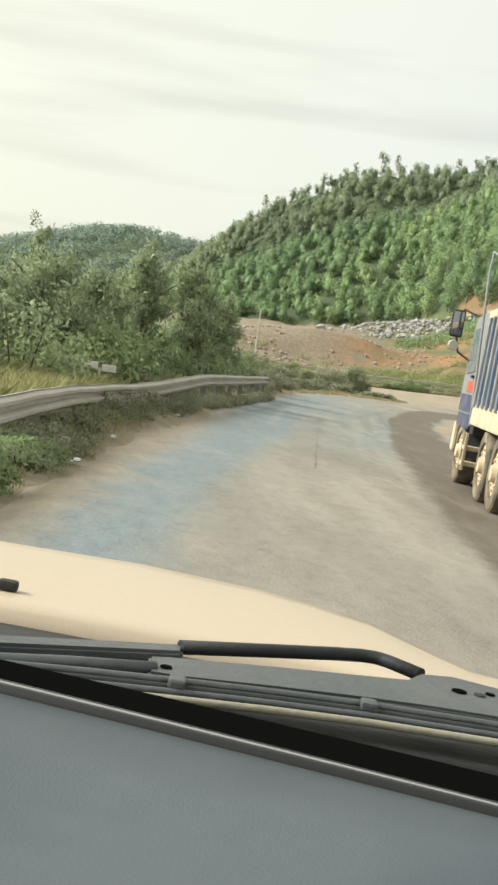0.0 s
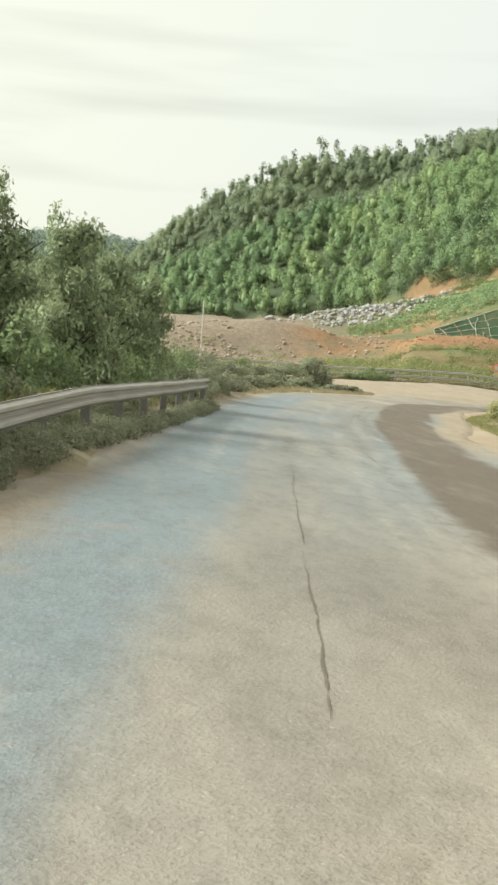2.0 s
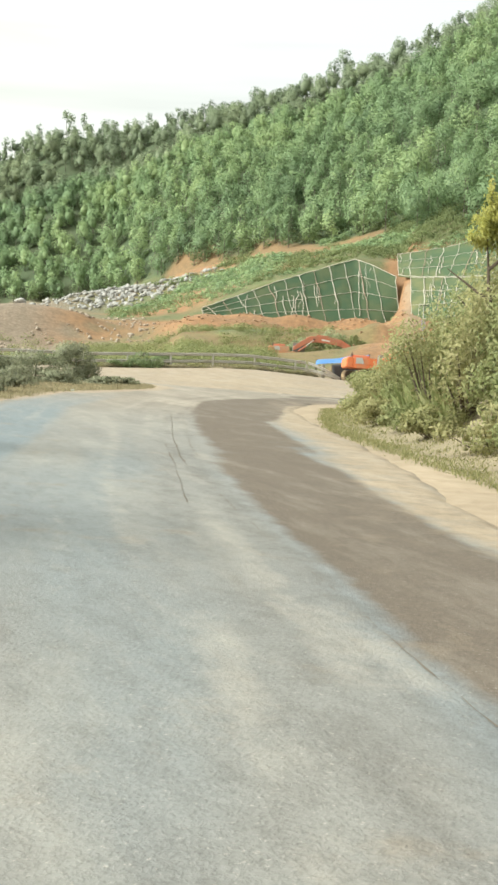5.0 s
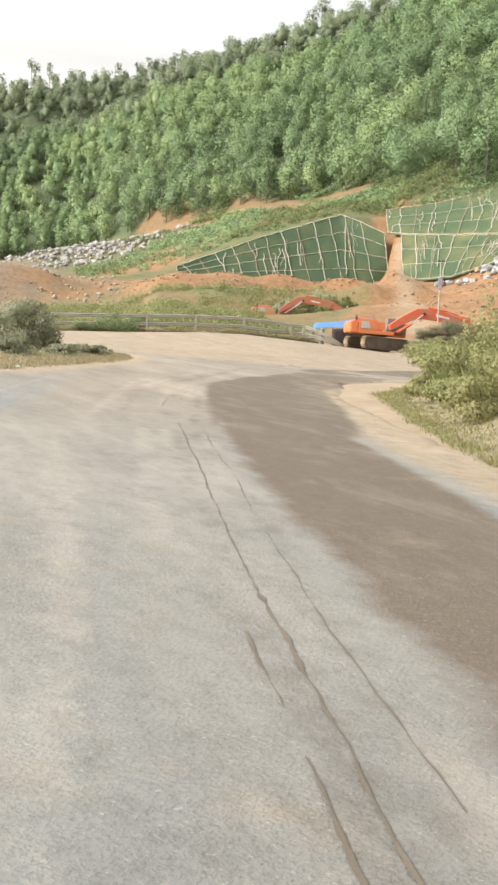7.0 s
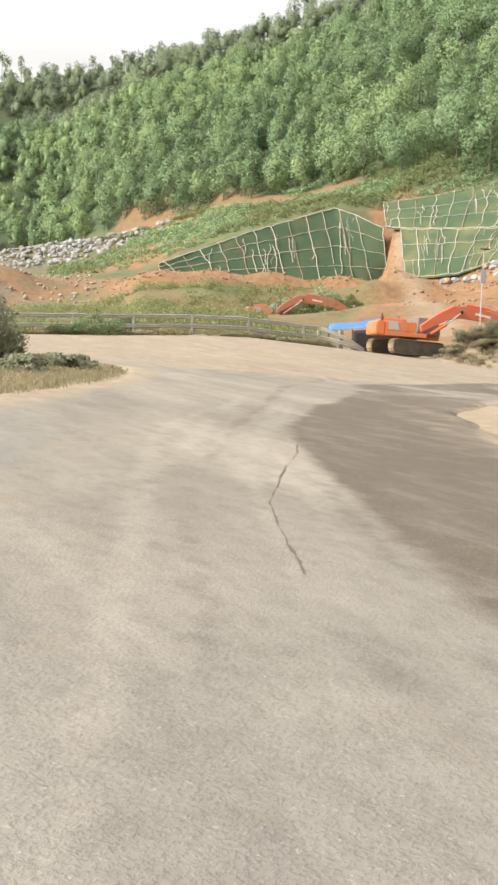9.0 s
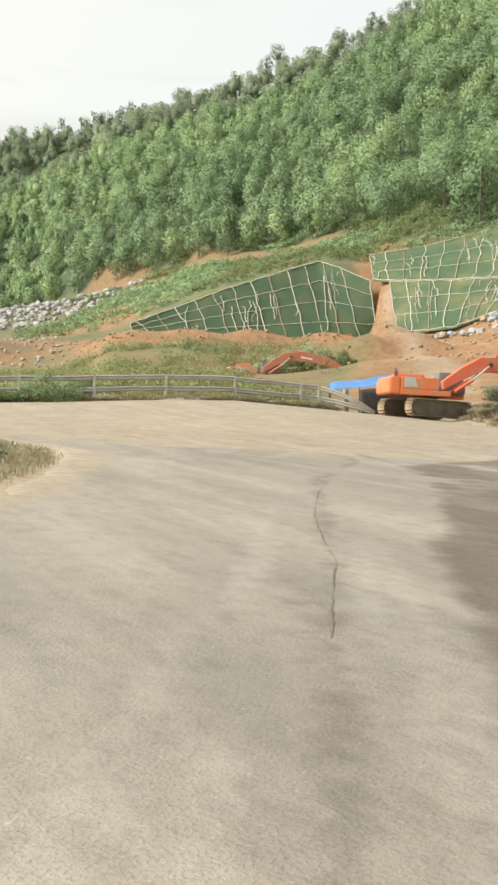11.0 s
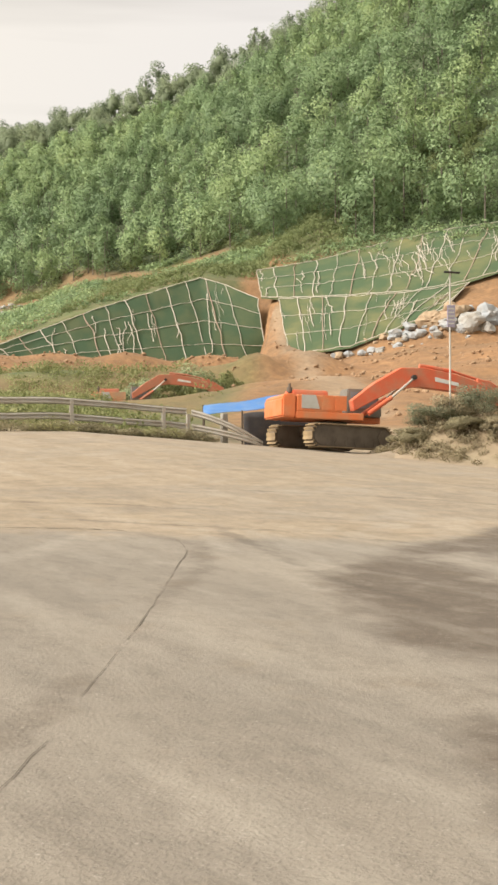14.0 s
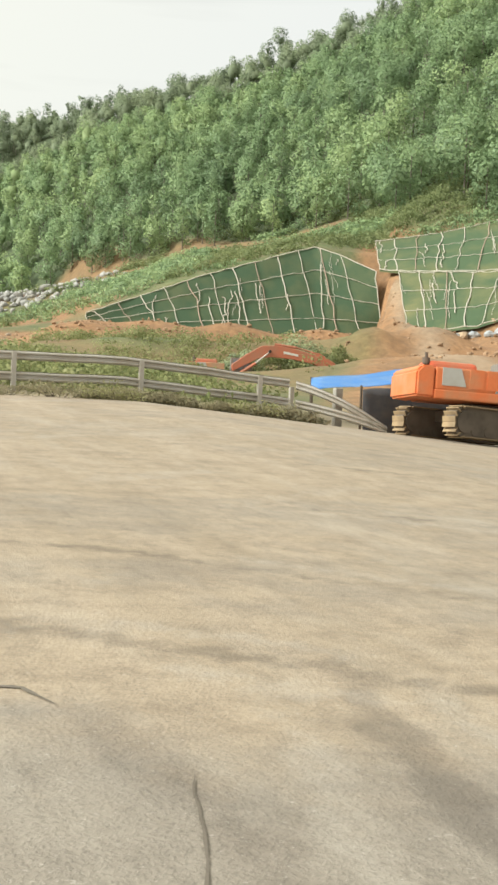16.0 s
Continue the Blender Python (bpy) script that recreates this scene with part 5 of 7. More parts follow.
# ---- netted slope ----
def slope_panel(outline_top, outline_base, columns, rows, label, lift=0.16, seed=1, tangles=12, shear=(-0.055, 0.0), clusters=((0.5, 0.06), (0.86, 0.07)), cover=NET):
    """A net laid on the cut slope between a base line and a top line, with its grid of ropes."""
    g = np.random.default_rng(seed)
    t = thing("slope_net", pose(0, 0, 0), label, "slope net", "slope nets")
    tb, tt = np.asarray(outline_base, float), np.asarray(outline_top, float)

    def share(q):
        s = np.concatenate([[0], np.cumsum(np.linalg.norm(np.diff(q, axis=0), axis=1))])
        return s / s[-1]
    kb, kt = share(tb), share(tt)

    def at(u, v):
        a = np.array([np.interp(u, kb, tb[:, i]) for i in range(3)])
        b = np.array([np.interp(u, kt, tt[:, i]) for i in range(3)])
        return a + (b - a) * v
    nu, nv = 60, 14
    V = np.array([at(u, v) for v in np.linspace(0, 1, nv) for u in np.linspace(0, 1, nu)])
    V[:, 1] += 0.5 * (fbm(V[:, 0] / 3, V[:, 2] / 3) - 0.5)
    V[:nu, 2] -= 0.35
    idx = np.arange(nu * nv).reshape(nv, nu)
    F = np.stack([idx[:-1, :-1], idx[:-1, 1:], idx[1:, 1:], idx[1:, :-1]], -1).reshape(-1, 4)
    net = mesh_object("net", V, F, cover, True)
    net.parent = t
    toward = np.array([-0.45, -0.85, 0.3]) * lift

    def rope(path, radius, material=None):
        bm = bmesh.new()
        for a, b in zip(path[:-1], path[1:]):
            rod(bm, a, b, radius, 5)
        part("rope", bm, material or ROPE, t)
    for i in range(columns + 1):
        u = i / columns
        tilt = (shear[0] + shear[1] * u) * (0 < i < columns)
        path = [at(np.clip(u + tilt * v + g.normal() * 0.003 * (0 < i < columns), 0, 1), v) + toward + g.normal(size=3) * 0.06 for v in np.linspace(0, 1, 9)]
        rope(path, 0.07 if i % 2 else 0.05, BROWN_ROPE if i % 3 == 2 else ROPE)
    for j in range(rows + 1):
        v = j / rows
        path = [at(u, v) + toward + np.array([0, 0, -0.07 * math.sin((u * columns % 1) * math.pi)]) + g.normal(size=3) * 0.05 for u in np.linspace(0, 1, columns * 3 + 1)]
        rope(path, 0.04 if 0 < j < rows else 0.06)
    for i in range(tangles):
        u, v = g.random(), g.uniform(0.3, 1.0)
        if i % 3:
            c = clusters[i % len(clusters)]
            u, v = float(np.clip(g.normal(*c), 0, 1)), g.uniform(0.6, 1.0)
        path = [at(u, v) + toward * 1.2]
        du = g.normal() * 0.004
        for k in range(g.integers(12, 26)):
            du = 0.6 * du + g.normal() * 0.0013
            u, v = np.clip(u + du, 0, 1), np.clip(v - 0.03 * abs(g.normal()) + 0.004, 0, 1)
            path.append(at(u, v) + toward * 1.2 + g.normal(size=3) * 0.04)
        rope(path, 0.02 + 0.045 * g.random())
    return t, at, toward


slope_panel([(64.3, 247.2, 9.6), (80.5, 248, 15.8), (96.9, 248.8, 21.0), (99.5, 245.5, 19.6), (102.4, 241.3, 17.4)],
            [(64.5, 246.0, 7.4), (80, 242, 7.2), (95, 239.5, 7.2), (99, 239.0, 7.6), (102.6, 238.8, 8.0)], 13, 4,
            "dark green slope net tied down with a grid of pale ropes", tangles=18)


slope_panel([(105.6, 247.5, 22.3), (114.4, 244.8, 24.0), (126.4, 240.2, 27.4), (134.9, 235.3, 29.2), (146, 226, 30.5)],
            [(103.0, 241.2, 17.7), (104.6, 238.2, 17.3), (111.8, 230.7, 17.3), (117.8, 224.6, 17.55), (124.2, 220.2, 18.75), (139.0, 216.4, 23.6)], 17, 3,
            "dark green slope net with loose tangled pale ropes", seed=2, tangles=46, shear=(-0.02, 0.26), clusters=((0.2, 0.08), (0.5, 0.05), (0.75, 0.1)), cover=YELLOWISH_NET)
slope_panel([(104.0, 237.8, 17.0), (111.7, 230.4, 17.1), (117.5, 224.4, 17.3), (124, 219.6, 18.4)],
            [(97.6, 223.6, 8.2), (104.0, 218.6, 9.2), (109.5, 217.8, 11.2), (117, 216, 14.2)], 10, 3,
            "dark green slope net with loose tangled pale ropes", seed=3, tangles=32, shear=(-0.02, 0.30), clusters=((0.15, 0.06), (0.7, 0.12)), cover=YELLOWISH_NET)


def stones(name, x, y, size, label, material, seed, sink=0.3):
    """Broken angular stones lying on the ground, as one object."""
    g = np.random.default_rng(seed)
    ico = bmesh.new()
    bmesh.ops.create_icosphere(ico, subdivisions=1, radius=1.0)
    bv = np.array([v.co[:] for v in ico.verts])
    bf = np.array([[v.index for v in f.verts] for f in ico.faces])
    ico.free()
    n = len(x)
    z = height(x, y)
    V = np.repeat(bv[None], n, 0) * (1 + 0.38 * g.normal(size=(n, len(bv), 1)).clip(-1.2, 1.2))
    sc = size[:, None, None] * np.stack([g.uniform(0.6, 1.2, n), g.uniform(0.6, 1.2, n), g.uniform(0.45, 0.9, n)], 1)[:, None, :]
    V = V * sc + np.stack([x, y, z + size * sink], 1)[:, None, :]
    F = bf[None] + (np.arange(n) * len(bv))[:, None, None]
    return tagged(mesh_object(name, V.reshape(-1, 3), F.reshape(-1, 3), material), label, "stones", kind="stuff")


def boulder(x, y, size, seed, material, label, group):
    g = np.random.default_rng(seed)
    bm = bmesh.new()
    bmesh.ops.create_icosphere(bm, subdivisions=3 if size > 1.4 else 2, radius=size)
    k = Vector(g.uniform(-9, 9, 3))
    for v in bm.verts:
        v.co *= 0.75 + 0.6 * noise.noise(v.co / size * 0.9 + k) + 0.22 * noise.noise(v.co / size * 2.6 - k)
        v.co.z *= 0.75
    ob = part("boulder", bm, material)
    ob.matrix_basis = pose(x, y, float(height(x, y)) + size * 0.25, 0, 0, g.uniform(0, 360))
    return tagged(ob, label, "boulder", group)


x, y, g = polar_points(5200, -10, 13, lambda th, u: 118 + 44 * u, 41)
keep = fbm(x / 7 + y / 11, y / 14) > 0.40
x, y = x[keep], y[keep]
stones("rubble", x, y, 0.05 + 0.42 * g.random(len(x)) ** 5, "broken brown stones on the spoil heap", GRAVEL_ROCK, 42)
x, y = g.normal(64, 9.5, 1700).clip(38, 88), g.normal(318, 5, 1700)
stones("rubble", x, y, 0.12 + 0.8 * g.random(1700) ** 4, "pile of pale grey broken stones", ROCK, 43)
x, y, g = polar_points(5200, 27, 46, lambda th, u: base_radius(th) - 70 + 70 * u, 44)
keep = fbm(x / 6, y / 6) > 0.45
x, y = x[keep], y[keep]
stones("rubble", x, y, 0.04 + 0.26 * g.random(len(x)) ** 7, "stones strewn over the dirt slope", CLOD, 45)
g = np.random.default_rng(77)
PLACED = [(111.7, 216.1, 1.25), (113.3, 213.8, 1.9), (113.6, 210.3, 1.5), (115.8, 208.3, 2.0), (114.6, 208.6, 1.2), (108.6, 217.7, 1.0), (109.6, 216.5, 1.05), (116.9, 206.8, 1.3), (119.4, 205.8, 1.7),
          (102.3, 218.8, 1.0), (103.4, 218.2, 0.75), (111.8, 210.4, 1.0), (111.1, 213.0, 1.1), (115.2, 211.4, 2.2), (118.2, 208.2, 2.1), (121.6, 204.6, 1.9)]
for i in range(104):
    if i < len(PLACED):
        x, y, size = PLACED[i]
    else:
        sx, q = g.normal(0, 5.4), g.normal(0, 1.9)
        x, y, size = 114.2 + 0.85 * sx + 0.3 * q, 211.2 - 0.62 * sx + 0.9 * q, 0.3 + 0.8 * g.random() ** 2
    boulder(x, y, size, 600 + i, (BLUE_ROCK, RUST_ROCK, BLUE_ROCK, ROCK)[i % 4], "brown stained broken boulder on the dirt slope" if i % 4 == 1 else "pale blue grey broken boulder on the dirt slope", "boulders under the slope nets")
x, y, g = polar_points(700, 13, 30, lambda th, u: base_radius(th) - 20 + 19 * u, 46)
stones("rubble", x, y, 0.06 + 0.24 * g.random(700) ** 3, "clods and stones on the dirt heaps under the net", CLOD, 47)
boulder(29.2, 243.8, 1.5, 700, ROCK, "large pale boulder on top of the spoil heap", "")
for i in range(14):
    boulder(rng.normal(63, 7), rng.normal(317, 4), rng.uniform(0.6, 1.2), 720 + i, ROCK, "pale grey boulder on the stone pile", "boulders on the stone pile")

# cracks and tar seams in the road
SEAM = worn("crack_filling", (0.135, 0.113, 0.086), (0.195, 0.167, 0.13), 0.9, scale=1.5, amount=0.9)
# a line on the road, its width, how whole it is
SEAMS = [([(2.2, 16.5), (2.66, 20.2), (3.06, 23.5), (3.56, 27.4), (4.16, 32.2), (4.6, 36)], 0.014, 0.06), ([(7.9, 43.7), (10.2, 54), (13.2, 66)], 0.018, 0.0),
         ([(18.7, 84.1), (19.4, 85.6), (20.3, 87.3), (21.5, 90.2), (23.8, 95), (25.6, 98.3), (27.5, 101.6), (29, 104.4), (30.4, 107.1), (30.9, 108.6)], 0.016, 0.10),
         ([(14, 113), (19, 110.6), (25.9, 109.7), (29, 110.2), (30.5, 109.8), (30.9, 108.6)], 0.036, 0.03),
         ([(1.44, 12.59), (1.7, 12.78), (1.93, 12.8), (2.12, 12.76), (2.28, 12.66)], 0.026, 0.12), ([(0.49, 11.8), (0.75, 11.92)], 0.03, 0.2),
         ([(13.0, 68), (14.6, 73), (18, 80)], 0.025, 0.0), ([(13.4, 68.2), (10.6, 57), (8.9, 49.4), (8.33, 45.5), (7.98, 43.1), (7.73, 41.4), (7.4, 39.2), (6.9, 36)], 0.026, 0.08),
         ([(9.66, 53.7), (8.31, 47.7), (7.77, 45.1)], 0.026, 0.08), ([(5.75, 33), (5.52, 30.9), (5.2, 28.6)], 0.035, 0.05)]
for i, (line, wd, whole) in enumerate(SEAMS):
    g = np.random.default_rng(900 + i)
    pts = np.array(along_plan(line, 0.05))
    pts = pts + 0.16 * np.stack([fbm(pts[:, 0] * 0.35 + i, pts[:, 1] * 0.35) - 0.5, fbm(pts[:, 0] * 0.35, pts[:, 1] * 0.35 + 7 + i) - 0.5], 1)
    pts = pts + 0.035 * np.stack([fbm(pts[:, 0] * 3 + i, pts[:, 1] * 3) - 0.5, fbm(pts[:, 0] * 3, pts[:, 1] * 3 + 7 + i) - 0.5], 1)
    d = np.gradient(pts, axis=0)
    d /= np.linalg.norm(d, axis=1)[:, None]
    nrm = np.stack([-d[:, 1], d[:, 0]], 1)
    gap = fbm(pts[:, 0] * 0.9 + 20, pts[:, 1] * 0.9) + whole
    wv = wd * (0.5 + 1.0 * fbm(pts[:, 0] * 2.3 + i, pts[:, 1] * 2.3)[:, None]) * np.clip(2.6 * fbm(pts[:, 0] * 7 + i, pts[:, 1] * 7)[:, None] - 0.5, 0.15, 1.6) * np.clip(gap * 3.0 - 1.05, 0.0, 1.1)[:, None]
    a, b = pts + nrm * wv / 2, pts - nrm * wv / 2
    V = np.concatenate([np.column_stack([q, height(q[:, 0], q[:, 1]) + 0.036 + 0.015 * (fbm(q[:, 0] / 3, q[:, 1] / 3) - 0.5)]) for q in (a, b)])
    n = len(pts)
    k = np.arange(n - 1)
    ob = mesh_object("crack", V, np.stack([k, k + n, k + n + 1, k + 1], 1)[gap[:-1] > 0.42], SEAM)
    ob.parent = road


# ---- excavator ----
def excavator(m, label, boom_angle=0.0, ORANGE=ORANGE, ORANGE_PALE=ORANGE_PALE):
    """A crawler excavator, front along +x, ground at z = 0."""
    e = thing("excavator", m, label, "excavator", "excavators")
    for side in (-1, 1):
        bm = bmesh.new()
        outline = []
        for k in range(13):
            a = math.pi / 2 + math.pi * k / 12
            outline.append((-1.9 + 0.5 * math.cos(a), 0.52 + 0.5 * math.sin(a)))
        for k in range(13):
            a = -math.pi / 2 + math.pi * k / 12
            outline.append((1.9 + 0.5 * math.cos(a), 0.52 + 0.5 * math.sin(a)))
        prism(bm, [(x, z) for x, z in outline], 0.42, offset=side * 1.3)
        tr = part("track_frame", bm, TRACK, e)
        # shoes round the track
        per = []
        for i in range(60):
            s = i / 60 * (7.6 + 2 * math.pi * 0.5)
            if s < 3.8:
                per.append((-1.9 + s, 1.03, 0))
            elif s < 3.8 + math.pi * 0.5:
                a = (s - 3.8) / 0.5
                per.append((1.9 + 0.51 * math.sin(a), 0.52 + 0.51 * math.cos(a), -a))
            elif s < 7.6 + math.pi * 0.5:
                per.append((1.9 - (s - 3.8 - math.pi * 0.5), 0.01, math.pi))
            else:
                a = (s - 7.6 - math.pi * 0.5) / 0.5
                per.append((-1.9 - 0.51 * math.sin(a), 0.52 - 0.51 * math.cos(a), math.pi - a))
        bm = bmesh.new()
        box(bm, (0, 0, 0), (0.19, 0.62, 0.04), bevel=0.01)
        box(bm, (0.04, 0, 0.022), (0.025, 0.62, 0.022))
        first = part("track_shoe", bm, TRACK_SHOE, tr)
        for i, (x, z, a) in enumerate(per):
            ob = first if i == 0 else new("track_shoe", first.data)
            ob.parent = tr
            ob.matrix_basis = Matrix.Translation((x, side * 1.3, max(z, 0.03))) @ Matrix.Rotation(-a * -1, 4, "Y")
        for i in range(6):
            bm = bmesh.new()
            rod(bm, (-1.45 + i * 0.58, side * 1.3 - 0.225, 0.25), (-1.45 + i * 0.58, side * 1.3 + 0.225, 0.25), 0.17, 12)
            part("roller", bm, TRACK, tr)
        for x in (-1.9, 1.9):
            bm = bmesh.new()
            rod(bm, (x, side * 1.3 - 0.26, 0.52), (x, side * 1.3 + 0.26, 0.52), 0.36, 16)
            part("sprocket", bm, TRACK, tr)
    bm = bmesh.new()
    box(bm, (0, 0, 0.78), (1.9, 2.3, 0.4), bevel=0.05)
    rod(bm, (0, 0, 0.95), (0, 0, 1.22), 0.75, 24)
    part("undercarriage", bm, TRACK, e)
    bm = bmesh.new()
    box(bm, (-0.5, -0.35, 1.43), (3.2, 2.05, 0.32), bevel=0.05)
    box(bm, (0.35, 0.95, 1.43), (4.7, 0.75, 0.32), bevel=0.05)
    part("deck", bm, ORANGE_PALE, e)
    bm = bmesh.new()
    prism(bm, [(-2.75, 1.32), (-2.1, 1.28), (-2.1, 2.36), (-2.55, 2.36), (-2.75, 2.16)], 2.75)
    bmesh.ops.bevel(bm, geom=bm.edges[:], offset=0.07, segments=2, affect="EDGES")
    part("counterweight", bm, ORANGE_PALE, e)
    bm = bmesh.new()
    box(bm, (-1.0, -0.85, 1.95), (2.15, 1.05, 0.76), bevel=0.06)
    body = part("side_housing", bm, ORANGE_PALE, e)
    bm = bmesh.new()
    prism(bm, [(-1.85, 1.72), (-1.0, 1.72), (-1.2, 2.32), (-1.85, 2.32)], 0.03, offset=-1.385)
    part("side_hatch", bm, HATCH_REFLECTION, body, "panel painted pale grey as a window reflection")
    for x in (-0.62, 0.0):
        bm = bmesh.new()
        box(bm, (x, -1.382, 2.0), (0.52, 0.02, 0.66), bevel=0.008)
        part("door_panel", bm, ORANGE_PALE, body)
    bm = bmesh.new()
    box(bm, (-1.1, 0.25, 2.28), (1.9, 1.3, 0.72), bevel=0.12, taper=(0.9, 0.9))
    part("engine_hood", bm, ORANGE, e)
    bm = bmesh.new()
    rod(bm, (-2.05, -0.2, 2.3), (-2.05, -0.2, 2.9), 0.06, 10)
    rod(bm, (-2.05, -0.2, 2.5), (-2.05, -0.2, 2.72), 0.13, 12)
    part("exhaust", bm, TRACK, e)
    # cab on the far side
    bm = bmesh.new()
    prism(bm, [(0.9, 1.55), (2.65, 1.55), (2.65, 2.0), (2.35, 2.85), (0.95, 2.85)], 1.05, offset=0.85)
    bmesh.ops.bevel(bm, geom=bm.edges[:], offset=0.05, segments=2, affect="EDGES")
    cab = part("cab", bm, CAB_GREY, e)
    for off in (0.31, 1.39):
        bm = bmesh.new()
        prism(bm, [(1.1, 1.95), (1.85, 1.95), (1.85, 2.7), (1.1, 2.7)], 0.03, offset=off)
        part("cab_window", bm, GLASS_DARK, cab)
        bm = bmesh.new()
        prism(bm, [(1.95, 1.95), (2.5, 2.05), (2.26, 2.7), (1.95, 2.7)], 0.03, offset=off)
        part("cab_window", bm, GLASS_DARK, cab)
    # boom: banana shape in the x-z plane
    bm = bmesh.new()
    low = [(1.0, 1.75), (2.0, 2.3), (3.0, 2.82), (4.1, 3.0), (5.8, 2.88), (7.6, 2.55)]
    up = [(7.9, 3.2), (6.2, 3.66), (4.5, 3.92), (3.3, 3.86), (2.0, 3.1), (0.9, 2.25)]
    prism(bm, low + up, 0.5, offset=-0.15)
    bmesh.ops.bevel(bm, geom=bm.edges[:], offset=0.03, segments=1, affect="EDGES")
    boom = part("boom", bm, ORANGE, e)
    bm = bmesh.new()
    prism(bm, [(5.0, 3.30), (6.2, 3.12), (6.2, 3.28), (5.0, 3.50)], 0.02, offset=-0.412)
    part("lettering", bm, WHITE, boom, "faded white letters as a bar")
    for side in (-0.5, 0.2):
        bm = bmesh.new()
        rod(bm, (1.65, side, 1.65), (2.8, side, 2.45), 0.11, 12)
        part("boom_cylinder", bm, ORANGE, boom)
        bm = bmesh.new()
        rod(bm, (2.8, side, 2.45), (3.9, side, 3.4), 0.055, 10)
        part("cylinder_rod", bm, ZINC, boom)
    bm = bmesh.new()
    rod(bm, (3.9, -0.6, 3.42), (3.9, 0.3, 3.42), 0.12, 12)
    part("boom_pin", bm, BLACK, boom)
    bm = bmesh.new()
    rod(bm, (4.3, -0.15, 4.02), (6.0, -0.15, 3.84), 0.10, 12)
    rod(bm, (6.0, -0.15, 3.84), (7.4, -0.15, 3.5), 0.06, 10)
    part("stick_cylinder", bm, ORANGE, boom)
    bm = bmesh.new()
    prism(bm, [(7.2, 3.55), (7.9, 3.45), (9.1, 2.75), (10.7, 1.30), (10.4, 1.10), (8.7, 2.05), (7.4, 2.60)], 0.38, offset=-0.15)
    bmesh.ops.bevel(bm, geom=bm.edges[:], offset=0.03, segments=1, affect="EDGES")
    part("stick", bm, ORANGE, e)
    bm = bmesh.new()
    prism(bm, [(10.3, 1.45), (10.8, 1.45), (11.2, 1.0), (11.0, 0.5), (10.4, 0.52), (10.05, 0.95), (10.5, 0.8), (10.75, 1.0)], 1.1, offset=-0.15)
    part("bucket", bm, TRACK, e)
    swing = Matrix.Rotation(radians(boom_angle), 4, 'Z')
    for o in list(e.children):
        if o.name.split('.')[0] not in ('track_frame', 'undercarriage'):
            o.matrix_basis = swing @ o.matrix_basis
    return e


excavator(pose(51.53, 138.1, -1.30, -2.0, 3.5, 9.5), "faded orange crawler excavator with its boom stretched out", -21.0)
ex2 = excavator(pose(61, 189, float(height(61, 189)), 0, 0, -8), "dusty red brown crawler excavator standing behind the guard rail", -8.0, DUSTY_RED, DUSTY_ORANGE)

# ---- poles ----
def pole(x, y, h, radius, label):
    t = thing("pole", pose(x, y, float(height(x, y))), label, "pole")
    bm = bmesh.new()
    rod(bm, (0, 0, -0.3), (0, 0, h), radius, 10, radius * 0.75)
    part("shaft", bm, PALE_STEEL, t)
    return t


p1 = pole(54.9, 133.6, 8.0, 0.05, "thin pale steel pole with a small sign")
p1.location.z = -1.5
bm = bmesh.new()
box(bm, (0, -0.08, 6.0), (0.42, 0.03, 0.95), bevel=0.01)
LILAC = worn("lilac_board", (0.42, 0.38, 0.52), (0.40, 0.36, 0.40), 0.6)
sg = part("sign_board", bm, LILAC, p1, "pale purple notice board")
for k in range(5):
    bm = bmesh.new()
    box(bm, (0, -0.101, 5.68 + k * 0.16), (0.32, 0.012, 0.06), bevel=0.003)
    part("text_bar", bm, WHITE, sg)
bm = bmesh.new()
box(bm, (0.1, 0, 7.9), (0.8, 0.12, 0.08), bevel=0.02)
part("lamp_arm", bm, BLACK, p1)
BLUEBOX = worn("blue_box", (0.06, 0.09, 0.2), (0.2, 0.18, 0.16), 0.5)
pole(9.2, 142.0, 7.6, 0.10, "white roadside pole standing behind the bushes")
p2 = pole(61.0, 136.5, 3.9, 0.05, "short pale pole with a small lamp box")
bm = bmesh.new()
box(bm, (0, 0, 3.8), (0.4, 0.2, 0.12), bevel=0.02)
part("lamp_box", bm, BLACK, p2)
bm = bmesh.new()
box(bm, (0, 0, 1.2), (0.3, 0.3, 1.0), bevel=0.03)
part("control_box", bm, BLUEBOX, p2, "dark blue control box")

# ---- tarpaulin shelter and litter at the junction ----
def cloth(name, corners, material, parent, sag=0.12, nu=14, nv=8, label=""):
    """A hanging or draped sheet between four corners, with folds and a little thickness."""
    a, b, c, d = [np.array(p, float) for p in corners]
    V = []
    for j in range(nv):
        for i in range(nu):
            u, v = i / (nu - 1), j / (nv - 1)
            p = (a * (1 - u) + b * u) * (1 - v) + (d * (1 - u) + c * u) * v
            p = p + np.array([0, 0.05 * math.sin(u * 19 + v * 3), -sag * math.sin(u * math.pi) * math.sin(v * math.pi) + 0.04 * math.sin(u * 11 + v * 7)])
            V.append(p)
    V = np.array(V)
    k = np.arange(nu * nv).reshape(nv, nu)
    F = np.stack([k[:-1, :-1], k[:-1, 1:], k[1:, 1:], k[1:, :-1]], -1).reshape(-1, 4)
    ob = mesh_object(name, V, F, material, True)
    mod = ob.modifiers.new("thick", "SOLIDIFY")
    mod.thickness = 0.012
    ob.parent = parent
    if label:
        ob["label"] = label
    return ob


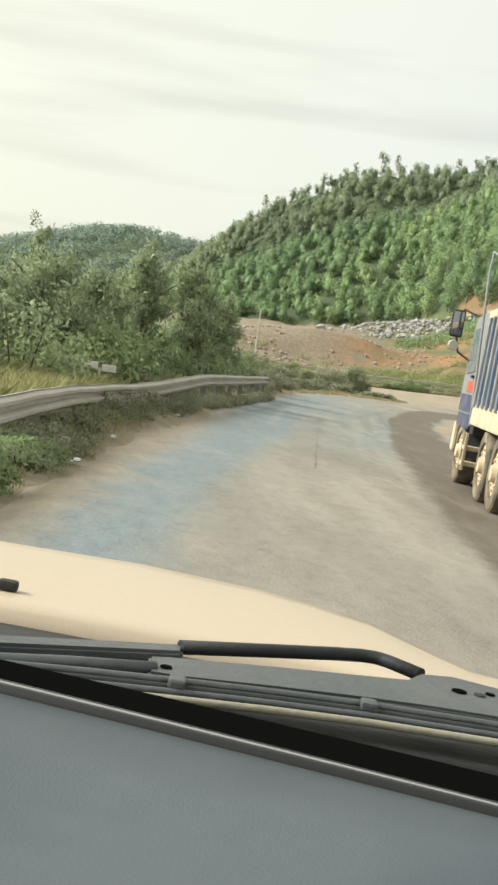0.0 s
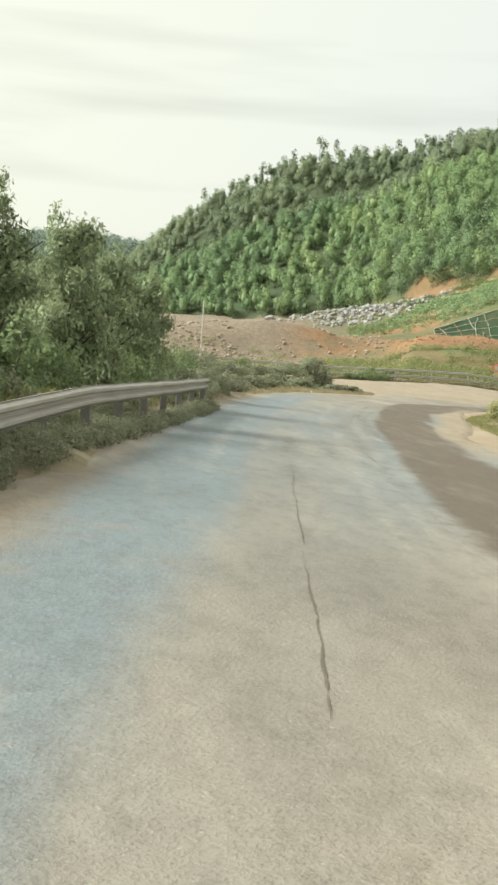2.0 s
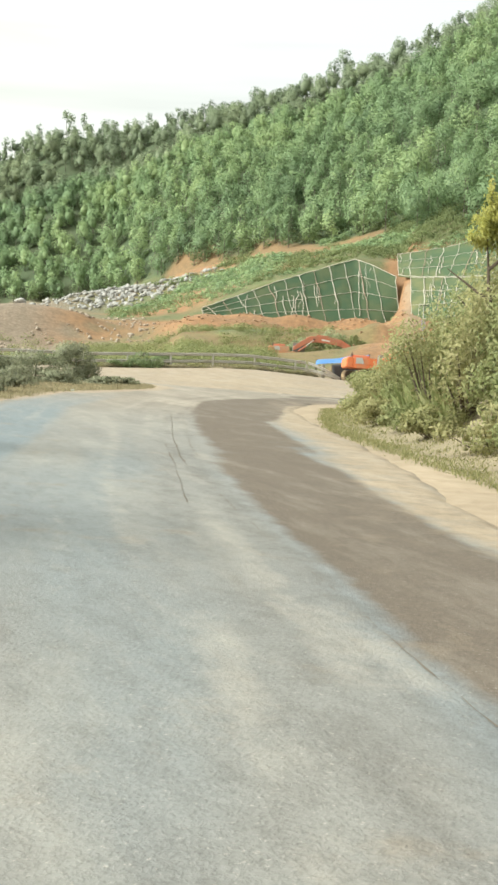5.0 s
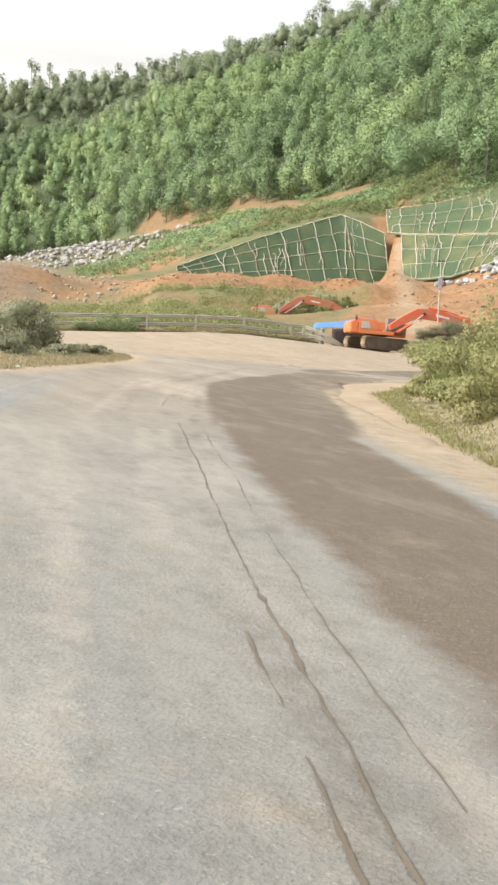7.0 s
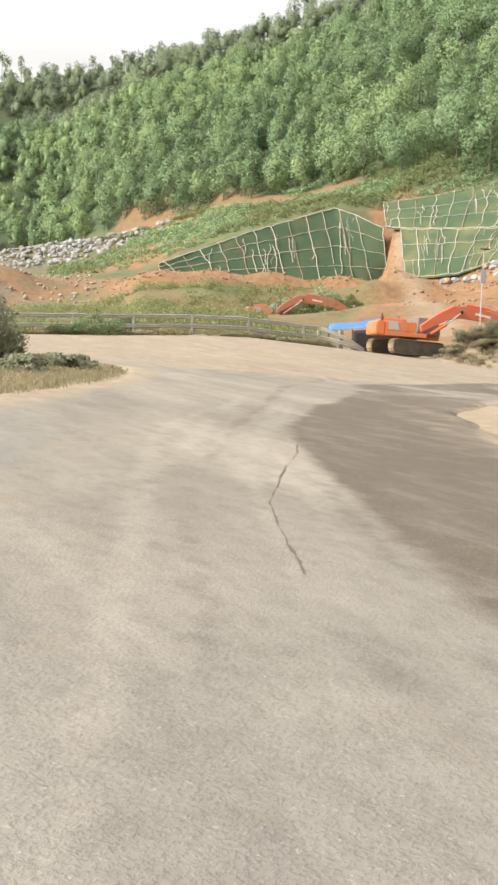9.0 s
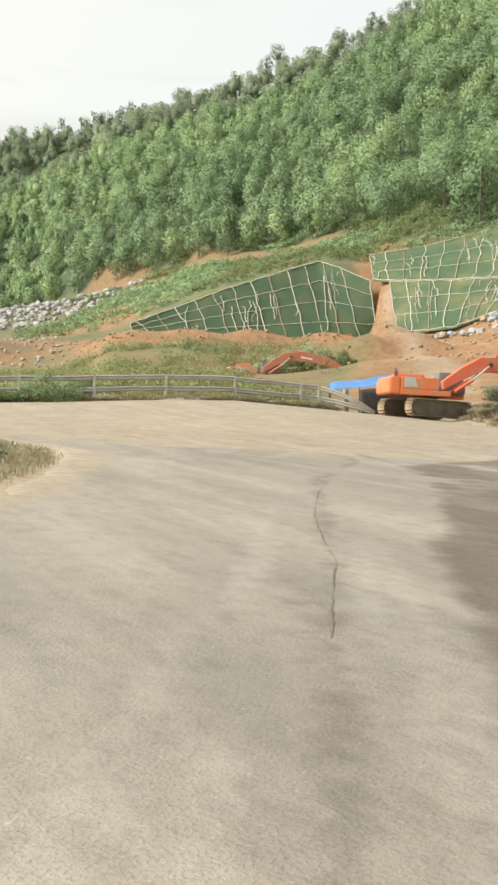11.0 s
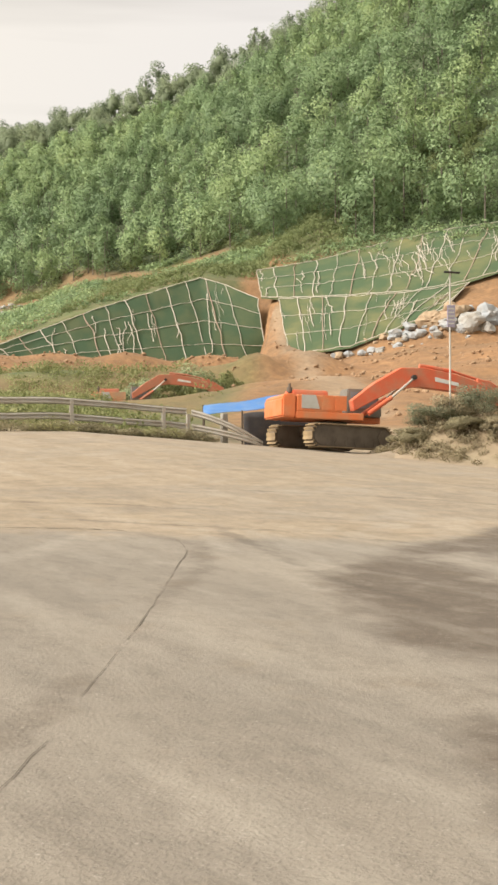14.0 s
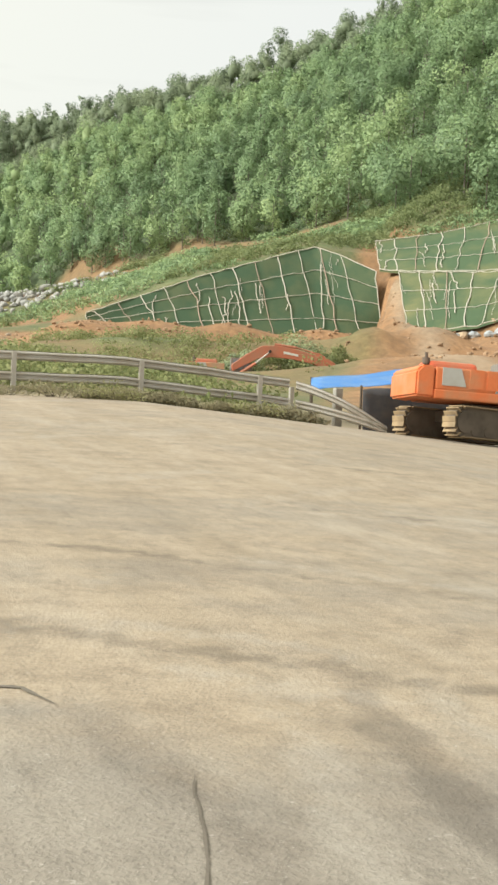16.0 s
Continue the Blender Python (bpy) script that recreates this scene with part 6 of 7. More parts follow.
shelter = thing("shelter", pose(0, 0, 0), "blue tarpaulin and grey sheet shelter behind the guard rail", "shelter")
cloth("tarpaulin", [(47.8, 143.6, 0.28), (53.6, 142.8, 0.95), (54.2, 144.4, 1.50), (48.6, 145.4, 0.75)], TARP, shelter)
cloth("side_sheet", [(48.75, 141.3, 0.35), (53.6, 141.8, 0.65), (53.6, 141.6, -1.75), (48.75, 141.1, -1.55)], SHEET, shelter, 0.0)
for x, y, z in ((48.72, 141.35, 0.5), (47.8, 143.6, 0.33), (53.6, 142.8, 1.0), (53.7, 141.9, 0.8), (48.6, 145.4, 0.8), (54.2, 144.4, 1.55)):
    bm = bmesh.new()
    rod(bm, (x, y, float(height(x, y)) - 0.2), (x, y, z), 0.045, 8)
    part("post", bm, BARK, shelter)
drum = thing("post_stub", pose(47.7, 141.2, float(height(47.7, 141.2))), "pale concrete post stub beside the bent guard rail", "post")
bm = bmesh.new()
box(bm, (0, 0, 0.65), (0.28, 0.28, 1.5), bevel=0.03)
part("stub", bm, CONCRETE, drum)
# torn end of the junction guard rail
rail_end = thing("guard_rail_end", pose(0, 0, 0), "bent torn end of the steel guard rail", "guard rail")
for top0, top1 in ((1.28, 0.10), (0.62, 0.12)):
    bm = bmesh.new()
    line = []
    for k in range(9):
        u = k / 8
        x, y = 46.2 + 3.0 * u, 141.55 - 1.3 * u - 0.3 * math.sin(u * 3)
        line.append((x, y, float(height(x, y)) + top0 + (top1 - top0) * u ** 1.4))
    w_beam(bm, line, 0.0)
    part("beam", bm, ZINC, rail_end)
bm = bmesh.new()
box(bm, (46.1, 141.7, float(height(46.1, 141.7)) + 0.5), (0.16, 0.16, 1.4), bevel=0.012)
part("post", bm, ZINC, rail_end)

# marker boards behind the roadside guard rail
marker = thing("marker_sign", pose(-1.42, 21.0, float(height(-1.42, 21.0))), "pair of small white marker boards on a thin post", "sign")
bm = bmesh.new()
rod(bm, (0, 0, -0.2), (0, 0, 0.80), 0.02, 8)
part("post", bm, ZINC, marker)
for dx, dz in ((-0.17, 0.83), (0.16, 0.80)):
    bm = bmesh.new()
    box(bm, (dx, -0.03, dz), (0.26, 0.02, 0.13), bevel=0.006)
    part("board", bm, WHITE, marker)

# scraps of rubbish on the verge
PLASTIC = worn("pale_plastic", (0.62, 0.66, 0.62), (0.30, 0.42, 0.36), 0.5, scale=6.0)
for i, (x, y, sz) in enumerate([(-1.05, 14.3, 0.12), (-1.25, 13.7, 0.2), (-0.75, 15.4, 0.1), (0.1, 22.5, 0.1), (1.1, 31.0, 0.12), (-1.0, 12.6, 0.16), (2.7, 41, 0.12), (12.6, 82.5, 0.2), (21.2, 104.6, 0.18)]):
    bm = bmesh.new()
    bmesh.ops.create_icosphere(bm, subdivisions=2, radius=sz)
    for v in bm.verts:
        v.co *= 0.7 + 0.7 * noise.noise(v.co / sz * 1.7 + Vector((i * 3.1, 0, 0)))
        v.co.z *= 0.45
    ob = part("litter", bm, PLASTIC)
    ob.matrix_basis = pose(x, y, float(height(x, y)) + sz * 0.25, 0, 0, i * 50)
    ob.scale = (0.55, 0.55, 0.55)
    tagged(ob, "crumpled pale plastic scrap on the verge", "litter", "litter on the verge")

# ---- tip truck ----
CREAM = worn("dusty_cream_paint", (0.62, 0.52, 0.36), (0.42, 0.33, 0.22), 0.65, scale=2.5, amount=0.8)
BLUE_PAINT = worn("dusty_blue_paint", (0.12, 0.165, 0.26), (0.32, 0.29, 0.25), 0.55, scale=2.0, amount=0.8)
NAVY = worn("dusty_navy_paint", (0.05, 0.06, 0.12), (0.22, 0.20, 0.19), 0.6, scale=2.5, amount=0.8)
CAB_PAINT = worn("dusty_white_paint", (0.24, 0.245, 0.26), (0.36, 0.32, 0.27), 0.55, scale=2.0, amount=0.6)
RED = worn("red_paint", (0.55, 0.10, 0.05), (0.40, 0.25, 0.18), 0.5)
TYRE = worn("dusty_tyre", (0.10, 0.085, 0.065), (0.40, 0.31, 0.19), 0.9, scale=3.0, amount=0.9)
MIRROR_GLASS, mg_tree, mg_bsdf = base_material("mirror_glass", 0.03, 1.0)
mg_bsdf.inputs["Base Color"].default_value = (0.30, 0.31, 0.32, 1)


def wheel(parent, x, y, side, radius=0.56, width=0.32, rim_mat=None):
    """A truck wheel with its axle along x; side is -1 where it faces left."""
    bm = bmesh.new()
    prof = [(-0.5, 0.62), (-0.5, 0.9), (-0.42, 0.985), (-0.3, 1.0), (0.3, 1.0), (0.42, 0.985), (0.5, 0.9), (0.5, 0.62)]
    n = 36
    rings = []
    for k in range(n):
        a = 2 * math.pi * k / n
        rr = [r * radius * (1.0 if k % 2 or r < 0.95 else 0.97) for _, r in prof]
        rings.append([bm.verts.new((x + u * width, y + q * math.cos(a), radius + q * math.sin(a))) for (u, _), q in zip(prof, rr)])
    for k in range(n):
        r0, r1 = rings[k], rings[(k + 1) % n]
        for j in range(len(prof)):
            jj = (j + 1) % len(prof)
            bm.faces.new((r0[j], r0[jj], r1[jj], r1[j]))
    bmesh.ops.recalc_face_normals(bm, faces=bm.faces)
    w = part("wheel", bm, TYRE, parent)
    bm = bmesh.new()
    rod(bm, (x + side * width * 0.18, y, radius), (x + side * width * 0.40, y, radius), radius * 0.64, 28, radius * 0.58)
    rim = part("rim", bm, rim_mat or CREAM, w)
    bm = bmesh.new()
    rod(bm, (x + side * width * 0.3, y, radius), (x + side * width * 0.62, y, radius), radius * 0.26, 16, radius * 0.20)
    for k in range(8):
        a = k * math.pi / 4
        rod(bm, (x + side * width * 0.4, y + radius * 0.42 * math.cos(a), radius + radius * 0.42 * math.sin(a)),
            (x + side * width * 0.48, y + radius * 0.42 * math.cos(a), radius + radius * 0.42 * math.sin(a)), 0.022, 6)
    part("hub", bm, rim_mat or CREAM, w)
    return w


def tip_truck(m):
    """A three-axle tip truck, front along +y, left side towards -x, origin under the front axle."""
    t = thing("tip_truck", m, "dusty blue and cream tip truck with ribbed tipper body", "truck")
    bm = bmesh.new()
    box(bm, (0, -2.9, 0.85), (0.9, 8.2, 0.28), bevel=0.03)
    part("chassis", bm, BLACK, t)
    # cab
    bm = bmesh.new()
    vs = [(-1.22, y, z) for y, z in ((-0.85, 0.95), (0.95, 0.95), (1.2, 1.3), (1.2, 1.75), (0.95, 2.85), (0.7, 3.0), (-0.85, 3.0))]
    a = [bm.verts.new(v) for v in vs]
    b = [bm.verts.new((1.22, v[1], v[2])) for v in vs]
    bm.faces.new(a)
    bm.faces.new(b[::-1])
    for k in range(len(a)):
        q = (k + 1) % len(a)
        bm.faces.new((a[q], a[k], b[k], b[q]))
    bmesh.ops.recalc_face_normals(bm, faces=bm.faces)
    bmesh.ops.bevel(bm, geom=bm.edges[:], offset=0.07, segments=3, affect="EDGES")
    cab = part("cab", bm, CAB_PAINT, t)
    for side in (-1, 1):
        bm = bmesh.new()
        prof = [(-0.25, 1.95), (0.85, 1.9), (0.72, 2.7), (-0.25, 2.72)]
        a = [bm.verts.new((side * 1.215, y, z)) for y, z in prof]
        b = [bm.verts.new((side * 1.235, y, z)) for y, z in prof]
        bm.faces.new(a)
        bm.faces.new(b[::-1])
        for k in range(4):
            q = (k + 1) % 4
            bm.faces.new((a[q], a[k], b[k], b[q]))
        bmesh.ops.recalc_face_normals(bm, faces=bm.faces)
        part("side_window", bm, GLASS_DARK, cab)
        for (y0, z0, y1, z1), mat in (((-0.7, 1.60, 0.35, 1.78), RED), ((-0.8, 1.25, 0.95, 1.55), NAVY), ((-0.8, 0.98, 0.9, 1.22), NAVY)):
            bm = bmesh.new()
            box(bm, (side * 1.226, (y0 + y1) / 2, (z0 + z1) / 2), (0.012, y1 - y0, z1 - z0), bevel=0.004)
            part("stripe", bm, mat, cab)
        bm = bmesh.new()
        box(bm, (side * 1.245, -0.2, 1.86), (0.05, 0.18, 0.05), bevel=0.012)
        part("door_handle", bm, BLACK, cab)
        # mirrors on a bent bracket
        bm = bmesh.new()
        pts = [(side * 1.2, 0.85, 2.95), (side * 1.46, 1.02, 3.05), (side * 1.54, 1.02, 2.65), (side * 1.44, 1.02, 2.27), (side * 1.22, 0.95, 2.15)]
        for p, q in zip(pts[:-1], pts[1:]):
            rod(bm, p, q, 0.018, 8)
        bracket = part("mirror_bracket", bm, BLACK, cab)
        bm = bmesh.new()
        box(bm, (side * 1.54, 1.02, 2.78), (0.24, 0.10, 0.50), bevel=0.045)
        mh = part("mirror", bm, BLACK, bracket)
        bm = bmesh.new()
        box(bm, (side * 1.54, 0.966, 2.78), (0.19, 0.006, 0.42), bevel=0.002)
        part("mirror_face", bm, MIRROR_GLASS, bracket)
        bm = bmesh.new()
        rod(bm, (side * 1.54, 1.06, 2.38), (side * 1.54, 0.96, 2.38), 0.10, 18, 0.085)
        part("round_mirror", bm, ZINC, bracket)
    bm = bmesh.new()
    box(bm, (0, 1.215, 2.3), (2.1, 0.03, 0.85), pose(0, 0, 0), bevel=0.01)
    part("windscreen", bm, GLASS_DARK, cab)
    bm = bmesh.new()
    box(bm, (0, 1.15, 0.75), (2.45, 0.3, 0.55), bevel=0.05)
    part("bumper", bm, CREAM, t)
    # mudguards and steps
    for side in (-1, 1):
        bm = bmesh.new()
        for k in range(9):
            a0, a1 = math.pi * k / 9, math.pi * (k + 1) / 9
            p = [(0.62 * math.cos(a), 0.5 + 0.60 * math.sin(a)) for a in (a0, a1)]
            q = [(0.66 * math.cos(a), 0.5 + 0.64 * math.sin(a)) for a in (a0, a1)]
            for xx in ((side * 0.86, side * 1.22),):
                v = [bm.verts.new((x, y, z)) for x in xx for y, z in (p[0], p[1], q[1], q[0])]
                for f in ((0, 1, 2, 3), (7, 6, 5, 4), (0, 4, 5, 1), (3, 2, 6, 7), (1, 5, 6, 2), (0, 3, 7, 4)):
                    bm.faces.new([v[i] for i in f])
        bmesh.ops.recalc_face_normals(bm, faces=bm.faces)
        part("mudguard", bm, BLACK, t)
        bm = bmesh.new()
        for z in (0.42, 0.68):
            box(bm, (side * 1.12, -0.98, z), (0.30, 0.36, 0.07), bevel=0.012)
        for y in (-1.16, -0.80):
            box(bm, (side * 1.26, y, 0.62), (0.05, 0.05, 0.62), bevel=0.01)
        part("step", bm, CREAM, t)
        bm = bmesh.new()
        box(bm, (side * 1.0, -0.98, 1.12), (0.4, 0.42, 0.42), bevel=0.03)
        part("battery_box", bm, BLACK, t)
        for y in (0.0, -2.9, -4.2):
            wheel(t, side * 1.06, y, side)
    # air intake column and slanting bar behind the cab
    bm = bmesh.new()
    box(bm, (-0.98, -1.02, 3.22), (0.18, 0.30, 0.55), bevel=0.03)
    rod(bm, (-0.98, -1.02, 1.7), (-0.98, -1.02, 3.05), 0.11, 14)
    rod(bm, (-0.98, -1.02, 2.7), (-0.98, -1.02, 3.0), 0.19, 16)
    for k in range(4):
        box(bm, (-0.98, -1.02, 3.06 + k * 0.11), (0.20, 0.32, 0.025), bevel=0.006)
    part("air_intake", bm, CAB_PAINT, t)
    bm = bmesh.new()
    rod(bm, (-1.33, -0.55, 3.97), (-1.35, -0.6, 3.6), 0.02, 8)
    rod(bm, (-1.35, -0.6, 3.6), (-1.26, -1.2, 1.05), 0.022, 8)
    rod(bm, (-1.33, -0.55, 3.97), (-1.0, -1.0, 3.7), 0.018, 8)
    part("slanting_bar", bm, CAB_PAINT, t)
    # tipper body with ribs
    bm = bmesh.new()
    box(bm, (0, -4.35, 2.1), (2.46, 6.1, 1.5), bevel=0.04)
    tip = part("tipper_body", bm, BLUE_PAINT, t)
    bm = bmesh.new()
    box(bm, (0, -4.35, 1.25), (2.56, 6.2, 0.34), bevel=0.03)
    part("sill_beam", bm, CREAM, tip)
    bm = bmesh.new()
    box(bm, (0, -4.35, 2.88), (2.6, 6.2, 0.14), bevel=0.03)
    part("top_rail", bm, CREAM, tip)
    for side in (-1, 1):
        for k in range(13):
            bm = bmesh.new()
            box(bm, (side * 1.27, -1.45 - k * 0.47, 2.1), (0.09, 0.14, 1.45), bevel=0.015)
            part("rib", bm, CAB_PAINT if k % 2 == 0 else BLUE_PAINT, tip)
    bm = bmesh.new()
    box(bm, (0, -1.28, 2.5), (2.4, 0.06, 1.3), bevel=0.02)
    part("front_board", bm, BLUE_PAINT, tip)
    return t


tip_truck(pose(6.19, 19.35, float(height(6.19, 19.35)) + 0.03, 0, 2.6, -7.3))

# ---- the car that sets out along the road ----
BONNET = worn("cream_car_paint", (0.50, 0.405, 0.305), (0.46, 0.37, 0.275), 0.42, scale=1.0, amount=0.3, grain=120.0, bump_strength=0.02)
DASH, dash_tree, dash_bsdf = base_material("textured_dashboard_plastic", 0.62)
d_co = dash_tree.nodes.new("ShaderNodeTexCoord")
d_vor = node(dash_tree, "ShaderNodeTexVoronoi", Scale=420.0)
dash_tree.links.new(d_co.outputs["Object"], d_vor.inputs["Vector"])
bump(dash_tree, dash_bsdf, d_vor.outputs["Distance"], 0.12, 0.0015)
dash_tree.links.new(mixed(dash_tree, noise_fac(dash_tree, 5.0), (0.058, 0.069, 0.084), (0.082, 0.094, 0.108)), dash_bsdf.inputs["Base Color"])
DARK_PLASTIC = worn("dark_plastic", (0.018, 0.019, 0.021), (0.05, 0.045, 0.04), 0.7, amount=0.4)
GREY_METAL = worn("grey_wiper_metal", (0.085, 0.092, 0.098), (0.15, 0.145, 0.135), 0.45, 0.2, scale=5.0)
PALE_SEAL = worn("dusty_rubber_edge", (0.30, 0.27, 0.21), (0.20, 0.18, 0.14), 0.6)


FRIT, frit_tree, frit_bsdf = base_material("black_glass_border", 1.0)
frit_bsdf.inputs["Base Color"].default_value = (0.004, 0.004, 0.004, 1)
frit_bsdf.inputs["Specular IOR Level"].default_value = 0.0


TRIM = worn("dark_trim", (0.008, 0.008, 0.010), (0.012, 0.012, 0.012), 0.35, bump_strength=0.0)
# pale metal for a thin rod that imitates the highlight on the trim
TRIM_HIGHLIGHT = worn("painted_trim_highlight", (0.36, 0.36, 0.38), (0.28, 0.27, 0.27), 0.25, 0.6, bump_strength=0.0)


def slab(bm, outline, thick):
    """A flat outline of (x, y, z) points, thickened downwards."""
    a = [bm.verts.new(p) for p in outline]
    b = [bm.verts.new((p[0], p[1], p[2] - thick)) for p in outline]
    bm.faces.new(a)
    bm.faces.new(b[::-1])
    n = len(a)
    for k in range(n):
        q = (k + 1) % n
        bm.faces.new((a[q], a[k], b[k], b[q]))
    bmesh.ops.recalc_face_normals(bm, faces=bm.faces)


def tube(points, radius, sides=12):
    """A smooth round bar along a line of points."""
    bm = bmesh.new()
    rings = []
    pts = [Vector(p) for p in points]
    for i, p in enumerate(pts):
        d = (pts[min(i + 1, len(pts) - 1)] - pts[max(i - 1, 0)]).normalized()
        u = d.cross(Vector((0, 0, 1))).normalized()
        w = u.cross(d)
        rings.append([bm.verts.new(p + radius * (math.cos(a) * u + math.sin(a) * w)) for a in (2 * math.pi * k / sides for k in range(sides))])
    for r0, r1 in zip(rings[:-1], rings[1:]):
        for k in range(sides):
            bm.faces.new((r0[k], r0[(k + 1) % sides], r1[(k + 1) % sides], r1[k])).smooth = True
    bm.faces.new(rings[0][::-1])
    bm.faces.new(rings[-1])
    bmesh.ops.recalc_face_normals(bm, faces=bm.faces)
    return bm


def car_front(m, eye):
    """The front of a car: dashboard, wipers, cowl and bonnet. x right, y ahead, z up from the road."""
    c = thing("car", m, "cream car with dark grey dashboard, wipers and open windscreen", "car")

    def edge(x):
        return 0.873 - 0.19 * x - 0.03 * x * x
    xs = [-0.95 + 1.5 * k / 14 for k in range(15)]
    # dashboard: a rolled top with its front lip under the glass
    rows = [(0.30, 0.47), (0.33, 0.37), (0.38, 0.335), (0.46, 0.316), (0.60, 0.310), (0.76, 0.309), (0.0, 0.310)]
    bm = bmesh.new()
    grid = []
    for j, (y, drop) in enumerate(rows):
        grid.append([bm.verts.new((x, edge(x) if j == len(rows) - 1 else min(y, edge(x) - 0.02), eye - drop)) for x in xs])
    grid.append([bm.verts.new((x, edge(x), eye - 0.42)) for x in xs])
    for g0, g1 in zip(grid[:-1], grid[1:]):
        for k in range(len(xs) - 1):
            f = bm.faces.new((g0[k], g0[k + 1], g1[k + 1], g1[k]))
            f.smooth = True
    part("dashboard", bm, DASH, c, "dark grey textured dashboard top")
    for off, dz, rad, mat, nm in ((0.000, 0.312, 0.008, TRIM, "trim_strip"), (0.016, 0.312, 0.0045, TRIM_HIGHLIGHT, "trim_edge"), (0.024, 0.314, 0.005, TRIM, "glass_seal")):
        part(nm, tube([(x, edge(x) + off, eye - dz) for x in xs], rad, 14), mat, c)
    bm = bmesh.new()
    slab(bm, [(x, edge(x) + 0.012, eye - 0.318) for x in xs] + [(x, edge(x) + 0.118 + 0.03 * x, eye - 0.320) for x in xs[::-1]], 0.02)
    part("glass_border", bm, FRIT, c, "black border of the windscreen")
    # cowl under the wipers
    bm = bmesh.new()
    slab(bm, [(x, edge(x) + 0.10, eye - 0.345) for x in xs] + [(x, 1.535 - 0.02 * x - 0.10 * max(x - 0.1, 0), eye - 0.425) for x in xs[::-1]], 0.03)
    part("cowl", bm, DARK_PLASTIC, c, "dark plastic cowl panel")
    # wipers
    wip = new("wiper")
    wip.parent = c

    def flat(line, drop):
        return [(x, y, eye - drop) for x, y in line]
    bm = bmesh.new()
    slab(bm, flat([(-0.80, 0.905), (-0.275, 1.150), (-0.085, 1.248), (-0.085, 1.283), (-0.275, 1.188), (-0.80, 0.955)], 0.342), 0.014)
    bmesh.ops.bevel(bm, geom=bm.edges[:], offset=0.004, segments=2, affect="EDGES")
    arm = part("wiper_arm", bm, GREY_METAL, wip, "grey wiper arm")
    part("arm_rod", tube(flat([(-0.09, 1.268), (0.017, 1.326), (0.100, 1.370), (0.132, 1.384), (0.150, 1.386), (0.165, 1.378), (0.200, 1.342)], 0.343), 0.0085), DARK_PLASTIC, arm, "black bent wiper rod")
    bm = bmesh.new()
    slab(bm, flat([(-0.114, 1.092), (-0.082, 1.094), (0.009, 1.118), (0.103, 1.138), (0.175, 1.150), (0.249, 1.156), (0.42, 1.165), (0.42, 1.262),
                   (0.277, 1.276), (0.226, 1.292), (0.185, 1.278), (0.165, 1.243), (0.152, 1.238), (0.017, 1.197), (-0.098, 1.158), (-0.118, 1.148)], 0.325), 0.016)
    bmesh.ops.bevel(bm, geom=[e for e in bm.edges if abs(e.verts[0].co.z - e.verts[1].co.z) < 1e-5], offset=0.003, segments=2, affect="EDGES")
    bridge = part("wiper_bridge", bm, GREY_METAL, wip, "grey pressed steel wiper bridge")
    # solid black discs stand in for the dark inside of the holes
    for x, y, r, mat, nm in ((0.222, 1.228, 0.0085, FRIT, "hole_disc"), (0.245, 1.228, 0.0065, DARK_PLASTIC, "rivet"), (0.259, 1.238, 0.0055, FRIT, "hole_disc"), (-0.098, 1.116, 0.006, FRIT, "hole_disc")):
        bm = bmesh.new()
        rod(bm, (x, y, eye - 0.328), (x, y, eye - 0.3235), r, 20)
        part(nm, bm, mat, bridge)
    BLADE = [(-0.62, 0.905), (-0.247, 1.030), (-0.171, 1.053), (-0.086, 1.075), (0.009, 1.097), (0.107, 1.115), (0.244, 1.128), (0.60, 1.130)]
    for dy, r, dz, mat, nm in ((0.0, 0.0042, 0.325, GREY_METAL, "blade_spine"), (-0.012, 0.004, 0.328, DARK_PLASTIC, "blade_rubber"), (-0.022, 0.0035, 0.329, GREY_METAL, "blade_rail"), (-0.035, 0.004, 0.332, PALE_SEAL, "blade_edge")):
        part(nm, tube(flat([(x, y + dy - 0.008 * max(x, -0.1)) for x, y in BLADE], dz), r, 10), mat, wip)
    for x, y in ((-0.084, 1.064), (0.107, 1.104)):
        bm = bmesh.new()
        box(bm, (x, y, eye - 0.322), (0.017, 0.020, 0.010), bevel=0.003)
        part("blade_clip", bm, GREY_METAL, wip)
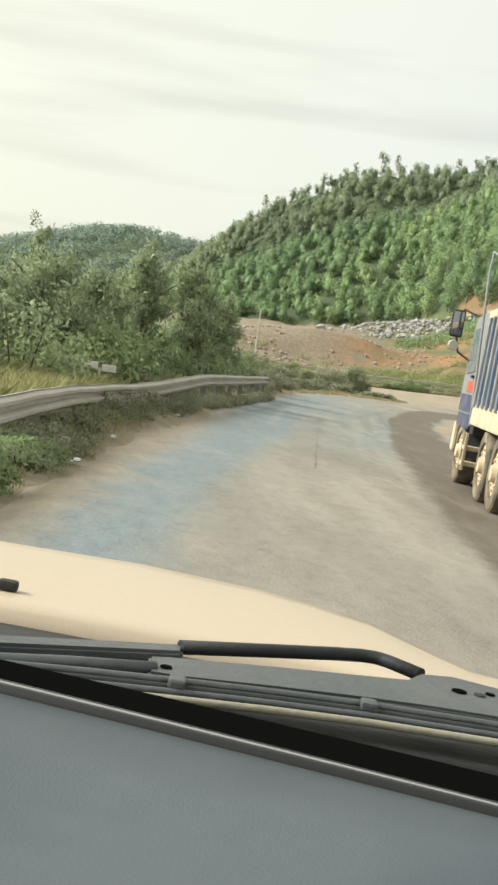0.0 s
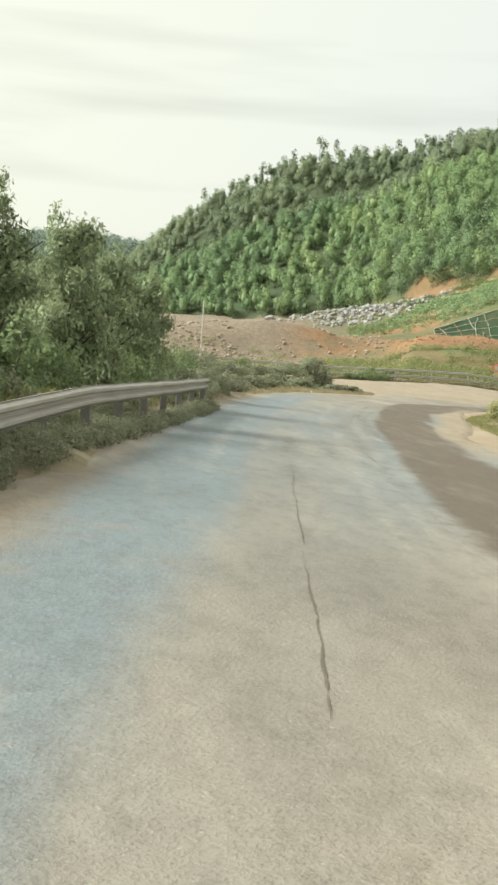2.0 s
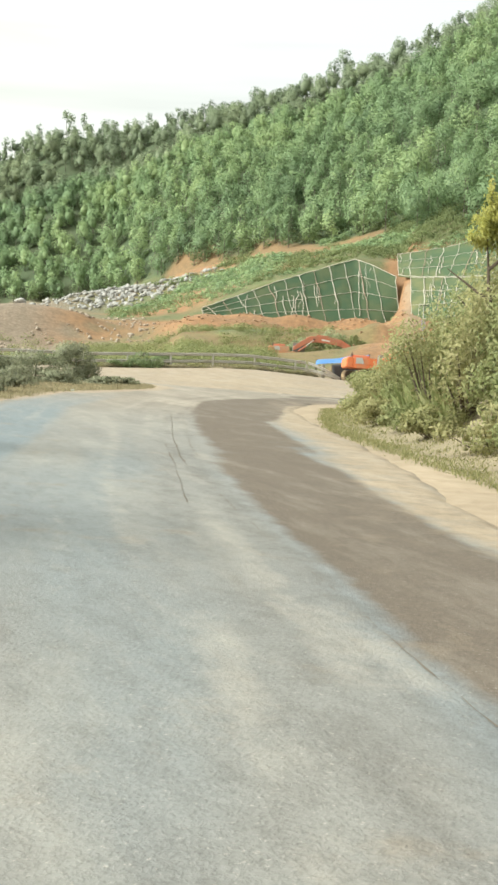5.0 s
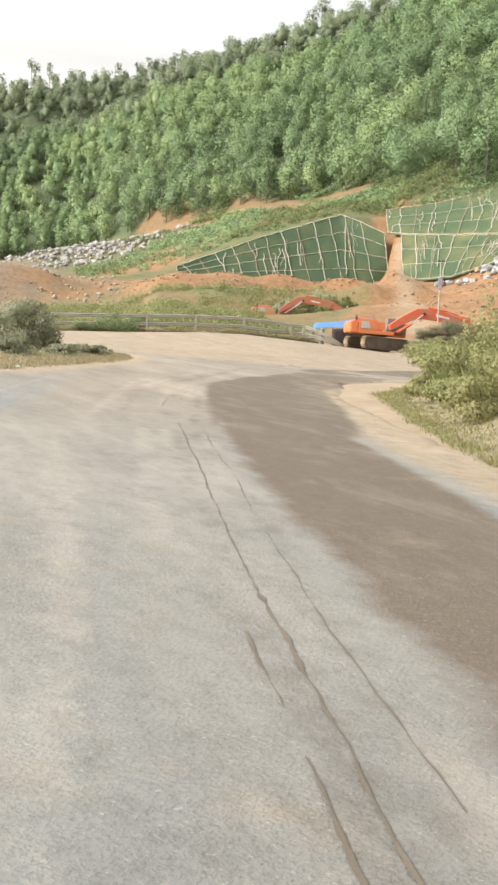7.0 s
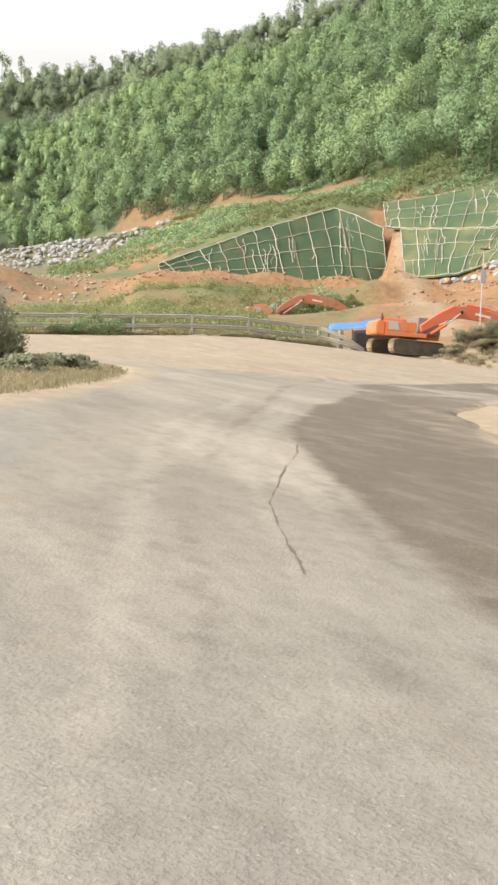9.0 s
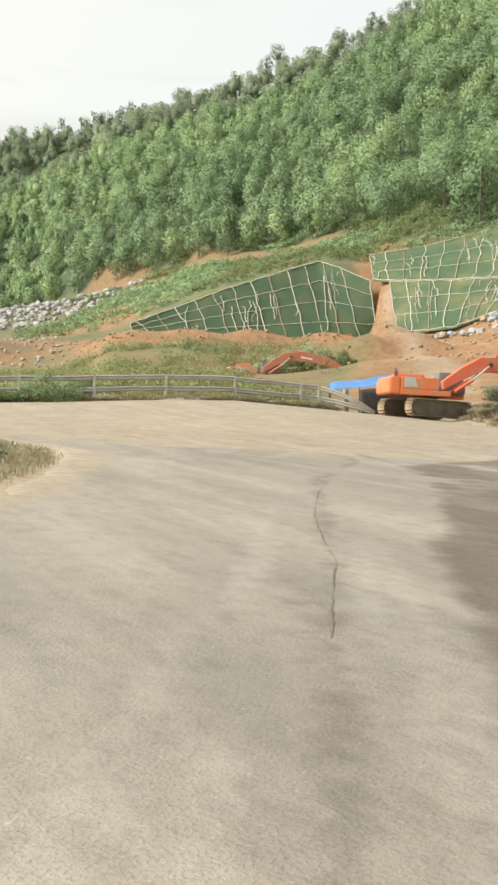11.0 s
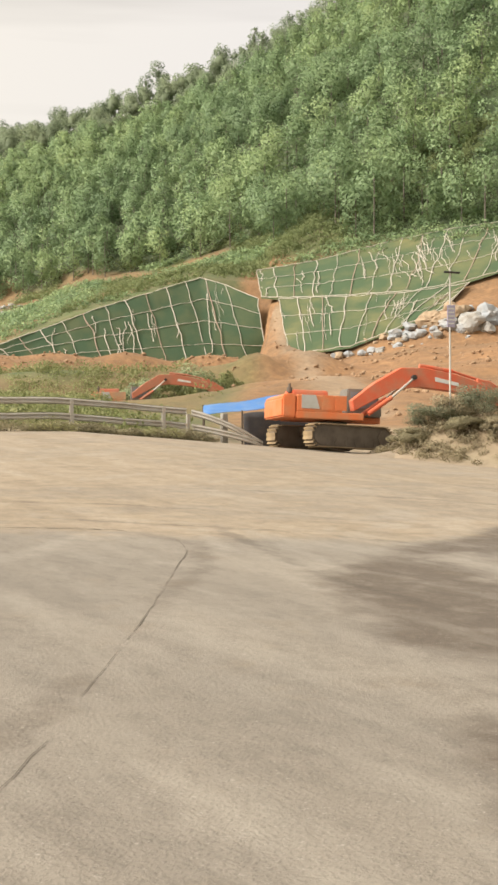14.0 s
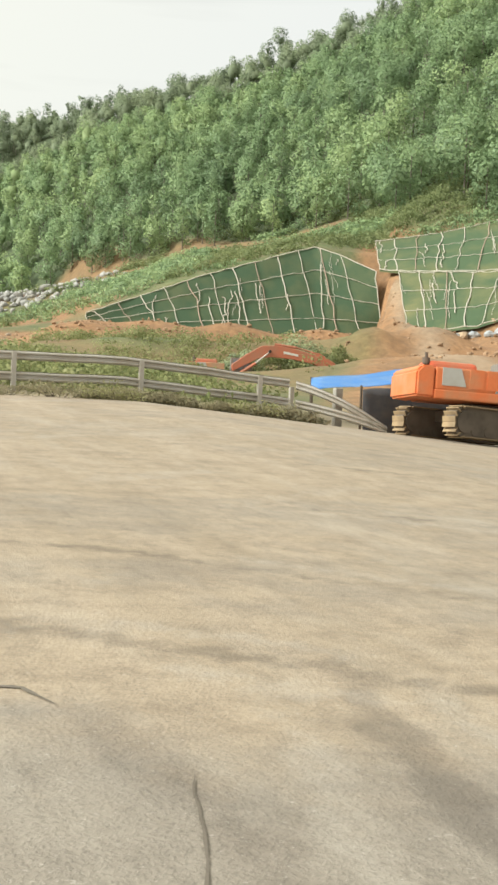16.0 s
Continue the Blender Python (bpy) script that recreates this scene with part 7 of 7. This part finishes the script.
    part("wiper_lever", tube(flat([(-0.46, 0.95), (-0.251, 1.046), (-0.191, 1.076), (-0.108, 1.110)], 0.326), 0.007), GREY_METAL, wip)
    # bonnet: a crowned sheet whose outer corner falls away
    front = [(-1.05, 1.98), (-0.70, 2.03), (-0.40, 2.055), (-0.20, 2.078), (0.015, 2.047), (0.12, 2.0), (0.216, 1.937), (0.298, 1.805), (0.349, 1.722), (0.445, 1.69)]
    rear = [(-1.05, 1.50), (-0.70, 1.515), (-0.40, 1.519), (-0.20, 1.522), (0.015, 1.520), (0.10, 1.515), (0.18, 1.50), (0.25, 1.485), (0.32, 1.47), (0.445, 1.45)]
    bm = bmesh.new()
    grid = []
    for j in range(9):
        u = j / 8
        row = []
        for (fx, fy), (rx, ry) in zip(front, rear):
            drop = 0.402 + 0.018 * u - 0.006 * math.sin(u * math.pi)
            row.append(bm.verts.new((rx + (fx - rx) * u, ry + (fy - ry) * u, eye - drop)))
        grid.append(row)
    grid.append([bm.verts.new((fx * 1.0, fy + 0.03, eye - 0.50)) for fx, fy in front])
    grid.append([bm.verts.new((fx, fy + 0.02, eye - 0.85)) for fx, fy in front])
    grid.insert(0, [bm.verts.new((rx, ry - 0.004, eye - 0.43)) for rx, ry in rear])
    for g0, g1 in zip(grid[:-1], grid[1:]):
        for k in range(len(front) - 1):
            f = bm.faces.new((g0[k], g0[k + 1], g1[k + 1], g1[k]))
            f.smooth = True
    part("bonnet", bm, BONNET, c, "glossy cream bonnet")
    bm = bmesh.new()
    box(bm, (-0.355, 1.623, eye - 0.394), (0.030, 0.020, 0.016), bevel=0.006)
    part("washer_nozzle", bm, DARK_PLASTIC, c, "black washer nozzle")
    bm = bmesh.new()
    box(bm, (-0.36, 1.05, 0.66), (1.35, 1.55, 0.5), bevel=0.08)
    part("body", bm, BONNET, c)
    for x, side in ((-1.0, -1), (0.28, 1)):
        wheel(c, x, 1.35, side, 0.36, 0.22, ZINC)
    return c


car_front(Matrix.Translation((0, 0, 0.03)) @ pose(0, 0, 0, 0, 2.86, -3.41), 1.484)
